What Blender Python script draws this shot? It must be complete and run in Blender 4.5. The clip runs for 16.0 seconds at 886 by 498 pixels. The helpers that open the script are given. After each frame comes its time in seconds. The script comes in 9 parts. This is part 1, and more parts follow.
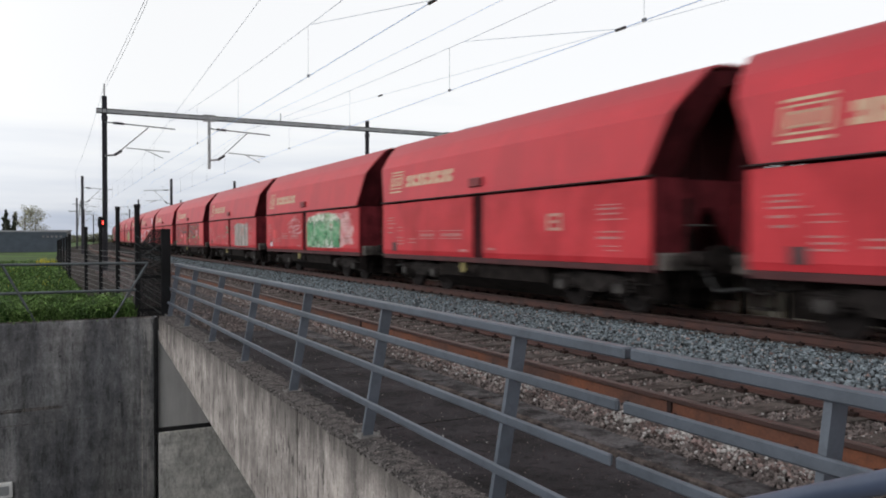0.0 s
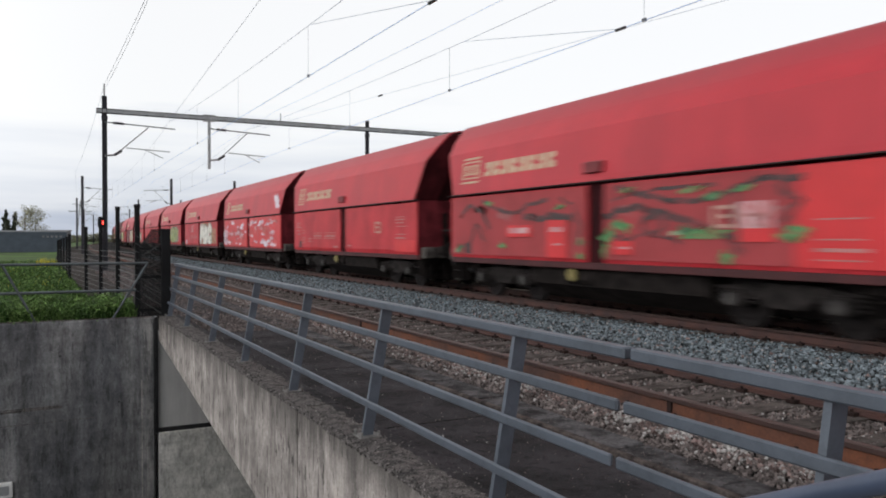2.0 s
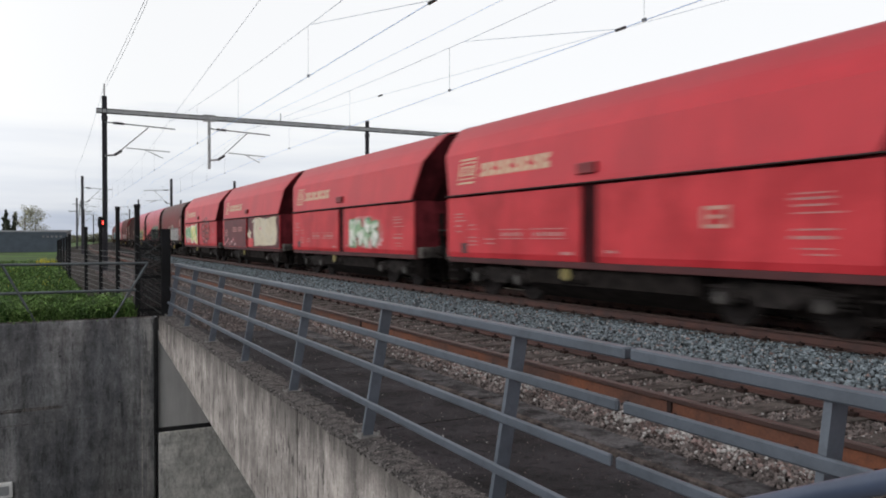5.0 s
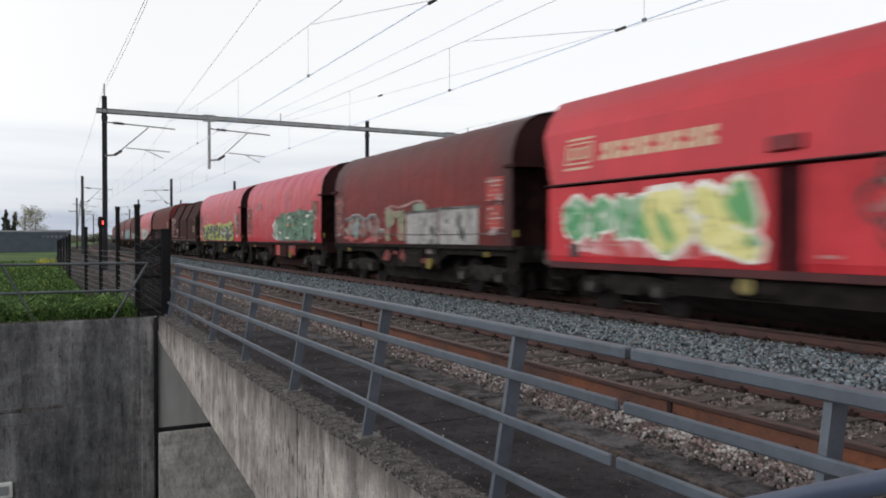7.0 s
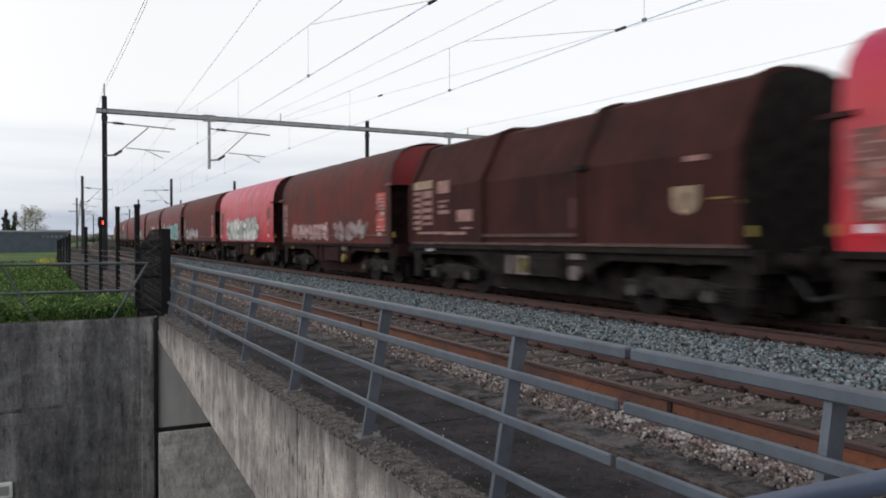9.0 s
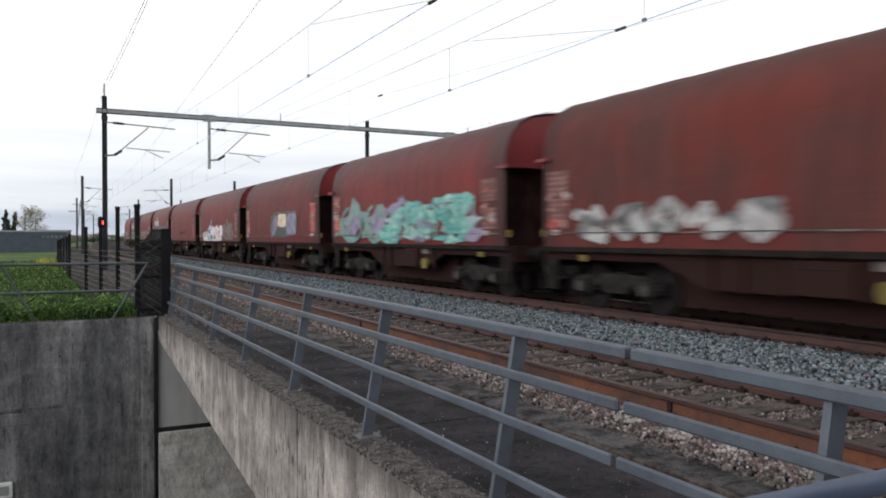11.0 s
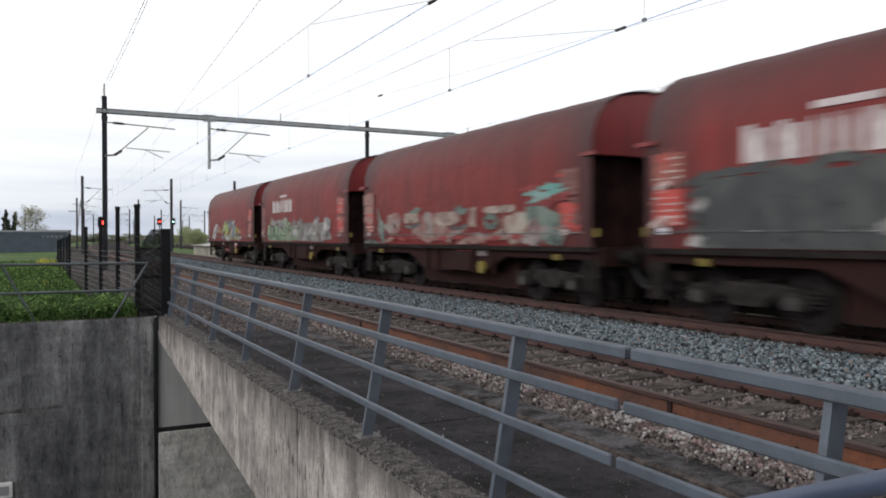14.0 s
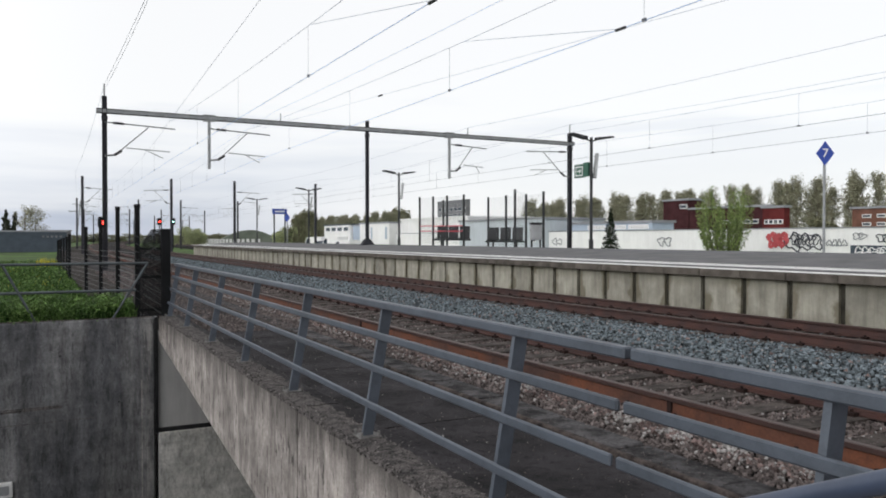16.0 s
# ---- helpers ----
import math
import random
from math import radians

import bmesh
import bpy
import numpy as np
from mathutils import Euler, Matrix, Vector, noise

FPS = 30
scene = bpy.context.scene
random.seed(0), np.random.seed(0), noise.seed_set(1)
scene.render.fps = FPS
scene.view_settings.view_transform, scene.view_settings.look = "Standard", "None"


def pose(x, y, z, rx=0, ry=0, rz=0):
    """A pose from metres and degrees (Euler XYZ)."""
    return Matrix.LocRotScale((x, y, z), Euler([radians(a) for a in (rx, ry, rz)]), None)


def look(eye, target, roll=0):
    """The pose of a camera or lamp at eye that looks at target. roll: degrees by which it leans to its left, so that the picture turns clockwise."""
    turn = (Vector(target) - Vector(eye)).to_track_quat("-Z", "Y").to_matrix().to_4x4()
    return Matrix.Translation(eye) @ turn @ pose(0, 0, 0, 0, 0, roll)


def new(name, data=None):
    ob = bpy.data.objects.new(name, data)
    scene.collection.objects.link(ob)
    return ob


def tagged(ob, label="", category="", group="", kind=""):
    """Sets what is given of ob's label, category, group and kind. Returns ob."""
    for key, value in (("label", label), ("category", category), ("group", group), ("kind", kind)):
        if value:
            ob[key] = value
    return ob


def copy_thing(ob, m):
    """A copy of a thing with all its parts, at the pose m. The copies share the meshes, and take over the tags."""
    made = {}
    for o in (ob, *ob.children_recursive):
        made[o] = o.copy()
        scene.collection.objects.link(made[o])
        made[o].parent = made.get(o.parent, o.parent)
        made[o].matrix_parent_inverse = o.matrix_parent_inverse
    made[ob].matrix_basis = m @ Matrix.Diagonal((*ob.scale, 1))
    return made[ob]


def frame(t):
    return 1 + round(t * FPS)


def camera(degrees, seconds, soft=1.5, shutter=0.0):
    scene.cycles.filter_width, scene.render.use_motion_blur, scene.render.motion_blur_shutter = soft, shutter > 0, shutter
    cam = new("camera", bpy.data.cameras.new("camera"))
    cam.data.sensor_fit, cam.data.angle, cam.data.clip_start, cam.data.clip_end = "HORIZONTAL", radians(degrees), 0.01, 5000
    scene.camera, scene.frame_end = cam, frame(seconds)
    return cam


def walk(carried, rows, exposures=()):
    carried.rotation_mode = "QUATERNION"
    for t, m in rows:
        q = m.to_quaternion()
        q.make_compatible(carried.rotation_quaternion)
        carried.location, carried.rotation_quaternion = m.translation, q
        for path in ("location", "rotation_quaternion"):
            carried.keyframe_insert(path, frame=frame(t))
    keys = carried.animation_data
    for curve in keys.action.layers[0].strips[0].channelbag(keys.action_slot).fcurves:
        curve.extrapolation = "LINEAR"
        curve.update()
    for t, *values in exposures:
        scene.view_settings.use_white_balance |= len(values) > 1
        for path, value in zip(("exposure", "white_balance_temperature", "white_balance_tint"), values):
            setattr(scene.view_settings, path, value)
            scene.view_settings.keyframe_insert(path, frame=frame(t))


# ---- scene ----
# Camera: stands still beside the bridge; z = 0 is the top of the rails, +Y runs along the tracks
cam = camera(60.04, 16.0, soft=1.85, shutter=0.40)
EYE = Vector((0, 0, 1.395))
VIEW = Vector((math.sin(radians(27.685)), math.cos(radians(27.685)), math.tan(radians(-0.808))))
walk(cam, [(0, look(EYE, EYE + 10 * VIEW)), (16, look(EYE, EYE + 10 * VIEW))], exposures=[(0, -0.07), (9.2, -0.08), (11.3, 0.07), (15.0, 0.07), (16, -0.06)])

# World: bright overcast evening sky over a pale Nishita sky, and a weak wide sun
world = bpy.data.worlds.new("world")
scene.world = world
world.use_nodes = True
wn, wl = world.node_tree.nodes, world.node_tree.links
wn.clear()
w_out = wn.new("ShaderNodeOutputWorld")
sky = wn.new("ShaderNodeTexSky")
sky.sky_type = "NISHITA"
sky.sun_disc = False
sky.sun_elevation, sky.sun_rotation = radians(21), radians(-105)
w_sky = wn.new("ShaderNodeBackground")
w_sky.inputs[1].default_value = 0.12
wl.new(sky.outputs[0], w_sky.inputs[0])
w_cloud = wn.new("ShaderNodeBackground")
w_tc = wn.new("ShaderNodeTexCoord")
w_map = wn.new("ShaderNodeMapping")
w_map.inputs["Scale"].default_value = (1.3, 1.3, 9.0)
wl.new(w_tc.outputs["Generated"], w_map.inputs[0])
w_noise = wn.new("ShaderNodeTexNoise")
w_noise.inputs["Scale"].default_value = 1.6
w_noise.inputs["Detail"].default_value = 5
wl.new(w_map.outputs[0], w_noise.inputs["Vector"])
w_sep = wn.new("ShaderNodeSeparateXYZ")
wl.new(w_tc.outputs["Generated"], w_sep.inputs[0])
w_h = wn.new("ShaderNodeMapRange")  # clouds grow paler with height
w_h.inputs[1].default_value, w_h.inputs[2].default_value = 0.0, 0.16
w_map2 = wn.new("ShaderNodeMapping")
w_map2.inputs["Scale"].default_value = (2.2, 2.2, 26.0)
wl.new(w_tc.outputs["Generated"], w_map2.inputs[0])
w_band = wn.new("ShaderNodeTexNoise")  # ragged flat edges of the low cloud
w_band.inputs["Scale"].default_value, w_band.inputs["Detail"].default_value = 1.5, 4
wl.new(w_map2.outputs[0], w_band.inputs["Vector"])
w_rag = wn.new("ShaderNodeMath")
w_rag.operation = "MULTIPLY_ADD"
w_rag.inputs[1].default_value, w_rag.inputs[2].default_value = 0.16, -0.08
wl.new(w_band.outputs["Fac"], w_rag.inputs[0])
w_hz = wn.new("ShaderNodeMath")
wl.new(w_sep.outputs[2], w_hz.inputs[0])
wl.new(w_rag.outputs[0], w_hz.inputs[1])
wl.new(w_hz.outputs[0], w_h.inputs[0])
w_x = wn.new("ShaderNodeMapRange")  # bluer at the left, whiter to the right, set to fit the camera's view
w_x.inputs[1].default_value, w_x.inputs[2].default_value = 0.05, 0.45
wl.new(w_sep.outputs[0], w_x.inputs[0])
w_ramp = wn.new("ShaderNodeValToRGB")
w_ramp.color_ramp.elements[0].position, w_ramp.color_ramp.elements[0].color = 0.35, (0.45, 0.515, 0.655, 1)
w_ramp.color_ramp.elements[1].position, w_ramp.color_ramp.elements[1].color = 0.64, (0.77, 0.805, 0.905, 1)
wl.new(w_noise.outputs["Fac"], w_ramp.inputs[0])
w_max = wn.new("ShaderNodeMath")
w_max.operation = "MAXIMUM"
wl.new(w_h.outputs[0], w_max.inputs[0])
w_half = wn.new("ShaderNodeMath")
w_half.operation = "MULTIPLY"
w_half.inputs[1].default_value = 0.8
wl.new(w_x.outputs[0], w_half.inputs[0])
wl.new(w_half.outputs[0], w_max.inputs[1])
w_mix = wn.new("ShaderNodeMixRGB")
w_mix.inputs[2].default_value = (1.035, 1.035, 1.04, 1)
wl.new(w_max.outputs[0], w_mix.inputs[0])
wl.new(w_ramp.outputs[0], w_mix.inputs[1])
wl.new(w_mix.outputs[0], w_cloud.inputs[0])
w_west = wn.new("ShaderNodeMapRange")  # brighter towards the evening sun in the west
w_west.interpolation_type = "SMOOTHSTEP"
w_west.inputs[1].default_value, w_west.inputs[2].default_value = 0.15, -0.9
w_west.inputs[3].default_value, w_west.inputs[4].default_value = 1.06, 1.86
wl.new(w_sep.outputs[0], w_west.inputs[0])
w_zen = wn.new("ShaderNodeMapRange")  # dimmed overhead, out of view, so that upward faces get less light
w_zen.interpolation_type = "SMOOTHSTEP"
w_zen.inputs[1].default_value, w_zen.inputs[2].default_value = 0.35, 1.0
w_zen.inputs[3].default_value, w_zen.inputs[4].default_value = 1.0, 0.5
wl.new(w_sep.outputs[2], w_zen.inputs[0])
w_str = wn.new("ShaderNodeMath")
w_str.operation = "MULTIPLY"
wl.new(w_west.outputs[0], w_str.inputs[0])
wl.new(w_zen.outputs[0], w_str.inputs[1])
wl.new(w_str.outputs[0], w_cloud.inputs[1])
w_blend = wn.new("ShaderNodeMixShader")
w_blend.inputs[0].default_value = 0.88
wl.new(w_sky.outputs[0], w_blend.inputs[1])
wl.new(w_cloud.outputs[0], w_blend.inputs[2])
wl.new(w_blend.outputs[0], w_out.inputs[0])
sun = new("sun", bpy.data.lights.new("sun", "SUN"))
sun.data.energy, sun.data.angle, sun.data.color = 0.55, radians(25), (1, 0.97, 0.95)
sun.matrix_world = look((-30, -8, 12), (0, 0, 0))


# ---- materials ----
def mat(name, base, rough=0.6, metal=0.0, var=0.25, scale=3.0, grain=40.0, bump=0.15, tint=None, streak=0.0, rand=0.0, island=0.0, dist=0.01, top=None, blotch=0.0, spec=0.5, pits=0.0, pit_scale=22.0, drip=(3.6, 0.45), crease=0.0, ends=None):
    """Two-scale procedural surface: broad stains towards tint, fine grain, relief, optional vertical streaks."""
    m = bpy.data.materials.new(name)
    m.use_nodes = True
    n, l = m.node_tree.nodes, m.node_tree.links
    b = n["Principled BSDF"]
    b.inputs["Roughness"].default_value, b.inputs["Metallic"].default_value = rough, metal
    b.inputs["Specular IOR Level"].default_value = min(spec, 0.15) if rough >= 0.85 else spec
    tc = n.new("ShaderNodeTexCoord")
    co = tc.outputs["Object"]
    if rand:  # pieces that share a mesh get their own stains
        oi, sh = n.new("ShaderNodeObjectInfo"), n.new("ShaderNodeMapping")
        cb = n.new("ShaderNodeVectorMath")
        cb.operation = "SCALE"
        cb.inputs[0].default_value = (41.0, 67.0, 23.0)
        l.new(oi.outputs["Random"], cb.inputs["Scale"])
        l.new(co, sh.inputs["Vector"])
        l.new(cb.outputs[0], sh.inputs["Location"])
        co = sh.outputs[0]
    big, fine = n.new("ShaderNodeTexNoise"), n.new("ShaderNodeTexNoise")
    big.inputs["Scale"].default_value, big.inputs["Detail"].default_value = scale, 6
    fine.inputs["Scale"].default_value, fine.inputs["Detail"].default_value = grain, 4
    l.new(co, fine.inputs["Vector"])
    l.new(co, big.inputs["Vector"])
    tint = tint or tuple(c * (1 - var * 1.6) for c in base)
    ramp = n.new("ShaderNodeValToRGB")
    ramp.color_ramp.elements[0].position, ramp.color_ramp.elements[0].color = 0.36, (*tint, 1)
    ramp.color_ramp.elements[1].position, ramp.color_ramp.elements[1].color = 0.36 + 0.25, (*base, 1)
    l.new(big.outputs["Fac"], ramp.inputs[0])
    last = ramp.outputs[0]
    if streak:
        sm = n.new("ShaderNodeMapping")
        sm.inputs["Scale"].default_value = (drip[0], drip[0], drip[1])
        l.new(co, sm.inputs[0])
        sn = n.new("ShaderNodeTexNoise")
        sn.inputs["Scale"].default_value, sn.inputs["Detail"].default_value, sn.inputs["Roughness"].default_value = 1.0, 9, 0.68
        l.new(sm.outputs[0], sn.inputs["Vector"])
        sr = n.new("ShaderNodeMapRange")
        sr.inputs[1].default_value, sr.inputs[2].default_value = 0.38, 0.62
        sr.inputs[3].default_value, sr.inputs[4].default_value = 1 - streak, 1 + streak * 0.35
        l.new(sn.outputs["Fac"], sr.inputs[0])
        mx = n.new("ShaderNodeVectorMath")
        mx.operation = "SCALE"
        l.new(last, mx.inputs[0])
        l.new(sr.outputs[0], mx.inputs["Scale"])
        last = mx.outputs[0]
    if blotch:  # damp and soot patches with soft edges
        bn = n.new("ShaderNodeTexNoise")
        bn.inputs["Scale"].default_value, bn.inputs["Detail"].default_value, bn.inputs["Roughness"].default_value = 2.4, 9, 0.68
        l.new(co, bn.inputs["Vector"])
        br = n.new("ShaderNodeMapRange")
        br.inputs[1].default_value, br.inputs[2].default_value = 0.40, 0.60
        br.inputs[3].default_value, br.inputs[4].default_value = 1 - blotch, 1 + blotch * 0.5
        l.new(bn.outputs["Fac"], br.inputs[0])
        bx = n.new("ShaderNodeVectorMath")
        bx.operation = "SCALE"
        l.new(last, bx.inputs[0])
        l.new(br.outputs[0], bx.inputs["Scale"])
        last = bx.outputs[0]
    if pits:  # small holes, chips and dark crusts
        pn = n.new("ShaderNodeTexNoise")
        pn.inputs["Scale"].default_value, pn.inputs["Detail"].default_value, pn.inputs["Roughness"].default_value = pit_scale, 6, 0.7
        l.new(co, pn.inputs["Vector"])
        pr = n.new("ShaderNodeMapRange")
        pr.inputs[1].default_value, pr.inputs[2].default_value = 0.36, 0.50
        pr.inputs[3].default_value, pr.inputs[4].default_value = 1 - pits, 1 + 0.15 * pits
        l.new(pn.outputs["Fac"], pr.inputs[0])
        px = n.new("ShaderNodeVectorMath")
        px.operation = "SCALE"
        l.new(last, px.inputs[0])
        l.new(pr.outputs[0], px.inputs["Scale"])
        last = px.outputs[0]
    if ends:  # darker towards both y ends: middle y, half length, fade width, colour
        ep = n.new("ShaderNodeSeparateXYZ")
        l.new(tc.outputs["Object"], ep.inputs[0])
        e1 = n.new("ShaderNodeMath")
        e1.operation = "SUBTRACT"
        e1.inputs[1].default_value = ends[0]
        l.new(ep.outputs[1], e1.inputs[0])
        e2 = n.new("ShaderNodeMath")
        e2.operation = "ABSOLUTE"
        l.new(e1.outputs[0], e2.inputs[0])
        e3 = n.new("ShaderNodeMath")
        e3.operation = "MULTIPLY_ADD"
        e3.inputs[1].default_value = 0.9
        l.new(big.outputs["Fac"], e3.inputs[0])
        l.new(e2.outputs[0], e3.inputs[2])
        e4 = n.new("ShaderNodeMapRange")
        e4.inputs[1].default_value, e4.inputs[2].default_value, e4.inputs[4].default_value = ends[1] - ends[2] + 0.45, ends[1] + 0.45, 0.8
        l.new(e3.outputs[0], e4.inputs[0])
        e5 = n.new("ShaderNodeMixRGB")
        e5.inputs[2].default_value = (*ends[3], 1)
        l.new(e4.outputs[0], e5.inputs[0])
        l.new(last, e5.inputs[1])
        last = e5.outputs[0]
    if top:  # blends into another colour with height: z from, z to, colour
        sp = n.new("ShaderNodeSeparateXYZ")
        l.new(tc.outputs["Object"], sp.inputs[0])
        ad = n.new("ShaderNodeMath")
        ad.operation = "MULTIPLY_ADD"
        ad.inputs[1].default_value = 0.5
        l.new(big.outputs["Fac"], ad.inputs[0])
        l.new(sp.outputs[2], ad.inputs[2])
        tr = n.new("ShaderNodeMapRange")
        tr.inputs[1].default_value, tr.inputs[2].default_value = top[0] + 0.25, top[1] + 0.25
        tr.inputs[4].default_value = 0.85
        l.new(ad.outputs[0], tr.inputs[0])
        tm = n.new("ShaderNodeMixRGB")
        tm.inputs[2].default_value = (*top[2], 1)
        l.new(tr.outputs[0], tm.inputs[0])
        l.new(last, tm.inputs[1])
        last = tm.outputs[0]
    fr = n.new("ShaderNodeMapRange")
    fr.inputs[3].default_value, fr.inputs[4].default_value = 1 - var, 1 + var
    l.new(fine.outputs["Fac"], fr.inputs[0])
    fm = n.new("ShaderNodeVectorMath")
    fm.operation = "SCALE"
    l.new(last, fm.inputs[0])
    l.new(fr.outputs[0], fm.inputs["Scale"])
    last = fm.outputs[0]
    for amount, kind in ((rand, "ShaderNodeObjectInfo"), (island, "ShaderNodeNewGeometry")):
        if amount:
            o = n.new(kind)
            r = n.new("ShaderNodeMapRange")
            r.inputs[3].default_value, r.inputs[4].default_value = 1 - amount, 1 + amount
            l.new(o.outputs["Random" if kind.endswith("Info") else "Random Per Island"], r.inputs[0])
            s = n.new("ShaderNodeVectorMath")
            s.operation = "SCALE"
            l.new(last, s.inputs[0])
            l.new(r.outputs[0], s.inputs["Scale"])
            last = s.outputs[0]
    l.new(last, b.inputs["Base Color"])
    if bump:
        bp = n.new("ShaderNodeBump")
        bp.inputs["Strength"].default_value, bp.inputs["Distance"].default_value = bump, dist
        l.new(fine.outputs["Fac"], bp.inputs["Height"])
        l.new(bp.outputs[0], b.inputs["Normal"])
        if crease:  # folds of a slack cloth
            cn = n.new("ShaderNodeTexNoise")
            cn.inputs["Scale"].default_value, cn.inputs["Detail"].default_value, cn.inputs["Distortion"].default_value = 1.1, 3, 1.6
            l.new(tc.outputs["Object"], cn.inputs["Vector"])
            cp = n.new("ShaderNodeBump")
            cp.inputs["Strength"].default_value, cp.inputs["Distance"].default_value = crease, 0.22
            l.new(cn.outputs["Fac"], cp.inputs["Height"])
            l.new(cp.outputs[0], bp.inputs["Normal"])
    return m


def glow(name, color, power):
    m = mat(name, color, 0.4, var=0.02)
    b = m.node_tree.nodes["Principled BSDF"]
    b.inputs["Emission Color"].default_value, b.inputs["Emission Strength"].default_value = (*color, 1), power
    return m


def glass(name, color=(0.9, 0.95, 0.95), amount=0.92):
    m = bpy.data.materials.new(name)
    m.use_nodes = True
    n, l = m.node_tree.nodes, m.node_tree.links
    b = n["Principled BSDF"]
    b.inputs["Base Color"].default_value = (*color, 1)
    b.inputs["Roughness"].default_value = 0.04
    tr, mx = n.new("ShaderNodeBsdfTransparent"), n.new("ShaderNodeMixShader")
    mx.inputs[0].default_value = amount
    l.new(b.outputs[0], mx.inputs[1])
    l.new(tr.outputs[0], mx.inputs[2])
    l.new(mx.outputs[0], n["Material Output"].inputs[0])
    return m


def weathered(name, base, dark, pale, runs=0.6, pits=0.7, sheet=0.9, grain=70.0, lime=None, crown=None):
    """Old cast concrete: broad damp sheets, vertical drip runs, pale lime runs, black pits and fine grain."""
    m = bpy.data.materials.new(name)
    m.use_nodes = True
    n, l = m.node_tree.nodes, m.node_tree.links
    b = n["Principled BSDF"]
    b.inputs["Roughness"].default_value, b.inputs["Specular IOR Level"].default_value = 0.93, 0.25
    tc = n.new("ShaderNodeTexCoord")

    def layer(scale, detail, lo, hi, out_lo, out_hi, twist=0.0):
        mp, nz, mr = n.new("ShaderNodeMapping"), n.new("ShaderNodeTexNoise"), n.new("ShaderNodeMapRange")
        mp.inputs["Scale"].default_value = scale
        mp.inputs["Location"].default_value = (scale[0] * 3.7, scale[2] * 5.1, scale[0] + scale[2])
        l.new(tc.outputs["Object"], mp.inputs[0])
        nz.inputs["Scale"].default_value, nz.inputs["Detail"].default_value, nz.inputs["Roughness"].default_value, nz.inputs["Distortion"].default_value = 1.0, detail, 0.62, twist
        l.new(mp.outputs[0], nz.inputs["Vector"])
        for i, v in enumerate((lo, hi, out_lo, out_hi)):
            mr.inputs[i + 1].default_value = v
        l.new(nz.outputs["Fac"], mr.inputs[0])
        return mr.outputs[0], nz.outputs["Fac"]

    def blend(fac, a, colour):
        mx = n.new("ShaderNodeMixRGB")
        l.new(fac, mx.inputs[0])
        if isinstance(a, tuple):
            mx.inputs[1].default_value = (*a, 1)
        else:
            l.new(a, mx.inputs[1])
        mx.inputs[2].default_value = (*colour, 1)
        return mx.outputs[0]

    def times(a, fac):
        vm = n.new("ShaderNodeVectorMath")
        vm.operation = "SCALE"
        l.new(a, vm.inputs[0])
        l.new(fac, vm.inputs["Scale"])
        return vm.outputs[0]

    c = blend(layer((sheet, sheet, sheet * 0.28), 6, 0.40, 0.60, 0.0, 1.0, 0.6)[0], dark, base)
    c = times(c, layer((4.5, 4.5, 0.42), 7, 0.36, 0.62, 1 - runs * 0.5, 1 + runs * 0.2, 0.3)[0])
    c = times(c, layer((4.2, 4.2, 2.6), 8, 0.34, 0.66, 0.72, 1.22, 0.5)[0])
    c = times(c, layer((19.0, 19.0, 9.0), 5, 0.32, 0.68, 0.80, 1.18)[0])
    c = blend(layer((2.6, 2.6, 0.20), 5, 0.585, 0.72, 0.0, 0.75)[0], c, pale)
    if lime:  # one broad lime run: x of its middle, half width
        sp, ab_ = n.new("ShaderNodeSeparateXYZ"), n.new("ShaderNodeMath")
        l.new(tc.outputs["Object"], sp.inputs[0])
        ab_.operation = "SUBTRACT"
        ab_.inputs[1].default_value = lime[0]
        l.new(sp.outputs[0], ab_.inputs[0])
        aa = n.new("ShaderNodeMath")
        aa.operation = "ABSOLUTE"
        l.new(ab_.outputs[0], aa.inputs[0])
        rr = n.new("ShaderNodeMapRange")
        rr.inputs[1].default_value, rr.inputs[2].default_value, rr.inputs[3].default_value, rr.inputs[4].default_value = lime[1], lime[1] * 0.4, 0.0, 1.0
        l.new(aa.outputs[0], rr.inputs[0])
        mm = n.new("ShaderNodeMath")
        mm.operation = "MULTIPLY"
        l.new(rr.outputs[0], mm.inputs[0])
        l.new(layer((7.0, 7.0, 1.1), 6, 0.40, 0.62, 0.0, 0.75)[0], mm.inputs[1])
        c = blend(mm.outputs[0], c, pale)
    c = times(c, layer((0.7, 0.7, 4.5), 4, 0.35, 0.65, 0.86, 1.10)[0])
    c = blend(layer((15.0, 15.0, 3.6), 4, 0.585, 0.63, 0.0, pits)[0], c, tuple(v * 0.15 for v in dark))
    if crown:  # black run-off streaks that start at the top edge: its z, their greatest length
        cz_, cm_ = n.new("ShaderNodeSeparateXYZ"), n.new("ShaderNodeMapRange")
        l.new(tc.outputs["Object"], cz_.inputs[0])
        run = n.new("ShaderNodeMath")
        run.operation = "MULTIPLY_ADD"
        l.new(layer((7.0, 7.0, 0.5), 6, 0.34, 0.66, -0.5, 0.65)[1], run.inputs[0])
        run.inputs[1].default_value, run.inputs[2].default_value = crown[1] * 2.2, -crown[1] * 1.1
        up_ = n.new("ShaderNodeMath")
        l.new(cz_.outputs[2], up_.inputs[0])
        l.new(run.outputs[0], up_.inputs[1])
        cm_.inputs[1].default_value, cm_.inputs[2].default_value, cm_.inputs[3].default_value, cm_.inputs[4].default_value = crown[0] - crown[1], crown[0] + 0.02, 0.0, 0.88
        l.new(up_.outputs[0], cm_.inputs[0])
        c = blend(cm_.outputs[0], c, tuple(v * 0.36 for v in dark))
    g_fac, g_raw = layer((grain,) * 3, 3, 0.25, 0.75, 0.72, 1.28)
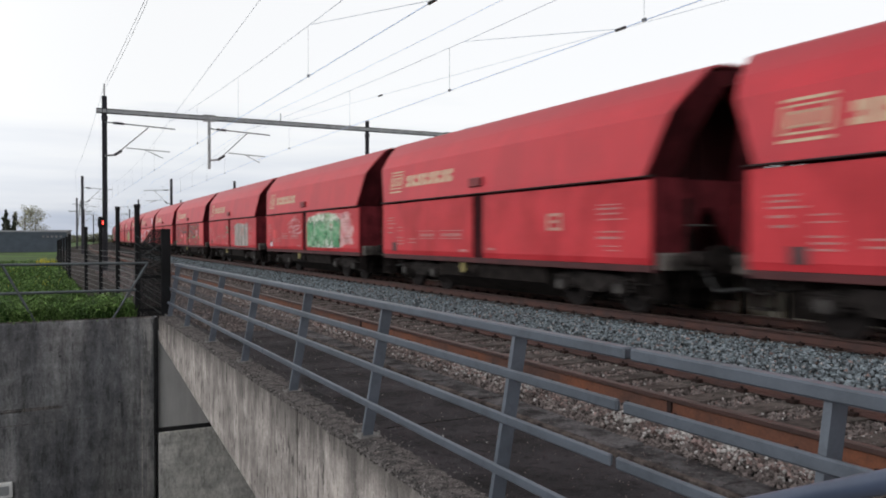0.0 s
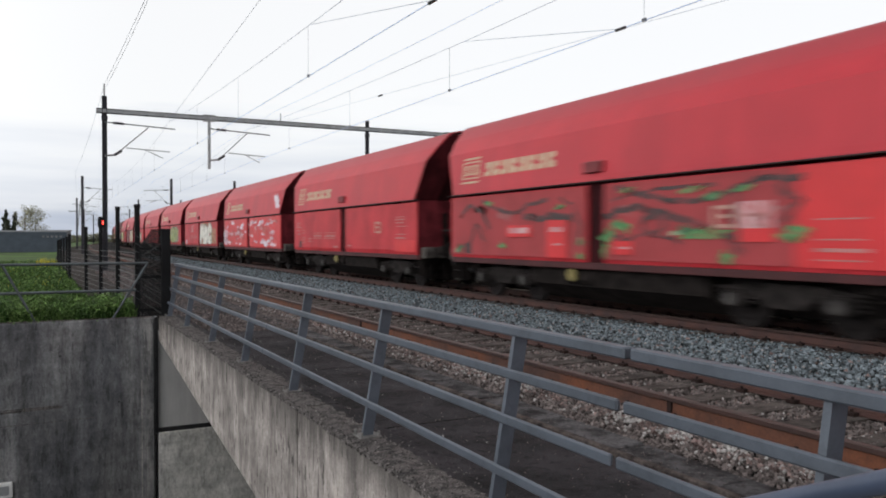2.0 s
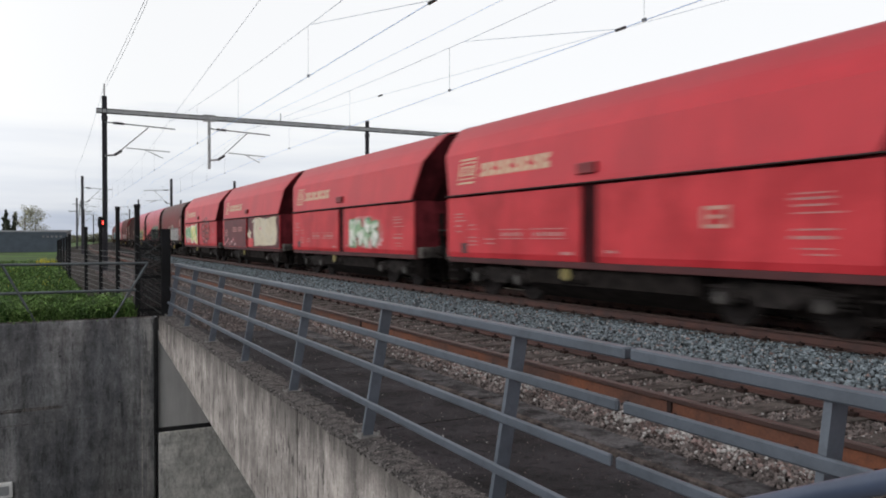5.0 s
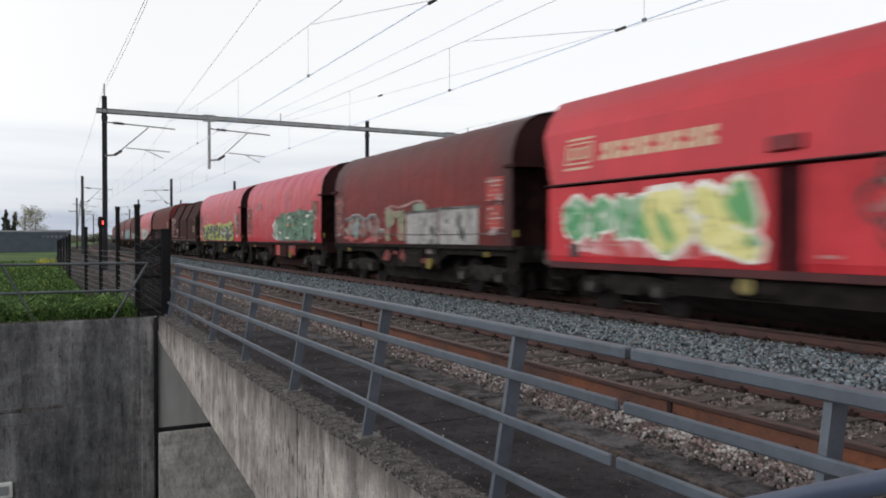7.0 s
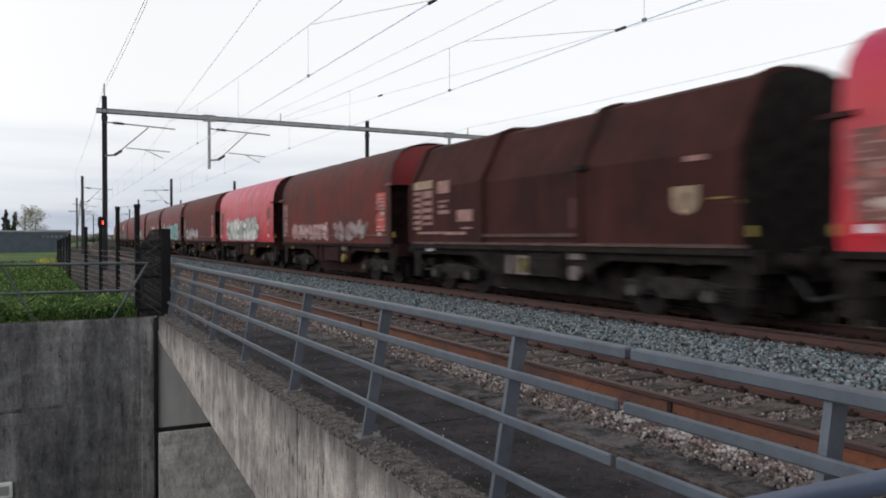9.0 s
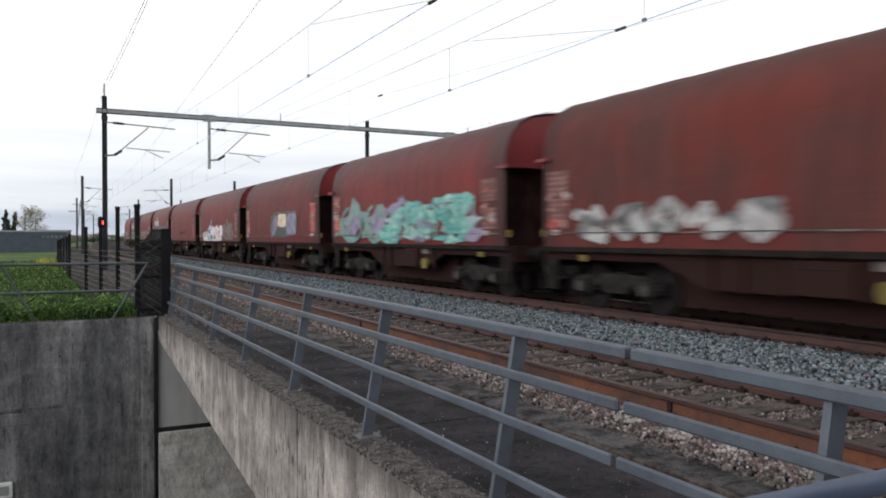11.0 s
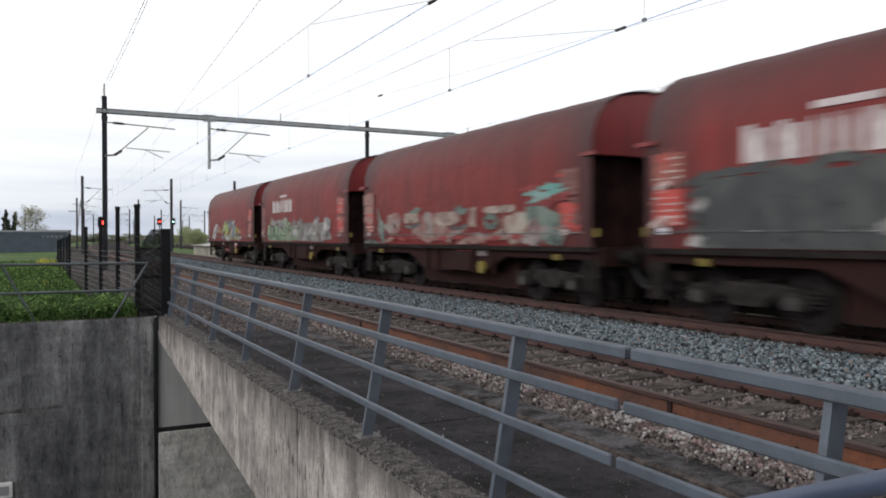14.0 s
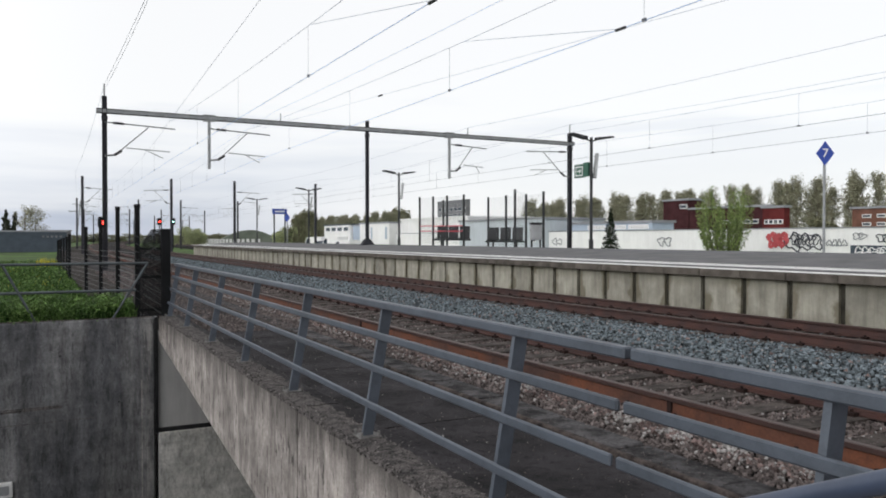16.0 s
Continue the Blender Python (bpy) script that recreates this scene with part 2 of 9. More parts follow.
    c = times(c, g_fac)
    l.new(c, b.inputs["Base Color"])
    bp = n.new("ShaderNodeBump")
    bp.inputs["Strength"].default_value, bp.inputs["Distance"].default_value = 0.6, 0.01
    l.new(g_raw, bp.inputs["Height"])
    l.new(bp.outputs[0], b.inputs["Normal"])
    return m


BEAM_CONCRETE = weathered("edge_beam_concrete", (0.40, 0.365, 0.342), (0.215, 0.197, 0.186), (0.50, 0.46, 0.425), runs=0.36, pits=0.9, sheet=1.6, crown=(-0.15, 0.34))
WALL_CONCRETE = weathered("abutment_concrete", (0.215, 0.213, 0.215), (0.105, 0.107, 0.115), (0.31, 0.30, 0.29), runs=0.7, pits=0.4, sheet=0.85, grain=50.0, lime=(1.80, 0.16))
SHELF_CONCRETE = weathered("bearing_shelf_concrete", (0.54, 0.53, 0.505), (0.49, 0.48, 0.45), (0.57, 0.56, 0.535), runs=0.12, pits=0.35, sheet=0.7)
CONCRETE = mat("weathered_concrete", (0.36, 0.333, 0.315), 0.9, var=0.35, scale=1.6, grain=90, bump=0.8, streak=0.28, blotch=0.24, pits=0.5, pit_scale=30, drip=(9.0, 0.35), tint=(0.21, 0.195, 0.187))
LICHEN = mat("lichen_concrete", (0.130, 0.118, 0.113), 0.95, var=0.75, scale=14, grain=75, bump=1.0, tint=(0.045, 0.042, 0.042), dist=0.015, pits=0.5, pit_scale=45)
LID = mat("dark_trough_lid", (0.098, 0.094, 0.097), 0.95, var=0.5, scale=4, grain=60, bump=0.8, rand=0.2, pits=0.5, pit_scale=18)
# blue cast that sky glare gives thin wires, put into the base colour
WIRE_BLUE = mat("sky_glare_wire", (0.42, 0.62, 1.0), 0.4, 0.0, var=0.1, bump=0)
CONCRETE_DARK = mat("stained_concrete", (0.165, 0.166, 0.170), 0.9, var=0.3, scale=0.7, grain=50, bump=0.6, streak=0.48, tint=(0.085, 0.087, 0.093), blotch=0.36, pits=0.35, pit_scale=14, drip=(3.4, 0.5))
CONCRETE_PALE = mat("pale_concrete", (0.47, 0.462, 0.45), 0.85, var=0.12, scale=0.8, grain=60, bump=0.2, streak=0.12)
PANEL_CONCRETE = mat("platform_panel_concrete", (0.37, 0.355, 0.30), 0.85, var=0.16, scale=1.8, grain=50, bump=0.2, streak=0.28, rand=0.12, blotch=0.12, drip=(4.0, 0.5), top=(0.34, 0.70, (0.095, 0.092, 0.062)), ends=(0.0, 0.47, 0.11, (0.13, 0.115, 0.08)))
COPING = mat("coping_concrete", (0.13, 0.115, 0.10), 0.9, var=0.3, scale=2.5, grain=50, bump=0.3, rand=0.1)
PAVING = mat("grey_paving", (0.165, 0.165, 0.17), 0.9, var=0.15, scale=1.2, grain=30, bump=0.2)
PAVE_LINE = mat("white_paint", (0.75, 0.75, 0.74), 0.7, var=0.12, scale=3, grain=40, bump=0.1)
ASPHALT = mat("dark_walkway", (0.045, 0.041, 0.045), 0.95, var=0.6, scale=1.6, grain=70, bump=0.8, tint=(0.017, 0.016, 0.017), pits=0.5, pit_scale=11)
RAIL_STEEL = mat("rusty_rail", (0.066, 0.027, 0.021), 0.75, var=0.3, scale=2.5, grain=50, bump=0.3, tint=(0.042, 0.021, 0.019))
RAIL_ORANGE = mat("orange_rust_rail", (0.128, 0.042, 0.018), 0.8, var=0.35, scale=0.9, grain=40, bump=0.3, tint=(0.058, 0.027, 0.020), pits=0.3, pit_scale=6)
RAIL_HEAD = mat("dark_rail_head", (0.052, 0.027, 0.023), 0.75, var=0.35, scale=3.0, grain=50, bump=0.3, tint=(0.036, 0.021, 0.019), spec=0.3)
RAIL_TOP = mat("worn_rail_head", (0.085, 0.055, 0.048), 0.6, 0.2, var=0.2, scale=4, grain=60, bump=0.1)
SLEEPER = mat("concrete_sleeper", (0.100, 0.086, 0.079), 0.95, var=0.35, scale=5, grain=60, bump=0.5, rand=0.25, pits=0.35, pit_scale=18)
BALLAST_BED = mat("ballast_bed", (0.035, 0.032, 0.032), 1.0, var=0.5, scale=9, grain=28, bump=1.0, dist=0.05)
STONE_BLUE = mat("blue_grey_ballast", (0.150, 0.178, 0.196), 0.9, var=0.25, scale=8, grain=60, bump=0.3, island=0.9)
STONE_BROWN = mat("brown_ballast", (0.158, 0.134, 0.128), 0.95, var=0.3, scale=8, grain=60, bump=0.3, island=0.6)
STONE_WHITE = mat("lime_ballast", (0.36, 0.345, 0.335), 0.95, var=0.15, scale=8, grain=60, bump=0.3, island=0.3)
RAILING = mat("blue_grey_railing_paint", (0.083, 0.098, 0.123), 0.5, 0.1, var=0.14, scale=3, grain=80, bump=0.08, pits=0.12, pit_scale=12)
GALV = mat("galvanised_steel", (0.34, 0.35, 0.36), 0.5, 0.5, var=0.15, scale=3, grain=60, bump=0.08)
MAST_STEEL = mat("grey_mast_steel", (0.045, 0.045, 0.054), 0.7, 0.0, spec=0.2, var=0.2, scale=2, grain=40, bump=0.1)
FENCE_BLACK = mat("black_fence_steel", (0.008, 0.0085, 0.010), 0.75, 0.0, spec=0.2, var=0.3, scale=3, grain=40, bump=0.1)
WIRE = mat("overhead_wire", (0.14, 0.15, 0.17), 0.5, 0.5, var=0.1, bump=0)
WIRE_PALE = mat("pale_wire", (0.34, 0.39, 0.48), 0.5, 0.3, var=0.1, bump=0)
BARRIER = mat("dull_barrier_steel", (0.085, 0.10, 0.11), 0.6, 0.2, var=0.2, scale=3, grain=50, bump=0.1)
FENCE_WIRE = mat("dark_fence_wire", (0.07, 0.075, 0.075), 0.6, 0.2, var=0.2, bump=0)
CESS = mat("brown_gravel", (0.056, 0.048, 0.043), 1.0, var=0.45, scale=3, grain=25, bump=0.8, dist=0.03)
INSULATOR = mat("insulator", (0.03, 0.03, 0.035), 0.4, var=0.1, bump=0)
GRASS = mat("grass", (0.070, 0.124, 0.033), 0.9, var=0.35, scale=1.1, grain=20, bump=0.5, island=0.65, tint=(0.028, 0.062, 0.015))
FIELD = mat("field", (0.080, 0.150, 0.034), 1.0, var=0.3, scale=0.15, grain=4, bump=0.4, tint=(0.050, 0.068, 0.032))
YELLOW_FLOWER = mat("yellow_flower", (0.55, 0.48, 0.03), 0.8, var=0.2, bump=0, island=0.3)
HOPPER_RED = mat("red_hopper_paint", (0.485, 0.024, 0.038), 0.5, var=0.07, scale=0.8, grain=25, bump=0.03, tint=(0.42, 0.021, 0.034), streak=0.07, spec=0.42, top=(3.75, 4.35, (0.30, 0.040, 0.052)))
HOPPER_LOW = mat("red_door_paint", (0.52, 0.036, 0.048), 0.5, var=0.1, scale=1.2, grain=25, bump=0.04, tint=(0.39, 0.022, 0.031), streak=0.10, spec=0.3)
# hopper red darkened to carry the shade of the wagon's recessed parts
HOPPER_DARK = mat("shaded_red_deep", (0.038, 0.006, 0.008), 0.9, var=0.25, scale=1.5, grain=20, bump=0.08, streak=0.3, spec=0.15)
SEAM = mat("dark_seam", (0.025, 0.008, 0.009), 0.7, var=0.2, bump=0.05)
GRIME = mat("brake_dust_steel", (0.022, 0.018, 0.017), 0.9, 0.0, var=0.4, scale=4, grain=40, bump=0.2, spec=0.1)
WHEEL_STEEL = mat("grimy_wheel", (0.024, 0.020, 0.020), 0.8, 0.2, var=0.3, scale=4, grain=40, bump=0.1, spec=0.2)
CREAM = mat("cream_lettering", (0.56, 0.42, 0.28), 0.55, var=0.12, scale=6, bump=0)
PALE_PRINT = mat("pale_print", (0.46, 0.19, 0.18), 0.55, var=0.2, scale=6, bump=0)
YELLOW_PAINT = mat("yellow_paint", (0.20, 0.15, 0.02), 0.6, var=0.25, scale=5, bump=0)
BLACK = mat("black_paint", (0.015, 0.015, 0.016), 0.5, var=0.2, bump=0)

CRUST = mat("exposed_aggregate", (0.135, 0.124, 0.121), 0.95, var=0.3, scale=20, grain=90, bump=0.3, island=0.9)
RUST_EDGE = mat("rust_stained_kerb", (0.092, 0.076, 0.070), 0.95, var=0.5, scale=9, grain=60, bump=0.5)
BOGIE_STEEL = mat("dusty_bogie_steel", (0.033, 0.028, 0.027), 0.9, 0.0, var=0.5, scale=5, grain=40, bump=0.2, spec=0.15)
STONE_PINK = mat("pinkish_ballast", (0.21, 0.155, 0.145), 0.95, var=0.25, scale=8, grain=60, bump=0.3, island=0.6)
AXLE_STEEL = mat("dull_bolt_steel", (0.17, 0.165, 0.16), 0.7, 0.2, var=0.3, scale=9, bump=0.1)
HANDRAIL_BLUE = mat("dark_blue_handrail_paint", (0.045, 0.062, 0.105), 0.45, 0.0, var=0.12, scale=6, grain=80, bump=0.05)
FASTENING = mat("rusty_clip", (0.030, 0.018, 0.016), 0.85, var=0.35, scale=8, bump=0.1)


# ---- building helpers ----
X1, X2, X3, X4 = 5.678, 10.702, 24.5, 28.7  # track centres
K, Y_CURVE = 2.5e-4, 45.0
GAUGE = 0.752


def cx(y):
    """Sideways shift of the line where it curves."""
    return K * max(0.0, y - Y_CURVE) ** 2


def cyaw(y):
    return -math.degrees(math.atan(2 * K * max(0.0, y - Y_CURVE)))


def link(name, bm, material, smooth=False):
    me = bpy.data.meshes.new(name)
    bm.to_mesh(me)
    bm.free()
    for m in material if isinstance(material, (list, tuple)) else (material,):
        me.materials.append(m)
    if smooth:
        me.shade_smooth()
        me.set_sharp_from_angle(angle=radians(35))
    return new(name, me)


def part(name, bm, material, parent, label="", smooth=False):
    ob = link(name, bm, material, smooth)
    ob.parent = parent
    if label:
        ob["label"] = label
    return ob


def thing(name, m, label, category, group="", kind=""):
    ob = new(name)
    ob.matrix_basis = m
    return tagged(ob, label, category, group, kind)


def box(bm, x0, x1, y0, y1, z0, z1, bevel=0.0, mi=0):
    vs = [bm.verts.new(p) for p in ((x0, y0, z0), (x1, y0, z0), (x1, y1, z0), (x0, y1, z0), (x0, y0, z1), (x1, y0, z1), (x1, y1, z1), (x0, y1, z1))]
    fs = [bm.faces.new([vs[i] for i in q]) for q in ((3, 2, 1, 0), (4, 5, 6, 7), (0, 1, 5, 4), (1, 2, 6, 5), (2, 3, 7, 6), (3, 0, 4, 7))]
    for f in fs:
        f.material_index = mi
    if bevel:
        es = list({e for f in fs for e in f.edges})
        bmesh.ops.bevel(bm, geom=es, offset=bevel, segments=1, affect="EDGES")
    return vs


def B(*a, **k):
    bm = bmesh.new()
    box(bm, *a, **k)
    return bm


def tube(bm, p, q, r, n=8, r2=None, mi=0):
    p, q = Vector(p), Vector(q)
    d = (q - p).normalized()
    a = d.orthogonal().normalized()
    b = d.cross(a)
    rings = []
    for c, rr in ((p, r), (q, r if r2 is None else r2)):
        rings.append([bm.verts.new(c + rr * (a * math.cos(2 * math.pi * i / n) + b * math.sin(2 * math.pi * i / n))) for i in range(n)])
    for i in range(n):
        bm.faces.new((rings[0][i], rings[0][(i + 1) % n], rings[1][(i + 1) % n], rings[1][i])).material_index = mi
    bm.faces.new(rings[0][::-1]).material_index = mi
    bm.faces.new(rings[1]).material_index = mi


def T(*segs, n=8):
    bm = bmesh.new()
    for p, q, r in segs:
        tube(bm, p, q, r, n)
    return bm


def prism(bm, prof, y0, y1, closed=True, mi=0, top=None):
    """Profile of (x, z) pushed along y."""
    top = top or prof
    a = [bm.verts.new((x, y0, z)) for x, z in prof]
    b = [bm.verts.new((x, y1, z)) for x, z in top]
    n = len(prof)
    fs = [bm.faces.new((a[i], a[(i + 1) % n], b[(i + 1) % n], b[i])) for i in range(n if closed else n - 1)]
    if closed:
        fs += [bm.faces.new(a[::-1]), bm.faces.new(b)]
    for f in fs:
        f.material_index = mi
    return fs


def plate(bm, pts, axis_fn, depth, mi=0):
    """Flat outline of (u, v) with thickness: axis_fn(u, v, d) gives the place."""
    a = [bm.verts.new(axis_fn(u, v, 0)) for u, v in pts]
    b = [bm.verts.new(axis_fn(u, v, depth)) for u, v in pts]
    n = len(pts)
    fs = [bm.faces.new(a[::-1]), bm.faces.new(b)] + [bm.faces.new((a[i], a[(i + 1) % n], b[(i + 1) % n], b[i])) for i in range(n)]
    for f in fs:
        f.material_index = mi


def sweep(bm, prof, ys, x=0.0, z=0.0, caps=True, mi=0, curved=True):
    """Closed (x, z) profile along the line of the tracks."""
    rings = [[bm.verts.new((x + px + (cx(y) if curved else 0), y, z + pz)) for px, pz in prof] for y in ys]
    n = len(prof)
    for r, s in zip(rings, rings[1:]):
        for i in range(n):
            bm.faces.new((r[i], r[(i + 1) % n], s[(i + 1) % n], s[i])).material_index = mi
    if caps:
        bm.faces.new(rings[0][::-1]).material_index = mi
        bm.faces.new(rings[-1]).material_index = mi


def fix(bm):
    bmesh.ops.recalc_face_normals(bm, faces=bm.faces[:])
    return bm


YS = [-420, -200, -70, -30, 0, 15, 30, 45] + [45 + 12 * i for i in range(1, 32)]

# ---- ground and ballast ----
g = bmesh.new()
nx, ny = 90, 90
xs = [-700 + 1700 * (i / nx) for i in range(nx + 1)]
ys_g = [16.4 + 1500 * (j / ny) ** 2 for j in range(ny + 1)]
grid = [[g.verts.new((x, y, -0.75 - 0.0 * y)) for x in xs] for y in ys_g]
for j in range(ny):
    for i in range(nx):
        g.faces.new((grid[j][i], grid[j][i + 1], grid[j + 1][i + 1], grid[j + 1][i]))
for y0, y1, x0, x1 in ((-400, 16.4, 12.45, 1000), (-400, -4.0, -12, 12.45), (-400, 16.4, -700, -12)):
    q = [g.verts.new(p) for p in ((x0, y0, -0.75), (x1, y0, -0.75), (x1, y1, -0.75), (x0, y1, -0.75))]
    g.faces.new(q)
tagged(link("ground", fix(g), FIELD), "flat grassy polder land around the railway", "ground", kind="structure")

# sunken road beneath the bridge, seen only as a dark floor below the abutment
tagged(link("road", B(-12, 40, -60, 16.0, -5.6, -5.4), ASPHALT), "dark asphalt road in the underpass", "road", kind="structure")
tagged(link("wall_south", B(-12, 12.4, -4.4, -4.01, -5.6, -0.76), CONCRETE), "plain concrete end wall of the underpass", "wall", kind="structure")
tagged(link("wall_east", B(12.46, 12.8, -4.0, 16.4, -5.6, -0.76), CONCRETE), "plain concrete side wall of the underpass", "wall", kind="structure")
tagged(link("wall_west", B(-12.4, -12, -400, 16.4, -5.6, -0.7), CONCRETE), "plain concrete retaining wall of the underpass", "wall", kind="structure")

b = bmesh.new()
prof = [(3.95, -0.75), (4.0, -0.24), (7.2, -0.23), (8.4, -0.15), (9.7, -0.225), (12.3, -0.24), (12.35, -0.75)]
sweep(b, prof, YS, caps=False)
tagged(link("ballast_bed", fix(b), BALLAST_BED), "stony ballast bed beneath both running tracks", "ballast", kind="structure")
b = bmesh.new()
sweep(b, [(22.5, -0.75), (22.6, -0.24), (30.6, -0.24), (31.2, -0.75)], YS, caps=False)
tagged(link("ballast_bed", fix(b), BALLAST_BED), "stony ballast bed beyond the island platform", "ballast", kind="structure")

RAIL_PROF = [(-0.07, -0.172), (0.07, -0.172), (0.07, -0.160), (0.012, -0.142), (0.009, -0.052), (0.036, -0.040), (0.036, -0.006), (0.026, 0.0), (-0.026, 0.0),
             (-0.036, -0.006), (-0.036, -0.040), (-0.009, -0.052), (-0.012, -0.142), (-0.07, -0.160)]


def rail(parent, x, steel):
    bm = bmesh.new()
    sweep(bm, RAIL_PROF, YS, x)
    for f in bm.faces:
        z = f.calc_center_median().z
        f.material_index = 1 if z > -0.004 else 2 if z > -0.05 or z < -0.155 else 0
    part("rail", fix(bm), (steel, RAIL_TOP, RAIL_HEAD), parent)



def track(x, label, near_steel, far_steel, y_near):
    t = thing("track", pose(0, 0, 0), label, "track", kind="structure")
    rail(t, x - GAUGE, near_steel)
    rail(t, x + GAUGE, far_steel)
    bm = bmesh.new()
    prism(bm, [(-1.26, -0.40), (1.26, -0.40), (1.26, -0.20), (1.15, -0.176), (-1.15, -0.176), (-1.26, -0.20)], -0.13, 0.13)
    me = bpy.data.meshes.new("sleeper")
    fix(bm).to_mesh(me)
    bm.free()
    me.materials.append(SLEEPER)
    fast = bmesh.new()
    rest = bmesh.new()
    y = y_near
    while y < 260:
        if y < 75:
            s = new("sleeper", me)
            s.parent = t
            s.matrix_basis = pose(x + cx(y), y, random.uniform(-0.004, 0.004), 0, 0, random.uniform(-0.4, 0.4))
        else:
            box(rest, x + cx(y) - 1.26, x + cx(y) + 1.26, y - 0.13, y + 0.13, -0.40, -0.18)
        if y < 90:
            for rx in (x - GAUGE, x + GAUGE):
                for sx in (-1, 1):
                    c = rx + cx(y) + sx * 0.10
                    box(fast, c - 0.035, c + 0.035, y - 0.05, y + 0.05, -0.176, -0.140)
                    tube(fast, (c, y, -0.14), (c, y, -0.112), 0.016, 6)
        y += 0.6
    part("fastenings", fast, FASTENING, t)["kind"] = "stuff"
    part("far_sleepers", rest, SLEEPER, t)["kind"] = "stuff"
    return t


track(X1, "rusty railway track on concrete sleepers, unused today", RAIL_ORANGE, RAIL_STEEL, -8.3)
wj = bpy.data.objects["track"]
for y0, y1 in ((5.02, 5.07), (12.4, 12.45)):
    part("weld_collar", B(X1 - GAUGE - 0.03, X1 - GAUGE + 0.03, y0, y1, -0.150, -0.035), FASTENING, wj, "dark weld collar on the rail")
track(X2, "rusty railway track that carries the freight train", RAIL_STEEL, RAIL_STEEL, -8.1)
for x in (X3, X4):
    t = thing("track", pose(0, 0, 0), "railway track beyond the island platform", "track", kind="structure")
    rail(t, x - GAUGE, RAIL_STEEL)
    rail(t, x + GAUGE, RAIL_STEEL)


def stones(name, regions, material, label):
    """Loose angular stones: regions of x0, x1, y0, y1, count, size, height function."""
    vs, fs = [], []
    base = [(1, 0, 0), (-1, 0, 0), (0, 1, 0), (0, -1, 0), (0, 0, 1), (0, 0, -1)]
    tri = [(0, 2, 4), (2, 1, 4), (1, 3, 4), (3, 0, 4), (2, 0, 5), (1, 2, 5), (3, 1, 5), (0, 3, 5)]
    rng = random.Random(name)
    for x0, x1, y0, y1, count, size, zf in regions:
        for _ in range(count):
            y = y0 + (y1 - y0) * rng.random() ** 1.5
            x = rng.uniform(x0, x1) + cx(y)
            s = size * rng.uniform(0.55, 1.25)
            rot = Euler((rng.uniform(0, 6), rng.uniform(0, 6), rng.uniform(0, 6))).to_matrix()
            c = Vector((x, y, zf(x - cx(y)) + s * rng.uniform(-0.1, 0.55)))
            k = len(vs)
            for v in base:
                w = rot @ Vector((v[0] * s * rng.uniform(0.7, 1.1), v[1] * s * rng.uniform(0.7, 1.1), v[2] * s * rng.uniform(0.5, 0.9)))
                vs.append(c + w)
            fs.extend([(a + k, b_ + k, c_ + k) for a, b_, c_ in tri])
    me = bpy.data.meshes.new(name)
    me.from_pydata(vs, [], fs)
    me.materials.append(material)
    return tagged(new(name, me), label, "ballast", kind="stuff")


def hump(x):
    return -0.205 + 0.075 * max(0.0, 1 - abs(x - 8.4) / 1.2)


stones("ballast_stones", [(7.15, 9.88, 3, 24, 30000, 0.031, hump), (7.15, 9.85, 22, 70, 17000, 0.042, hump), (10.2, 12.3, 4, 40, 3500, 0.04, lambda x: -0.24)],
       STONE_BLUE, "blue-grey crushed stone ballast heaped between the tracks")
stones("ballast_stones", [(4.98, 6.40, 2, 24, 19000, 0.025, lambda x: -0.207), (4.98, 6.40, 2, 30, 1100, 0.014, lambda x: -0.174), (4.98, 6.40, 22, 60, 5000, 0.04, lambda x: -0.195), (4.10, 4.88, 2, 24, 17000, 0.026, lambda x: -0.222 + 0.08 * min(0.5, x - 4.10)), (3.62, 3.72, 2, 30, 1200, 0.010, lambda x: -0.20), (3.78, 4.14, 2, 26, 1100, 0.008, lambda x: -0.187), (2.5, 3.68, 2, 16, 1100, 0.007, lambda x: -0.1995), (2.47, 4.12, 13.2, 15.9, 2400, 0.026, lambda x: -0.20), (2.3, 4.2, 15.7, 40, 9000, 0.04, lambda x: -0.225), (-2.3, 1.88, 15.77, 15.9, 1300, 0.014, lambda x: -0.128),
       (4.25, 4.85, 22, 60, 3500, 0.045, lambda x: -0.225), (6.5, 7.2, 2, 40, 3500, 0.032, lambda x: -0.22)], STONE_BROWN, "rust-brown ballast stones around the near track")
stones("ballast_stones", [(4.42, 4.62, 5.0, 5.35, 160, 0.020, lambda x: -0.176), (4.40, 4.66, 4.4, 4.7, 150, 0.019, lambda x: -0.176), (4.44, 4.62, 3.9, 4.15, 110, 0.019, lambda x: -0.176), (4.2, 4.85, 3.3, 9.5, 260, 0.020, lambda x: -0.175), (4.40, 4.75, 6.6, 8.2, 230, 0.020, lambda x: -0.178), (4.3, 4.85, 10, 22, 420, 0.024, lambda x: -0.178), (5.0, 6.3, 2.5, 16, 190, 0.017, lambda x: -0.182), (7.3, 9.8, 3, 26, 650, 0.020, lambda x: hump(x) + 0.02), (2.6, 3.6, 2, 12, 22, 0.010, lambda x: -0.198)], STONE_WHITE, "lime-white stained ballast stones beside the rail")

stones("ballast_stones", [(4.98, 6.40, -8, 2, 5000, 0.030, lambda x: -0.205), (4.10, 4.88, -8, 2, 4000, 0.030, lambda x: -0.222 + 0.08 * min(0.5, x - 4.10)), (6.5, 7.2, -8, 2, 1500, 0.034, lambda x: -0.22)], STONE_BROWN, "rust-brown ballast stones beside the bridge railing")
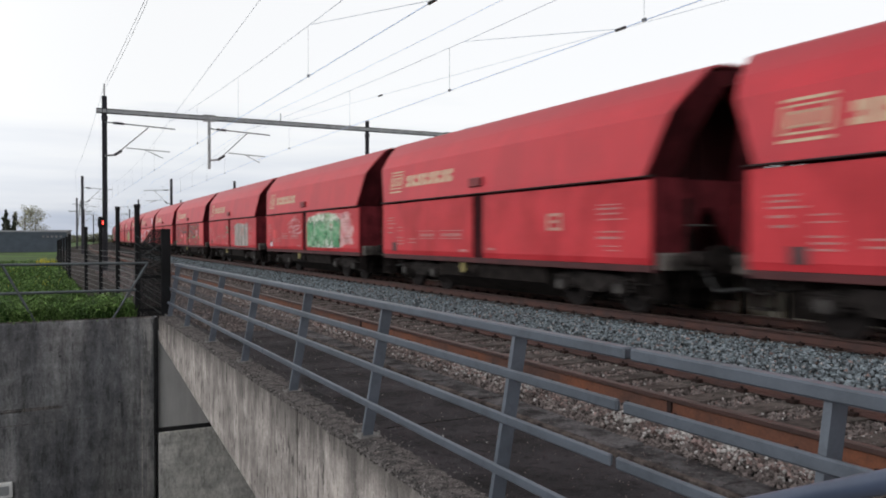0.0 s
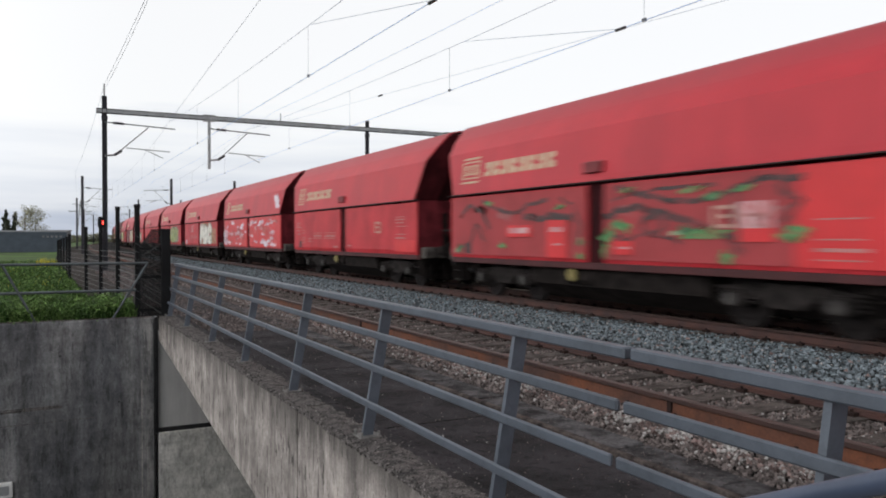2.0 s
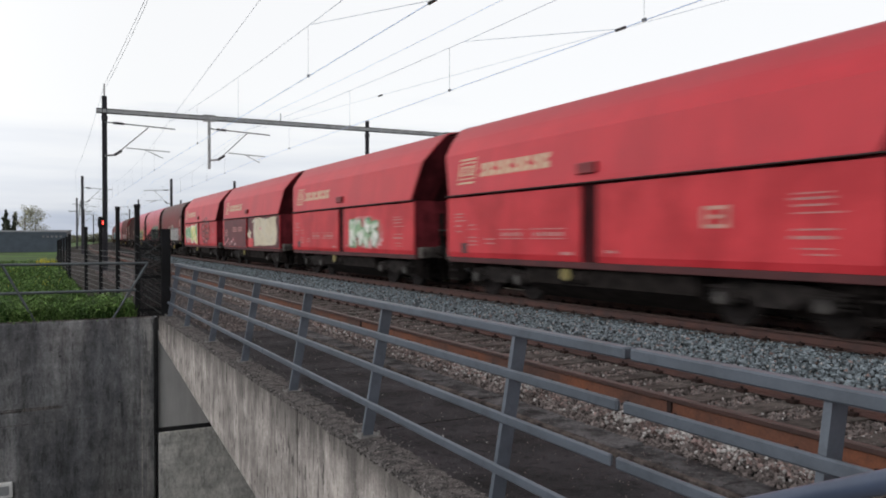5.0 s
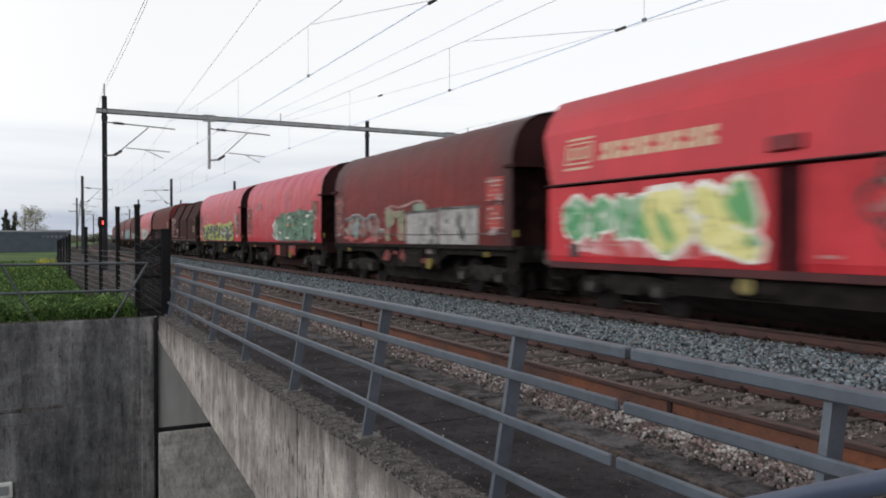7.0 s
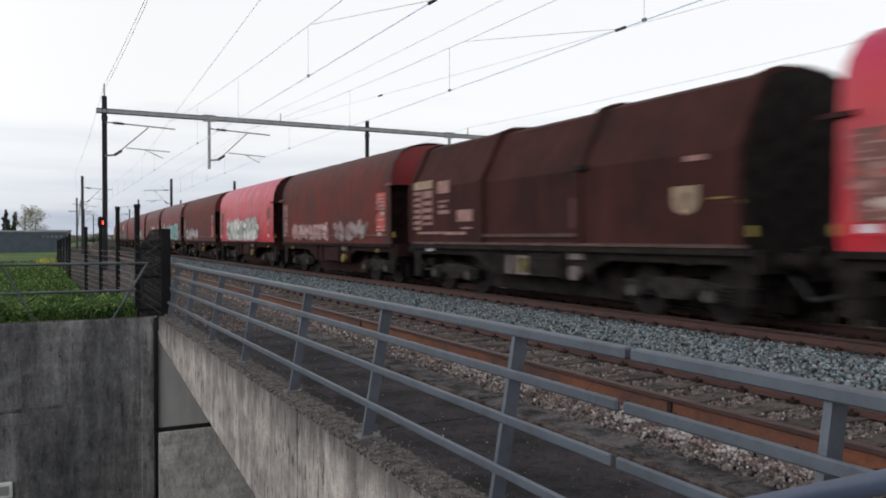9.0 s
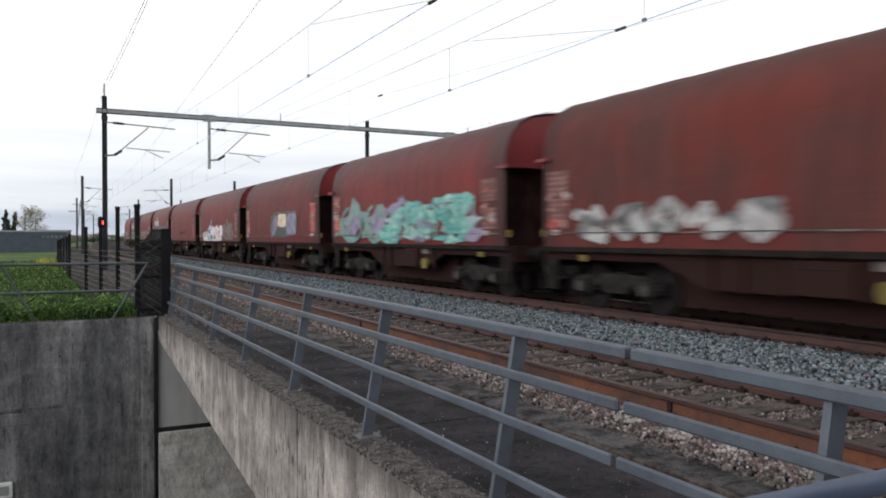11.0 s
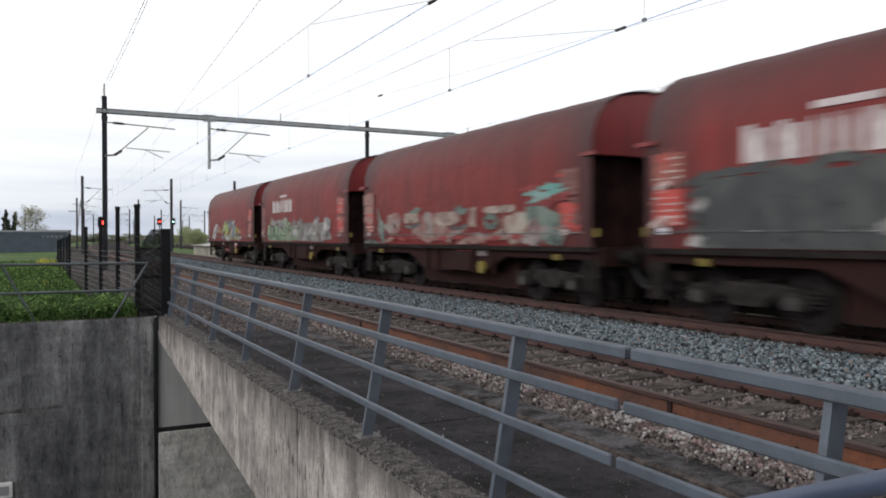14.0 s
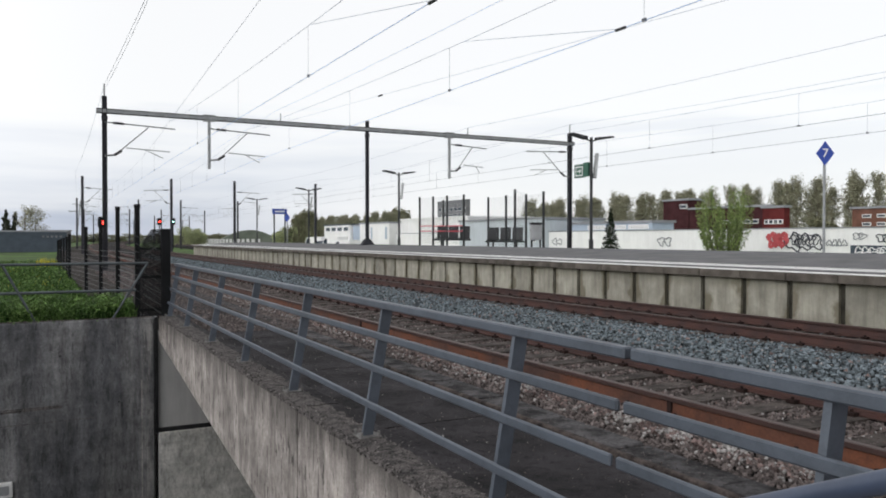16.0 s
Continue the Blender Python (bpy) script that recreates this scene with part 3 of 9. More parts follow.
stones("ballast_stones", [(7.15, 9.88, -8, 3, 7000, 0.038, hump)], STONE_BLUE, "blue-grey crushed stone ballast beside the bridge railing")

stones("aggregate", [(2.014, 2.05, 2.0, 15.6, 3800, 0.010, lambda x: -0.146 + 0.5 * (x - 2.014)), (2.03, 2.31, 2.0, 9.0, 4200, 0.0085, lambda x: -0.119), (2.03, 2.31, 8.0, 15.6, 2000, 0.010, lambda x: -0.119), (2.31, 2.44, 2.0, 15.6, 500, 0.008, lambda x: -0.121)], CRUST, "loose weathered grit on the top of the edge beam")

stones("ballast_stones", [(5.0, 6.4, 2, 22, 2500, 0.024, lambda x: -0.210), (4.36, 4.88, 2, 22, 2600, 0.028, lambda x: -0.185), (7.2, 9.7, 3, 30, 900, 0.034, hump)], STONE_PINK, "reddish ballast stones mixed into the track bed")

# ---- bridge parapet, walkway, railing ----
PAR_END = 15.75
walkway = bmesh.new()
box(walkway, 2.45, 3.70, -30, 60, -0.5, -0.20)
tagged(link("walkway", walkway, ASPHALT), "dark asphalt service walkway along the bridge deck", "walkway", kind="structure")
for y in (3.1, 5.9, 8.9, 12.2):
    tagged(link("seam", B(2.46, 3.69, y - 0.008, y + 0.008, -0.21, -0.1965), BALLAST_BED), "narrow dark joint across the walkway", "joint", kind="structure")
trough = thing("cable_trough", pose(0, 0, 0), "concrete cable trough with lids beside the track", "cable trough", kind="structure")
lid_bm = B(3.79, 4.11, -0.49, 0.49, -0.30, -0.185, bevel=0.012)
lid_me = bpy.data.meshes.new("lid")
lid_bm.to_mesh(lid_me)
lid_bm.free()
lid_me.materials.append(LID)
for i in range(64):
    o = new("lid", lid_me)
    o.parent = trough
    y = -2 + i
    o.matrix_basis = pose(cx(y) + random.uniform(-0.01, 0.01), y, random.uniform(-0.008, 0.008), random.uniform(-0.5, 0.5), 0, random.uniform(-0.5, 0.5))
part("trough_edge", B(3.715, 3.77, -30, 62, -0.4, -0.165, bevel=0.01), RUST_EDGE, trough, "rust-stained concrete kerb")

def par_low(y):
    return -0.58 - (PAR_END - y) * 0.1043


par = thing("parapet", pose(0, 0, 0), "weathered grey concrete edge beam that deepens along the railway bridge", "parapet", kind="structure")
joints = [-4.0, 0.6, 6.655, PAR_END]
for y0, y1 in zip(joints, joints[1:]):
    a0, a1 = y0 + 0.016, y1 - 0.016
    bm = bmesh.new()
    prism(bm, [(2.02, -0.15), (2.02, par_low(a0)), (2.45, par_low(a0)), (2.45, -0.16)], a0, a1, top=[(2.02, -0.15), (2.02, par_low(a1)), (2.45, par_low(a1)), (2.45, -0.16)])
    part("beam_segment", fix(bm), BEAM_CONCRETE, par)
    if y1 < PAR_END:
        part("joint_filler", B(2.05, 2.40, y1 - 0.018, y1 + 0.018, par_low(y1) + 0.05, -0.19), BLACK, par, "black filler of the beam joint")
    # worn top, chipped along its outer edge
    bm = bmesh.new()
    n = max(2, int((a1 - a0) / 0.04))
    rows_ = []
    for i in range(n + 1):
        y = a0 + (a1 - a0) * i / n
        e = 0.014 * noise.noise((y * 6, 3.1, 0)) + 0.010 * noise.noise((y * 23, 7.7, 0))
        rows_.append([bm.verts.new(p) for p in ((2.021, y, -0.152), (2.027 + 0.6 * abs(e), y, -0.128 + 0.8 * e), (2.06 + e, y, -0.116), (2.30 + 2.5 * e, y, -0.114 + 0.2 * e), (2.42, y, -0.122), (2.452, y, -0.17))])
    for r, q in zip(rows_, rows_[1:]):
        for k in range(5):
            bm.faces.new((r[k], r[k + 1], q[k + 1], q[k])).material_index = int(k > 2)
    part("worn_top", fix(bm), LICHEN, par, "lichen-covered top of the edge beam with tar behind the posts").data.materials.append(ASPHALT)
deck = bmesh.new()
prism(deck, [(2.45, -0.45), (12.4, -0.45), (12.4, -2.4), (2.45, -2.4)], -4, PAR_END, top=[(2.45, -0.45), (12.4, -0.45), (12.4, -0.57), (2.45, -0.57)])
tagged(link("bridge_deck", fix(deck), CONCRETE_PALE), "concrete bridge deck beneath the tracks", "deck", kind="structure")

X_B, Z_B, LEAN = 2.164, -0.12, 0.17
RAIL_Q = (1.0, 0.77, 0.53, 0.26)


def railing_post(parent, y):
    bm = bmesh.new()
    d = 0.016
    pts = [(X_B - 0.01, 0), (X_B + 0.075, 0), (X_B + LEAN + 0.075, 0.985), (X_B + LEAN - 0.01, 0.985)]
    prism(bm, [(x, Z_B + z) for x, z in pts], y - d, y + d)
    p = part("post", fix(bm), RAILING, parent)
    bp = bmesh.new()
    box(bp, X_B - 0.05, X_B + 0.12, y - 0.08, y + 0.08, Z_B - 0.005, Z_B + 0.014)
    part("foot_plate", bp, AXLE_STEEL, p, "steel foot plate")
    for sx in (-0.035, 0.105):
        for sy in (-0.065, 0.065):
            part("bolt", T(((X_B + sx, y + sy, Z_B), (X_B + sx, y + sy, Z_B + 0.05), 0.011), n=6), AXLE_STEEL, p)
    return p


def railing(ys, y0, y1):
    t = thing("railing", pose(0, 0, 0), "blue-grey painted steel railing with four rails leaning inward", "railing")
    for y in ys:
        railing_post(t, y)
    for i, q in enumerate(RAIL_Q):
        x, z = X_B + LEAN * q, Z_B + q
        half, tall = (0.032, 0.055) if i == 0 else (0.013, 0.055)
        x -= 0.0 if i == 0 else 0.02
        cuts = [y0, y1] if i in (0, 1) or y1 < 5 else [y0, 8.47, y1]
        for ya, yb in zip(cuts, cuts[1:]):
            part("rail", B(x - half, x + half, ya + 0.006, yb - 0.006, z - tall / 2, z + tall / 2, bevel=0.008), RAILING, t)
    return t


railing([15.55, 13.62, 11.45, 9.42, 7.38, 5.44, 3.58], 2.645, 15.7)
railing([1.66, -0.3], -0.6, 2.62)

# ---- abutment ----
ab = thing("abutment", pose(0, 0, 0), "stained grey concrete abutment wall of the bridge", "abutment wall", kind="structure")
part("face_wall", B(-14, 1.955, PAR_END, PAR_END + 0.9, -6, -0.13, bevel=0.035), WALL_CONCRETE, ab)
for x, z in ((0.30, -0.78), (1.30, -1.72), (-0.35, -1.75), (1.30, -3.4)):
    part("tie_hole", T(((x, PAR_END - 0.003, z), (x, PAR_END + 0.05, z), 0.022), n=10), BLACK, ab, "dark formwork tie hole")
for x0, x1, z0, z1, h_ in ((-14, -0.20, -2.02, -1.985, 0.012), (-0.2, 0.9, -1.985, -1.97, 0.008), (-3.0, 0.33, -1.80, -1.735, 0.035), (-3.0, 0.28, -1.73, -1.70, 0.02)):
    ln = bmesh.new()
    plate(ln, [(x0, z0), (x1, z1), (x1, z1 + h_), (x0, z0 + h_)], lambda u, v, d: (u, PAR_END - 0.003 + d, v), 0.02)
    part("pour_line", fix(ln), LICHEN, ab, "dark uneven pour line")
for x0, x1, z0, z1 in ((1.70, 1.716, -4.2, -1.35), (1.78, 1.786, -4.2, -2.2), (1.50, 1.506, -4.0, -2.4)):
    part("formwork_line", B(x0, x1, PAR_END - 0.004, PAR_END + 0.02, z0, z1), CONCRETE_DARK if x0 > 1.72 or x0 < 1.6 else CONCRETE, ab, "thin vertical formwork line")
part("back_wall", B(2.015, 14, PAR_END + 0.10, PAR_END + 0.9, -2.32, -0.5), CONCRETE_PALE, ab, "pale smooth concrete back wall")
part("bearing_shelf", B(2.013, 14, PAR_END + 0.03, PAR_END + 0.9, -6, -2.41, bevel=0.015), SHELF_CONCRETE, ab, "pale concrete bearing shelf")
part("joint_strip", B(1.958, 2.012, PAR_END + 0.03, PAR_END + 0.3, -2.43, -0.14), BLACK, ab, "black strip filling the joint gap")
part("shelf_joint", B(2.0, 14, PAR_END + 0.09, PAR_END + 0.49, -2.408, -2.32), BLACK, ab, "black strip filling the joint gap")
# small white square of unknown kind, built as a box; not a light source
box_sign = thing("wall_lamp", pose(-0.60, PAR_END, -3.1), "small white box with a grey front on the abutment wall", "wall lamp")
part("housing", B(-0.16, 0.13, -0.08, 0.0, -0.15, 0.13, bevel=0.015), PAVE_LINE, box_sign)
part("grille", B(-0.10, 0.07, -0.095, -0.08, -0.09, 0.07), GALV, box_sign)

# embankment top behind the abutment
EDGE = [(PAR_END + 0.9, 1.62, -0.16), (18.6, 1.5, -0.18), (20.5, 1.05, -0.20), (34, 0.95, -0.30), (60, 0.92, -0.46)]
em, cs = bmesh.new(), bmesh.new()
for (ya, xa, za), (yb, xb, zb) in zip(EDGE, EDGE[1:]):
    prism(em, [(-14, za), (xa, za), (xa, -0.75), (-14, -0.75)], ya, yb, top=[(-14, zb), (xb, zb), (xb, -0.75), (-14, -0.75)])
    prism(cs, [(xa, za - 0.01), (2.45, -0.22), (2.45, -0.75), (xa, -0.75)], ya, yb, top=[(xb, zb - 0.01), (2.45, -0.24), (2.45, -0.75), (xb, -0.75)])
tagged(link("embankment", fix(em), GRASS), "grassy embankment top behind the abutment", "ground", kind="structure")
sweep(cs, [(0.9, -0.75), (0.9, -0.55), (3.9, -0.45), (4.2, -0.75)], [60, 90, 130, 180, 240, 320])
tagged(link("cess", fix(cs), CESS), "brown gravel strip beside the line", "ground", kind="structure")


def blades(name, regions, material, label, cat="grass"):
    vs, fs = [], []
    rng = random.Random(name + label)
    for x0, x1, y0, y1, count, tall, zf in regions:
        for _ in range(count):
            x, y = rng.uniform(x0, x1), rng.uniform(y0, y1)
            h, a, w = tall * rng.uniform(0.4, 1.2), rng.uniform(0, 6.3), rng.uniform(0.006, 0.014) * (1 + tall)
            z = zf(x, y)
            dx, dy, ox, oy = math.cos(a) * w, math.sin(a) * w, rng.uniform(-0.4, 0.4) * h, rng.uniform(-0.4, 0.4) * h
            k = len(vs)
            vs += [(x - dx, y - dy, z), (x + dx, y + dy, z), (x + ox * 0.4 + dx * 0.7, y + oy * 0.4 + dy * 0.7, z + h * 0.6), (x + ox * 0.4 - dx * 0.7, y + oy * 0.4 - dy * 0.7, z + h * 0.6), (x + ox, y + oy, z + h)]
            fs += [(k, k + 1, k + 2, k + 3), (k + 3, k + 2, k + 4)]
    me = bpy.data.meshes.new(name)
    me.from_pydata(vs, [], fs)
    me.materials.append(material)
    return tagged(new(name, me), label, cat, kind="stuff")


def em_z(x, y):
    return -0.17 - 0.3 * (y - 16.6) / 44


blades("grass", [(-2.2, 1.62, 15.82, 18.6, 34000, 0.26, lambda x, y: -0.17), (-1.6, 1.6, 15.8, 16.3, 2500, 0.24, lambda x, y: -0.2), (-3.0, 1.0, 18.6, 34, 32000, 0.24, em_z), (-4, 0.92, 30, 60, 26000, 0.34, em_z)], GRASS, "rough green grass on the embankment")
blades("wild_flowers", [(-3, 1.0, 24, 58, 160, 0.35, em_z), (-0.3, 0.75, 44, 58, 170, 0.62, em_z), (-3.5, 0.5, 26, 59, 120, 0.36, em_z)], YELLOW_FLOWER, "yellow rapeseed blossom scattered in the grass", "flowers")

def weeds(name, regions, material, label):
    """Broad leaves at all angles on low clumps."""
    rng = random.Random(label)
    vs, fs = [], []
    for x0, x1, y0, y1, count, tall, size in regions:
        for _ in range(count):
            x, y = rng.uniform(x0, x1), rng.uniform(y0, y1)
            top = tall * (0.45 + 0.75 * max(0.0, 0.5 + noise.noise((x * 2.1, y * 2.1, 3))))
            p = Vector((x, y, em_z(x, max(y, 16.6)) + top * rng.random() ** 0.6))
            a = Euler((rng.uniform(-0.9, 0.9), rng.uniform(-0.9, 0.9), rng.uniform(0, 6.3))).to_matrix()
            s = size * rng.uniform(0.5, 1.3)
            k = len(vs)
            vs += [p + a @ Vector(q) for q in ((-s, 0, 0), (-0.1 * s, -s * 0.42, 0.1 * s), (s, 0, -0.15 * s), (-0.1 * s, s * 0.42, 0.1 * s))]
            fs.append((k, k + 1, k + 2, k + 3))
    me = bpy.data.meshes.new(name)
    me.from_pydata(vs, [], fs)
    me.materials.append(material)
    return tagged(new(name, me), label, "weeds", kind="stuff")


WEED = mat("weed_leaf", (0.125, 0.212, 0.050), 0.75, var=0.3, scale=2, grain=20, bump=0, island=0.6, tint=(0.045, 0.10, 0.020))
weeds("weeds", [(-2.2, 1.62, 15.85, 18.4, 17000, 0.40, 0.034), (-1.8, 1.6, 15.74, 16.1, 2600, 0.30, 0.032), (-3.2, 0.95, 18.4, 30, 12000, 0.26, 0.05), (-4, 0.85, 30, 58, 11000, 0.34, 0.08)], WEED, "leafy green weeds growing through the grass")

# tubular barrier on top of the abutment
bar = thing("tube_barrier", pose(0, 0, 0), "grey galvanised tubular barrier with two rails and struts", "barrier")
part("rail", T(((-6, 15.80, 0.918), (1.84, 15.80, 0.914), 0.026)), BARRIER, bar)
part("rail", T(((-6, 15.80, 0.402), (1.62, 15.80, 0.398), 0.026)), BARRIER, bar)
for xa, za, xb, zb in ((1.82, 0.90, 1.205, -0.13), (-0.61, 0.90, -0.10, -0.13), (-3.6, 0.90, -3.1, -0.13)):
    part("strut", T(((xa, 15.785, za), (xb, 15.80, zb), 0.022)), BARRIER, bar)

# black wire fence with tall posts, ending in a solid screen beside the bridge
fence = thing("wire_fence", pose(0, 0, 0), "black steel post fence with strained wires beside the line", "fence")
FENCE = [(1.655, 15.9, 2.04), (1.65, 20.1, 2.15), (1.45, 22.9, 1.97), (1.25, 26.4, 1.74), (0.93, 31.1, 1.54), (0.97, 36, 1.45), (0.98, 41, 1.4), (0.98, 46, 1.35), (0.98, 51, 1.3), (0.98, 56, 1.25)]
for x, y, z in FENCE:
    w = 0.047
    bm = B(x - w, x + w, y - w, y + w, -0.6, z, bevel=0.012)
    box(bm, x - w - 0.008, x + w + 0.008, y - w - 0.008, y + w + 0.008, z - 0.06, z + 0.01)
    part("post", bm, FENCE_BLACK, fence)
bm = B(2.08, 2.25, 15.76, 15.9, -0.12, 1.58, bevel=0.01)
part("post", bm, FENCE_BLACK, fence)
for i in range(9):
    q = i / 8
    for (xa, ya, za), (xb, yb, zb) in zip(FENCE, FENCE[1:]):
        ga, gb = em_z(0, ya), em_z(0, yb)
        part("wire", T(((xa, ya, ga + 0.12 + 1.15 * q), (xb, yb, gb + 0.12 + 1.15 * q), 0.0065), n=5), FENCE_WIRE, fence)
    part("wire", T(((1.62, 15.85, 0.25 + 1.2 * q), (2.1, 15.82, -0.1 + 1.2 * q), 0.005), n=5), FENCE_WIRE, fence)
for i in range(20):  # close-set bars of the climbing screen, cut off at one upper corner
    x = 1.69 + 0.0215 * i
    top = 1.57 if x > 1.91 else 1.57 - (1.91 - x) * 1.6
    part("screen_bar", B(x - 0.0075, x + 0.0075, 15.84, 15.87, -0.12, top), FENCE_BLACK, fence)
for z in (-0.02, 0.62, 1.16):
    part("screen_rail", B(1.68, 2.10, 15.825, 15.84, z, z + 0.05), FENCE_BLACK, fence)
for za, zb in ((0.55, 0.30), (0.38, 0.08), (0.22, -0.08), (0.75, 0.95), (1.0, 1.30), (1.3, 1.42)):
    part("wire", T(((1.66, 15.86, za), (2.1, 15.80, zb), 0.006), n=5), FENCE_WIRE, fence)

# ---- island platform ----
SEAM_DARK = mat("mossy_joint", (0.055, 0.052, 0.042), 0.95, var=0.3, scale=4, grain=40, bump=0.3)
PX0, PX1, PY0, PY1 = 12.38, 22.8, -60.0, 75.6
ZE, ZC = 0.755, 1.03
plat = thing("platform", pose(0, 0, 0), "long island platform with concrete panel edge and grey paving", "platform", kind="structure")
YP = [PY0, 0, 20, 45, 55, 65, PY1]
bm = bmesh.new()
sweep(bm, [(PX0 + 0.9, -0.7), (PX1 - 0.9, -0.7), (PX1 - 0.5, ZE - 0.004), (17.6, ZC), (PX0 + 0.5, ZE + 0.02)], YP)
part("paving", fix(bm), PAVING, plat)
bm = bmesh.new()
sweep(bm, [(PX1 - 0.5, ZE - 0.25), (PX1, ZE - 0.25), (PX1, ZE), (PX1 - 0.5, ZE)], YP)
part("far_coping", fix(bm), COPING, plat)
for x0, x1 in ((PX0 + 0.03, PX0 + 0.30), (PX0 + 0.78, PX0 + 1.02), (PX0 + 1.12, PX0 + 1.20)):
    bm = bmesh.new()
    zb = ZE + 0.003 if x0 < PX0 + 0.5 else ZE + 0.02 + (x0 - PX0 - 0.5) * 0.054 + 0.006
    sweep(bm, [(x0, zb - 0.02), (x1, zb - 0.02), (x1, zb + (x1 - x0) * 0.054), (x0, zb)], YP)
    part("painted_line", fix(bm), PAVE_LINE, plat, "white painted edge line")
cop = B(PX0, PX0 + 0.52, -0.527, 0.527, ZE - 0.16, ZE, bevel=0.008)
cop_me = bpy.data.meshes.new("coping_slab")
cop.to_mesh(cop_me)
cop.free()
cop_me.materials.append(COPING)
pan = bmesh.new()
box(pan, PX0 + 0.12, PX0 + 0.30, -0.47, 0.47, -0.45, ZE - 0.16)
box(pan, PX0 + 0.18, PX0 + 0.30, -0.60, -0.47, -0.45, ZE - 0.16, mi=1)
pan_me = bpy.data.meshes.new("wall_panel")
pan.to_mesh(pan_me)
pan.free()
pan_me.materials.append(PANEL_CONCRETE)
pan_me.materials.append(SEAM_DARK)
for i in range(72):
    y = -1.5 + 1.068 * i + 0.039
    for me, nm in ((cop_me, "coping_slab"), (pan_me, "wall_panel")):
        o = new(nm, me)
        o.parent = plat
        o.matrix_basis = pose(cx(y) + random.uniform(-0.006, 0.006), y, random.uniform(-0.004, 0.004), 0, 0, cyaw(y))
bm = bmesh.new()
box(bm, PX0 + 0.12, PX0 + 0.3, PY0, -2.05, -0.45, ZE)
part("rear_wall", bm, PANEL_CONCRETE, plat)

# ---- overhead line: portal and masts ----
YB, ZB = 42.18, 7.8


def cantilever(parent, x_mast, side, z_c=5.5, reach=2.8, y=YB):
    """Hinged registration bracket from a mast or dropper."""
    s = side
    bm = T(((x_mast, y, 7.25), (x_mast + s * 3.4 * reach / 2.8, y, 7.10), 0.035), ((x_mast, y, 5.55), (x_mast + s * 0.5, y, 5.62), 0.05), ((x_mast + s * 0.5, y, 5.62), (x_mast + s * 2.1 * reach / 2.8, y, 7.12), 0.03),
           ((x_mast + s * 1.0, y, 6.0), (x_mast + s * reach * 1.12, y, 5.9), 0.025), ((x_mast + s * 1.9, y, 5.95), (x_mast + s * reach, y, z_c + 0.05), 0.02))
    c = part("cantilever", bm, GALV, parent)
    part("insulator", T(((x_mast + s * 0.45, y, 5.6), (x_mast + s * 0.8, y, 5.85), 0.07)), INSULATOR, c)
    part("insulator", T(((x_mast + s * 0.4, y, 7.23), (x_mast + s * 0.9, y, 7.21), 0.065)), INSULATOR, c)


portal = thing("catenary_portal", pose(0, 0, 0), "grey steel catenary portal spanning the tracks", "portal")
for x, z0, z1, w in ((2.88, -0.75, 8.55, 0.115), (17.08, ZC - 0.1, 8.3, 0.09), (31.85, -0.7, 8.5, 0.12)):
    bm = bmesh.new()
    box(bm, x - w, x + w, YB - 0.02, YB + 0.02, z0, z1)
    box(bm, x - w, x - w + 0.03, YB - w, YB + w, z0, z1)
    box(bm, x + w - 0.03, x + w, YB - w, YB + w, z0, z1)
    box(bm, x - w - 0.02, x + w + 0.02, YB - w - 0.02, YB + w + 0.02, ZB - 0.45, ZB - 0.25)
    m = part("mast", bm, MAST_STEEL, portal)
    if x == 17.08:
        f = bmesh.new()
        prism(f, [(x - 0.42, ZC - 0.05), (x + 0.42, ZC - 0.05), (x + 0.13, ZC + 0.32), (x - 0.13, ZC + 0.32)], YB - 0.2, YB + 0.2)
        part("foot", fix(f), MAST_STEEL, m)
bm = B(2.5, 32.2, YB - 0.10, YB + 0.10, ZB - 0.105, ZB + 0.105, bevel=0.02)
for q in (-1, 1):
    part("beam_flange", B(2.5, 32.2, YB - 0.14, YB + 0.14, ZB + q * 0.105 - 0.012, ZB + q * 0.105 + 0.012), MAST_STEEL, portal)
part("beam", bm, GALV, portal)
for x in (8.01, 22.57):
    bm = B(x - 0.07, x + 0.07, YB - 0.07, YB + 0.07, 5.1, ZB - 0.14, bevel=0.01)
    box(bm, x - 0.3, x + 0.3, YB - 0.14, YB + 0.14, ZB - 0.17, ZB + 0.17)
    part("dropper_post", bm, GALV, portal)
for x in (11.9, 23.9):
    part("top_pin", T(((x, YB, ZB), (x, YB, ZB + 0.55), 0.03)), GALV, portal)
part("top_pin", T(((2.88, YB, 8.55), (2.88, YB, 9.15), 0.04)), GALV, portal)
part("top_pin", T(((31.85, YB, 8.5), (31.85, YB, 9.1), 0.04)), GALV, portal)
cantilever(portal, 2.88, 1)
cantilever(portal, 8.01, 1, reach=2.7)
cantilever(portal, 22.57, 1, reach=2.2)
cantilever(portal, 31.85, -1, reach=2.9)

mast_t = None
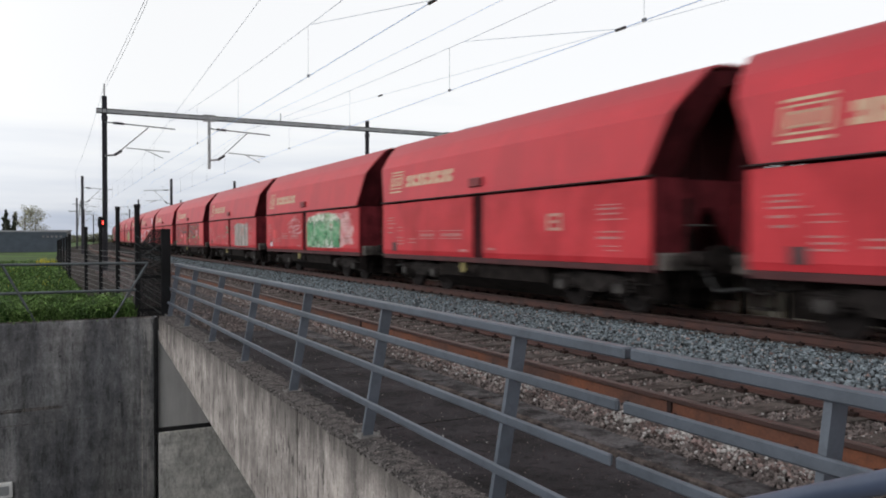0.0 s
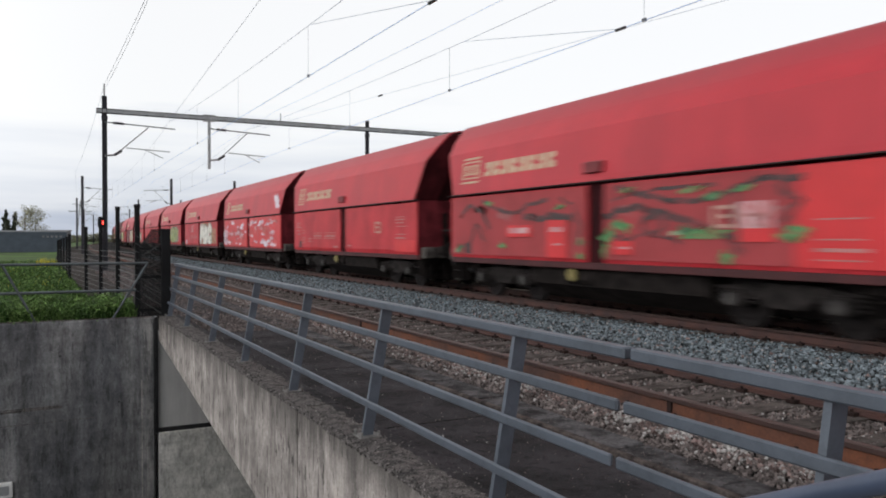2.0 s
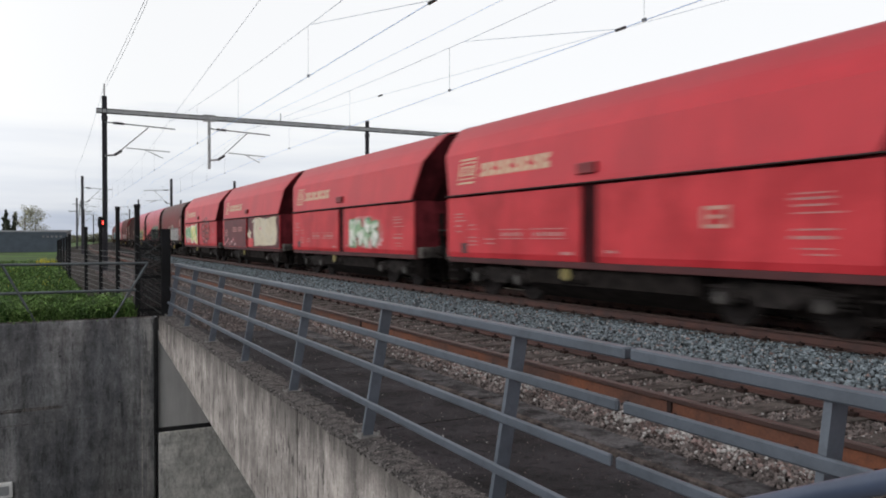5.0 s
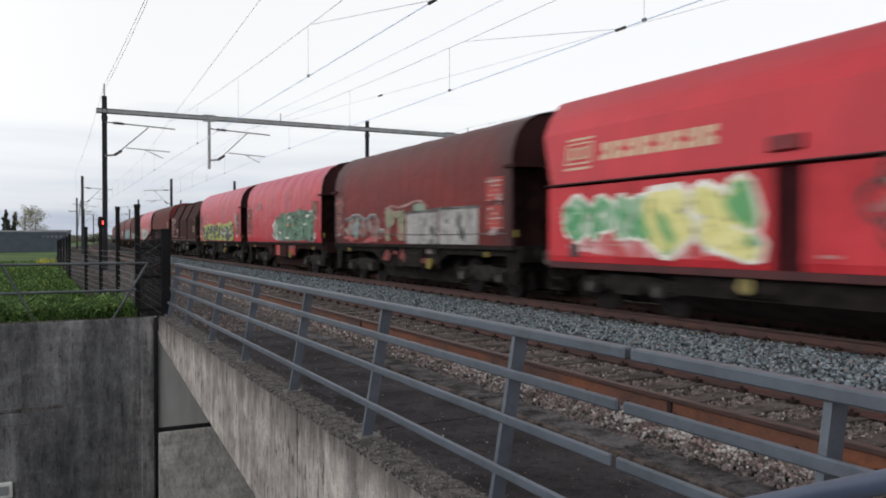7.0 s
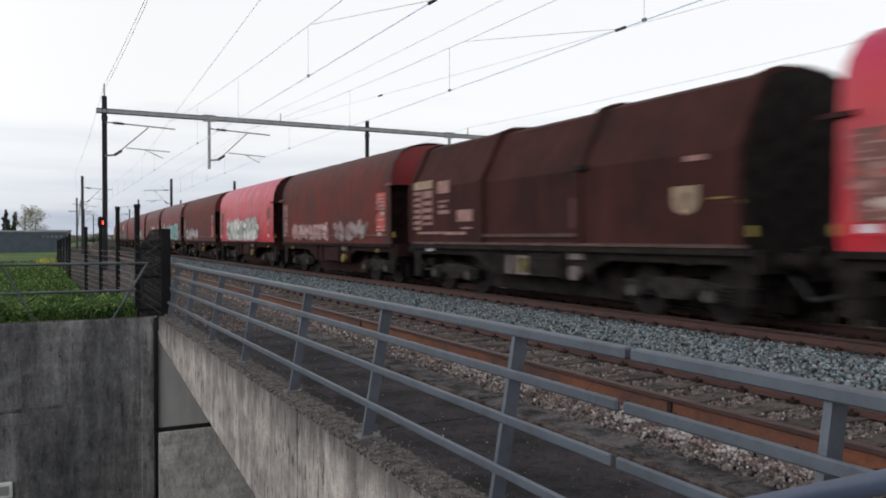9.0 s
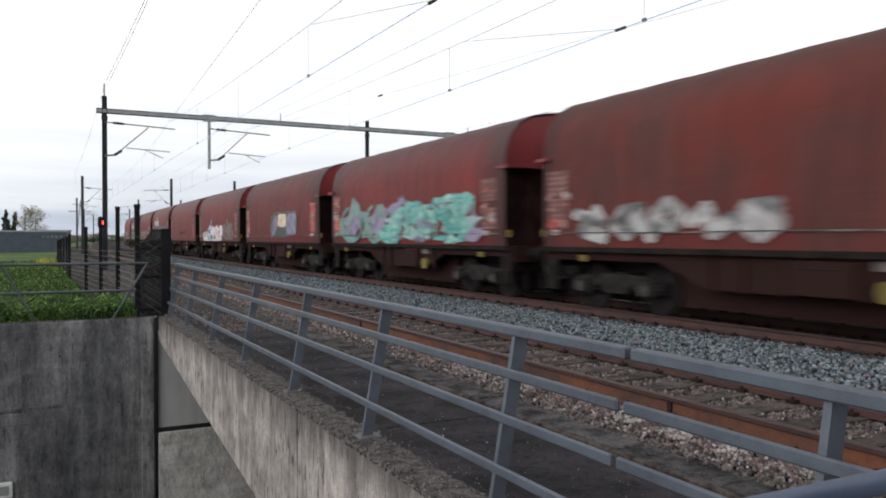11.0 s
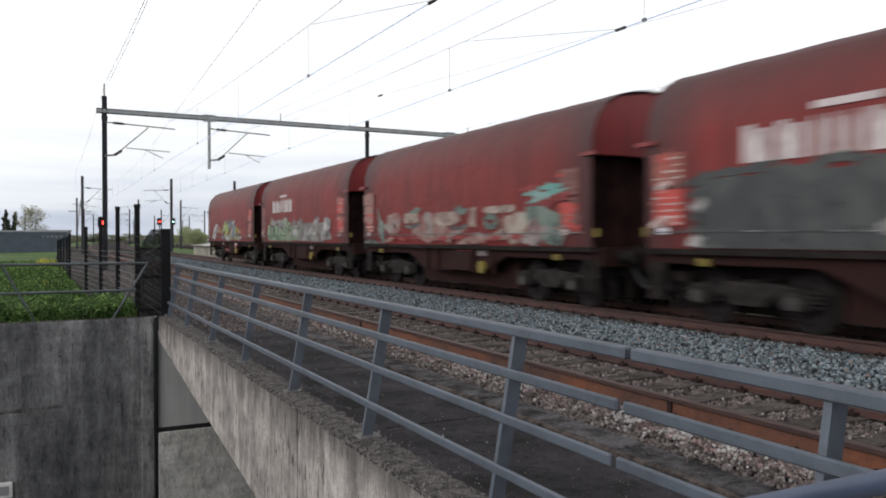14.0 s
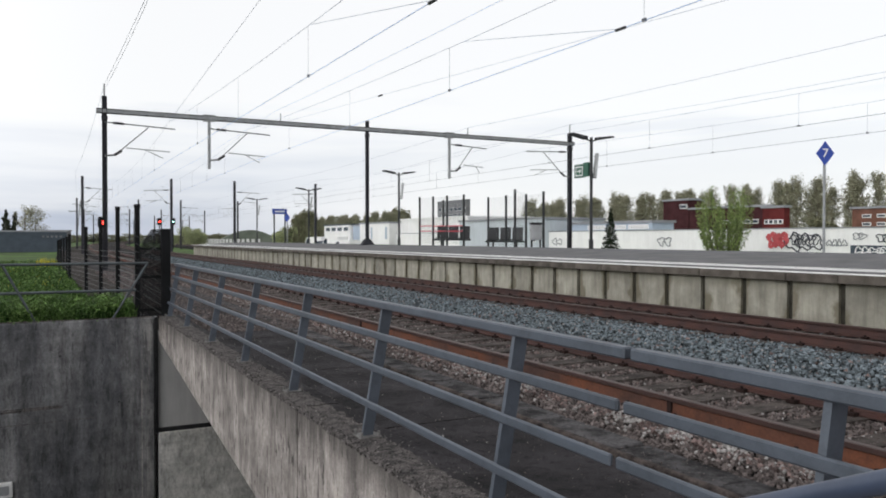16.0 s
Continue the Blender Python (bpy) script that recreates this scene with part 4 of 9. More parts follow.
for y, xs_m in ((98, (3.6, 13.4, 21.0, 31.6)), (152, (2.9, 13.2, 20.7, 31.4)), (206, (2.9, 13.2, 20.7, 31.4)), (260, (2.9, 13.2, 20.7, 31.4)), (320, (2.9, 13.2, 20.7, 31.4))):
    for i, x in enumerate(xs_m):
        side = 1 if i % 2 == 0 else -1
        if mast_t is None or y == 98:
            m = thing("catenary_mast", pose(0, 0, 0), "grey steel catenary mast with bracket arm", "mast", "catenary masts")
            bm = B(-0.14, 0.14, -0.14, 0.14, -0.75, 8.6, bevel=0.02)
            part("mast", bm, MAST_STEEL, m)
            cantilever(m, 0, side, reach=2.6, y=0)
            if side < 0:
                mast_r = m
            else:
                mast_t = m
            m.matrix_basis = pose(x + cx(y), y, 0)
        else:
            copy_thing(mast_t if side > 0 else mast_r, pose(x + cx(y), y, 0))


def wire(points, r, material, name="contact_wire", label="thin overhead contact wire of the railway", sag=0.0, n=10):
    """One connected thin tube through all the points, sagging between them."""
    line = [Vector(points[0])]
    for a_, b_ in zip(points, points[1:]):
        a_, b_ = Vector(a_), Vector(b_)
        k = n if sag else 1
        line += [a_.lerp(b_, i / k) - Vector((0, 0, sag * 4 * (i / k) * (1 - i / k))) for i in range(1, k + 1)]
    bm = bmesh.new()
    rings = [[bm.verts.new(p + Vector((r * math.cos(2 * math.pi * i / 5), 0, r * math.sin(2 * math.pi * i / 5)))) for i in range(5)] for p in line]
    for a_, b_ in zip(rings, rings[1:]):
        for i in range(5):
            bm.faces.new((a_[i], a_[(i + 1) % 5], b_[(i + 1) % 5], b_[i]))
    bm.faces.new(rings[0]), bm.faces.new(rings[-1])
    return tagged(link(name, fix(bm), material), label, "overhead wire")


SPANS = [-20.0, YB, 98.0, 152.0, 206.0, 260.0, 320.0]
for x, near, zm, sag in ((X1, 0.36, 7.5, 0.78), (X2, -0.6, 7.33, 0.69), (X3, 0.1, 7.2, 0.55), (X4, -0.1, 7.2, 0.55)):
    pts = [(x + cx(y) + (near if i < 2 else 0.2 * (-1) ** i), y, 5.5) for i, y in enumerate(SPANS)]
    wire(pts, 0.0085, WIRE_BLUE if x < 12 else WIRE)
    up = [(p[0], p[1], zm) for p in pts]
    wire(up, 0.0065, WIRE_PALE, "messenger_wire", "sagging messenger wire above the contact wire", sag=sag)
    dr = bmesh.new()
    for (a0, b0), (a1, b1) in zip(zip(pts, pts[1:]), zip(up, up[1:])):
        for i in range(1, 8):
            q = i / 8
            p0, p1 = Vector(a0).lerp(Vector(b0), q), Vector(a1).lerp(Vector(b1), q) - Vector((0, 0, sag * 4 * q * (1 - q)))
            tube(dr, p0, p1, 0.004, 4)
            box(dr, p0.x - 0.02, p0.x + 0.02, p0.y - 0.05, p0.y + 0.05, p0.z - 0.02, p0.z + 0.04)
    tagged(link("wire_droppers", dr, WIRE), "thin dropper wires between contact and messenger wire", "overhead wire", kind="stuff")
for x, z, sag in ((2.88, 9.1, 0.5), (11.53, 8.42, 0.345), (23.9, 8.35, 0.5), (31.85, 9.1, 0.7)):
    wire([(x + cx(y), y, z) for y in SPANS], 0.0075, WIRE_BLUE if x == 11.53 else WIRE_PALE, "feeder_wire", "thin feeder wire over the masts", sag=sag)
wire([(5.4, 10.0, 8.65), (5.4, 31.9, 7.3), (5.7, YB, 7.1)], 0.007, WIRE_PALE, "feeder_wire", "thin pale anchoring wire")
wire([(2.95, 10.0, 8.95), (2.95, YB, 9.0)], 0.008, WIRE_PALE, "feeder_wire", "thin pale earth wire beside the mast tops", sag=0.3)
wire([(10.1, 18.06, 6.68), (10.1, 11.75, 5.5)], 0.006, WIRE_PALE, "jumper_wire", "thin slanting jumper wire to the contact wire")
wire([(6.04, 18.78, 6.78), (6.04, 11.9, 5.52)], 0.006, WIRE_PALE, "jumper_wire", "thin slanting jumper wire to the contact wire")
wire([(10.7, 6.00, 5.373), (10.7, 42.18, 7.411)], 0.004, WIRE_PALE, "jumper_wire", "faint thin wire between the contact wires")
for p in ((10.1, 11.75, 5.5), (6.04, 11.9, 5.5), (10.7, 25.17, 6.453)):
    c = tagged(link("wire_clamp", T((Vector(p) - Vector((0, 0.14, 0)), Vector(p) + Vector((0, 0.14, 0)), 0.032)), INSULATOR), "dark clamp insulator hung in the overhead wires", "insulator")

# ---- the freight train ----
V = 22.6                 # metres each second, towards the camera
S_HOPPER, L_HOPPER = 21.54, 13.6
S_COIL, L_COIL = 171.1, 12.953


def mirrored(half):
    """Half profile from the bottom up, as a closed outline."""
    return half + [(-x, z) for x, z in half[::-1] if x > 1e-6]


AXLE_CAP = mat("dusty_axle_cap", (0.068, 0.063, 0.060), 0.8, 0.1, var=0.3, scale=6, bump=0.05)


def bogie(parent, y):
    bg = bmesh.new()
    for s in (-1, 1):
        prof = [(-1.15, 0.52), (-1.05, 0.38), (-0.75, 0.38), (-0.55, 0.55), (-0.3, 0.36), (0.3, 0.36), (0.55, 0.55), (0.75, 0.38), (1.05, 0.38), (1.15, 0.52), (1.1, 0.66), (0.5, 0.72), (-0.5, 0.72), (-1.1, 0.66)]
        plate(bg, prof, lambda u, v, d: (s * (1.02 + d), y + u, v), 0.13)
        for a in (-0.9, 0.9):
            box(bg, s * 1.16 - 0.09, s * 1.16 + 0.09, y + a - 0.17, y + a + 0.17, 0.33, 0.62, bevel=0.03)
            for k in (-0.27, 0.27):
                for j in range(4):
                    tube(bg, (s * 1.1, y + a + k, 0.40 + 0.07 * j), (s * 1.1, y + a + k, 0.44 + 0.07 * j), 0.085, 8)
    box(bg, -1.0, 1.0, y - 0.2, y + 0.2, 0.5, 0.75)
    b_ = part("bogie", fix(bg), BOGIE_STEEL, parent, "grimy two-axle bogie")
    for a in (-0.9, 0.9):
        ws = bmesh.new()
        for s in (-1, 1):
            tube(ws, (s * 0.70, y + a, 0.46), (s * 0.83, y + a, 0.46), 0.46, 24)
            tube(ws, (s * 0.83, y + a, 0.46), (s * 0.86, y + a, 0.46), 0.36, 20, 0.30)
        tube(ws, (-0.7, y + a, 0.46), (0.7, y + a, 0.46), 0.09, 10)
        part("wheelset", ws, WHEEL_STEEL, b_)
        for s in (-1, 1):
            part("axle_cap", T(((s * 1.24, y + a, 0.46), (s * 1.28, y + a, 0.46), 0.10), n=12), AXLE_CAP, b_, "grey axle-box cover")


def buffers(parent, y_end, s):
    for x in (-0.87, 0.87):
        bm = bmesh.new()
        tube(bm, (x, y_end, 1.05), (x, y_end + s * 0.35, 1.05), 0.13, 12)
        tube(bm, (x, y_end + s * 0.35, 1.05), (x, y_end + s * 0.55, 1.05), 0.09, 12)
        tube(bm, (x, y_end + s * 0.55, 1.05), (x, y_end + s * 0.60, 1.05), 0.23, 16)
        part("buffer", bm, GRIME, parent)


def side(y, z, d, x):
    return (-x - d, y, z)


def print_bars(parent, rows, material, x, label):
    """Small lettering as plain bars on the camera's side: rows of y from, y to, z, height."""
    bm = bmesh.new()
    for y0, y1, z, h_ in rows:
        plate(bm, [(y0, z), (y1, z), (y1, z + h_), (y0, z + h_)], lambda u, v, d: side(u, v, d, x), 0.006)
    o = part("lettering", fix(bm), material, parent, label)
    o["kind"] = "stuff"
    return o


BRAKE_CREAM = mat("dusty_yellow_plate", (0.27, 0.22, 0.075), 0.7, var=0.25, scale=6, bump=0)
CATCH_RED = mat("catch_box_red", (0.19, 0.012, 0.017), 0.55, var=0.2, scale=4, bump=0.05)
PLATE_WHITE = mat("white_label_plate", (0.62, 0.60, 0.66), 0.6, var=0.1, scale=6, bump=0)
PALE_SQUARE = mat("pale_square_paint", (0.50, 0.27, 0.22), 0.6, var=0.2, scale=6, bump=0)
LABEL_DARK = mat("dark_label_holder", (0.045, 0.032, 0.036), 0.6, var=0.3, scale=6, bump=0)
SOLE = mat("dark_red_sole_bar", (0.065, 0.011, 0.013), 0.7, var=0.25, scale=2, grain=20, bump=0.06)
HOOD = [(1.50, 2.47), (1.49, 2.58), (1.36, 3.50), (1.08, 3.90), (0.76, 4.26), (0.60, 4.325), (0.35, 4.36), (0.0, 4.38)]


def rake(z):
    """The hood's ends lean outwards: how far in from the end of the body its edge lies at height z."""
    return 0.15 - 0.45 * min(1.63, max(0.0, z - 2.47))


def hood_x(z):
    for (xa, za), (xb, zb) in zip(HOOD, HOOD[1:]):
        if za <= z <= zb:
            return xa + (xb - xa) * (z - za) / (zb - za)
    return HOOD[0][0]


def brake_gear(y):
    """Crossbeams, rods and a plate added below the frame end to hide the platform."""
    bm = bmesh.new()
    box(bm, -1.15, 1.15, y - 0.30, y + 0.30, 0.66, 0.84)
    box(bm, -1.0, 1.0, y - 0.06, y + 0.06, 0.24, 0.70)
    for x in (-0.85, -0.4, 0.4, 0.85):
        box(bm, x - 0.05, x + 0.05, y - 0.30, y + 0.30, 0.22, 0.68)
    return bm


DUST_BEAM = mat("dusty_grey_steel", (0.105, 0.092, 0.086), 0.9, var=0.4, scale=4, grain=30, bump=0.1)
# darker copies of the hopper red: shade in the wagon gap, as colour
GABLE_RED = mat("shaded_red_gable", (0.095, 0.012, 0.017), 0.9, var=0.3, scale=2.0, grain=20, bump=0.06, streak=0.3)
END_RED = mat("shaded_red_end", (0.145, 0.018, 0.025), 0.9, var=0.25, scale=2.5, grain=20, bump=0.06, streak=0.3)


def hopper_wagon():
    """Far end of the body at y = 0, near end at y = -LB."""
    LB = 11.6
    w = thing("hopper_wagon", pose(0, 0, 0), "red steel hopper wagon with hinged roof and side doors", "freight wagon", "red hopper wagons")
    hood = bmesh.new()
    inner = [(x - 0.035, z - (0.03 if x < 1.2 else 0)) for x, z in HOOD[:-1]] + [(0.0, 4.34)]
    shell = mirrored(HOOD) + mirrored(inner)[::-1]
    ring_a = [hood.verts.new((x, -LB + rake(z), z)) for x, z in shell]
    ring_b = [hood.verts.new((x, -rake(z), z)) for x, z in shell]
    for i in range(len(shell)):
        j = (i + 1) % len(shell)
        hood.faces.new((ring_a[i], ring_a[j], ring_b[j], ring_b[i]))
    half = len(shell) // 2
    for i in range(half - 1):
        for ring in (ring_a, ring_b):
            hood.faces.new((ring[i], ring[i + 1], ring[-2 - i], ring[-1 - i]))
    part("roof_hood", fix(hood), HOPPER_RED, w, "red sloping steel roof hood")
    lw = bmesh.new()
    prism(lw, [(1.42, 0.93), (1.42, 2.46), (-1.42, 2.46), (-1.42, 0.93)], -LB + 1.7, -1.7)
    for ye, s in ((-1.7, 1), (-LB + 1.7, -1)):  # sloped hopper end walls
        vs = [lw.verts.new(p) for p in ((-1.40, ye, 0.95), (1.40, ye, 0.95), (1.40, ye + s * 1.3, 2.46), (-1.40, ye + s * 1.3, 2.46))]
        lw.faces.new(vs)
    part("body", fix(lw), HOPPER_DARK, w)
    for s in (-1, 1):
        led = B(s * 1.49 - 0.05, s * 1.49 + 0.05, -LB, 0, 2.442, 2.47, bevel=0.006)
        part("ledge", led, SEAM, w, "dark ledge between hood and doors")
        for y0, y1 in ((-5.45, -0.02), (-LB + 0.02, -5.95)):
            d = bmesh.new()
            prism(d, [(s * 1.42, 0.93), (s * 1.44, 0.93), (s * 1.47, 1.05), (s * 1.47, 2.40), (s * 1.42, 2.40)], y0, y1)
            part("door", fix(d), HOPPER_LOW, w, "flat red side door")
        mid = B(s * 1.40 - 0.02, s * 1.40 + 0.03, -5.95, -5.45, 0.93, 2.40)
        part("door_post", mid, HOPPER_DARK, w)
        sole = B(s * 1.38 - 0.06, s * 1.38 + 0.06, -LB, 0, 0.80, 0.93, bevel=0.01)
        part("sole_bar", sole, SOLE, w)
        part("catch", B(s * 1.49 - 0.06, s * 1.49 + 0.05, -5.95, -5.4, 2.62, 2.84, bevel=0.02), CATCH_RED, w, "dark red catch box")
    for y, s in ((0, 1), (-LB, -1)):
        # gable, sloped hopper end, buffer beam
        outer = mirrored([(1.46, 2.48), (1.33, 3.48), (1.05, 3.87), (0.74, 4.20), (0.0, 4.31)])
        hole = mirrored([(0.72, 2.48), (0.50, 3.25), (0.40, 3.60), (0.24, 4.0), (0.0, 4.08)])
        e = bmesh.new()
        ro = [e.verts.new((x, y - s * (rake(z) + 0.05), z)) for x, z in outer]
        ri = [e.verts.new((x, y - s * (rake(z) + 0.09), z)) for x, z in hole]
        for i in range(len(ro) - 1):
            e.faces.new((ro[i], ro[i + 1], ri[i + 1], ri[i]))
        bmesh.ops.recalc_face_normals(e, faces=e.faces[:])
        bmesh.ops.solidify(e, geom=e.faces[:], thickness=0.03)
        part("gable_frame", fix(e), GABLE_RED, w, "gable frame in a shaded tone of the hopper red")
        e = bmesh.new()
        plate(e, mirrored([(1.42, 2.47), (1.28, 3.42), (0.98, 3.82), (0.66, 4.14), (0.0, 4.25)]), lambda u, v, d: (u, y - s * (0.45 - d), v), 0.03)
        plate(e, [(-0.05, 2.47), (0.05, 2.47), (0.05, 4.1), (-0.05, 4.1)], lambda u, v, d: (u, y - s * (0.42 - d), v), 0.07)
        part("gable", fix(e), HOPPER_DARK, w, "recessed gable in a deep shaded red")
        for sx in (-1, 1):
            e = bmesh.new()
            plate(e, [(0.66, 1.0), (1.43, 0.9), (1.43, 2.45), (0.66, 2.45)], lambda u, v, d: (sx * u, y - s * (0.07 - d), v), 0.05)
            box(e, sx * 1.40 - 0.03, sx * 1.40 + 0.03, min(y, y - s * 0.35), max(y - s * 0.02, y - s * 0.35), 0.92, 2.44)
            part("corner_post", fix(e), END_RED, w, "end plate in a shaded tone of the hopper red")
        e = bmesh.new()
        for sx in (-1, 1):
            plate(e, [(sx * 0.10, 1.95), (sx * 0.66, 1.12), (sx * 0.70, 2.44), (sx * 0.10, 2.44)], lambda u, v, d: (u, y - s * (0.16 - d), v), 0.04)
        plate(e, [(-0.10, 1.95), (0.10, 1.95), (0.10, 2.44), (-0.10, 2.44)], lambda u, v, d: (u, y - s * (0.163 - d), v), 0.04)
        part("end_web", fix(e), END_RED, w, "web plate in shaded red with a triangular opening")
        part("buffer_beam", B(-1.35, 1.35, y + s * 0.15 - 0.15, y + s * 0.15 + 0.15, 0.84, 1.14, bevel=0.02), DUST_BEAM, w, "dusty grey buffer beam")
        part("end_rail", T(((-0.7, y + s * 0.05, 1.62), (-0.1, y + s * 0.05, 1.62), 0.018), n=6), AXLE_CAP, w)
        # plate added behind the opening to hide the lit red door backs
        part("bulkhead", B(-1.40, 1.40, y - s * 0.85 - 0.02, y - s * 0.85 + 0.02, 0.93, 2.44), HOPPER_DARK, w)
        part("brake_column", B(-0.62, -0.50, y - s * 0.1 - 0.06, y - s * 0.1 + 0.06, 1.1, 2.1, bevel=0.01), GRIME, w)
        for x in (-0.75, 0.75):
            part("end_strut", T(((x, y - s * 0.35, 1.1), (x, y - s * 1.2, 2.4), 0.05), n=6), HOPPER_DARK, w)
        part("draw_gear", B(-0.28, 0.28, y - s * 0.1 - 0.5, y - s * 0.1 + 0.5, 0.72, 1.08, bevel=0.03), GRIME, w)
        part("coupling", T(((0, y + s * 0.3, 0.98), (0, y + s * 0.98, 0.90), 0.07), ((0, y + s * 0.5, 0.95), (0, y + s * 0.7, 0.55), 0.05)), GRIME, w)
        for x in (-0.55, 0.5):
            part("brake_hose", T(((x, y + s * 0.3, 0.85), (x * 0.9, y + s * 0.55, 0.48), 0.035), ((x * 0.9, y + s * 0.55, 0.48), (x * 0.6, y + s * 0.98, 0.55), 0.035)), BLACK, w)
        for x in (-1.3, 1.3):
            st = bmesh.new()
            box(st, x - 0.1, x + 0.1, y - s * 0.2 - 0.2, y - s * 0.2 + 0.2, 0.34, 0.38)
            box(st, x - 0.1, x + 0.1, y - s * 0.2 - 0.2, y - s * 0.2 - 0.16, 0.38, 0.8)
            box(st, x - 0.1, x + 0.1, y - s * 0.2 + 0.16, y - s * 0.2 + 0.2, 0.38, 0.8)
            box(st, x - 0.1, x + 0.1, y - s * 0.2 - 0.2, y - s * 0.2 + 0.2, 0.57, 0.60)
            part("step", st, GRIME, w)
        part("brake_gear", brake_gear(y - s * 0.55), GRIME, w)
        buffers(w, y + s * 0.30, s)
        bogie(w, y - s * 2.0)
    hp = bmesh.new()
    prism(hp, [(-1.3, 0.93), (1.3, 0.93), (1.25, 0.45), (0.75, 0.14), (-0.75, 0.14), (-1.25, 0.45)], -LB + 3.35, -3.35)
    part("chute", fix(hp), GRIME, w)
    part("centre_sill", B(-0.55, 0.55, -LB + 0.1, -0.1, 0.50, 0.93), GRIME, w)
    # block added to hide the bright platform and keep the underside dark
    part("brake_rigging", B(-0.5, 0.5, -LB + 0.6, -0.6, 0.17, 0.50, bevel=0.04), GRIME, w)
    tk = bmesh.new()
    tube(tk, (-1.2, -5.4, 0.62), (-1.2, -4.6, 0.62), 0.16, 12)
    part("air_tank", tk, GRIME, w)
    part("brake_plate", T(((-1.46, -4.95, 0.67), (-1.41, -4.95, 0.67), 0.125), n=14), BRAKE_CREAM, w, "dusty yellow round brake handle plate")
    # cream mark and lettering on the hood, as plain shapes
    bm = bmesh.new()
    for y0, y1, z0, z1 in ((-1.35, -0.55, 3.30, 3.345), (-1.35, -0.55, 2.72, 2.765), (-1.35, -1.29, 2.83, 3.25), (-0.61, -0.55, 2.83, 3.25), (-1.22, -1.15, 2.92, 3.16), (-1.04, -0.98, 2.92, 3.16), (-0.92, -0.85, 2.92, 3.16), (-0.74, -0.68, 2.92, 3.16), (-1.22, -0.98, 2.92, 2.96), (-0.92, -0.68, 2.92, 2.96), (-0.92, -0.68, 3.12, 3.16), (-1.22, -0.98, 3.12, 3.16), (-1.35, -0.55, 3.22, 3.25), (-1.35, -0.55, 2.83, 2.86)):
        vs = [bm.verts.new((-(hood_x(z) + 0.008), y, z)) for y, z in ((y0, z0), (y1, z0), (y1, z1), (y0, z1))]
        bm.faces.new(vs)
    part("emblem", fix(bm), CREAM, w, "cream painted frame emblem")["kind"] = "stuff"
    bm = bmesh.new()
    for i in range(8):  # eight broken blocks in place of the name
        y0 = -1.62 - 0.357 * i
        for za, zb, ya, yb in ((2.85, 3.17, 0.0, 0.15), (2.85, 2.98, 0.15, 0.27), (3.06, 3.17, 0.15, 0.25)) if i % 2 else ((2.85, 3.17, 0.12, 0.27), (2.85, 2.95, 0.0, 0.12), (3.03, 3.17, 0.02, 0.12)):
            vs = [bm.verts.new((-(hood_x(z) + 0.008), y0 - yy, z)) for yy, z in ((ya, za), (yb, za), (yb, zb), (ya, zb))]
            bm.faces.new(vs)
    part("lettering", fix(bm), CREAM, w, "cream blocks in place of the operator's name")["kind"] = "stuff"
    rng = random.Random(5)
    rows = [(-4.9 + 0.22 * j, -4.9 + 0.22 * j + 0.16, 1.44, 0.08) for j in range(5)] + [(-3.4 + 0.22 * j, -3.4 + 0.22 * j + 0.15, 1.44, 0.08) for j in range(4)] + [(-4.95, -3.7, 1.58, 0.02), (-4.95, -3.7, 1.38, 0.02), (-3.45, -2.5, 1.58, 0.02), (-3.45, -2.5, 1.38, 0.02)]
    rows += [(-0.85, -0.38, 1.98, 0.03), (-0.80, -0.38, 1.90, 0.03), (-0.98, -0.38, 1.81, 0.03), (-0.72, -0.40, 1.68, 0.04), (-0.75, -0.45, 1.54, 0.04), (-1.42, -1.08, 1.70, 0.025), (-1.48, -1.06, 1.60, 0.02), (-1.48, -1.08, 1.40, 0.03), (-1.52, -1.08, 1.31, 0.03), (-1.50, -1.08, 1.22, 0.03), (-2.3, -1.85, 1.36, 0.03), (-2.3, -1.85, 1.26, 0.03), (-5.2, -4.8, 1.06, 0.06)]
    rows += [(-10.75, -10.2, 2.0, 0.02), (-10.8, -10.15, 1.92, 0.035), (-10.75, -10.2, 1.83, 0.03), (-10.95, -10.2, 1.73, 0.02), (-10.85, -10.2, 1.50, 0.025), (-10.8, -10.15, 1.38, 0.045), (-10.75, -10.25, 1.24, 0.02), (-10.8, -10.4, 1.16, 0.02), (-6.5, -6.2, 1.12, 0.05)]
    print_bars(w, rows, PALE_PRINT, 1.47, "small pale stencilled print")
    print_bars(w, [(-9.05, -8.55, 1.55, 0.06), (-9.05, -8.55, 1.84, 0.06), (-9.05, -8.98, 1.61, 0.23), (-8.62, -8.55, 1.61, 0.23), (-8.92, -8.68, 1.70, 0.06)], PALE_SQUARE, 1.474, "pale outlined square panel")
    print_bars(w, [(-1.02, -0.74, 1.03, 0.25)], LABEL_DARK, 1.472, "dark label holder plate")
    return w


TARP = [(1.45, 1.22), (1.49, 1.5), (1.49, 3.0), (1.46, 3.35), (1.35, 3.70), (1.12, 4.0), (0.77, 4.19), (0.38, 4.28), (0.0, 4.31)]


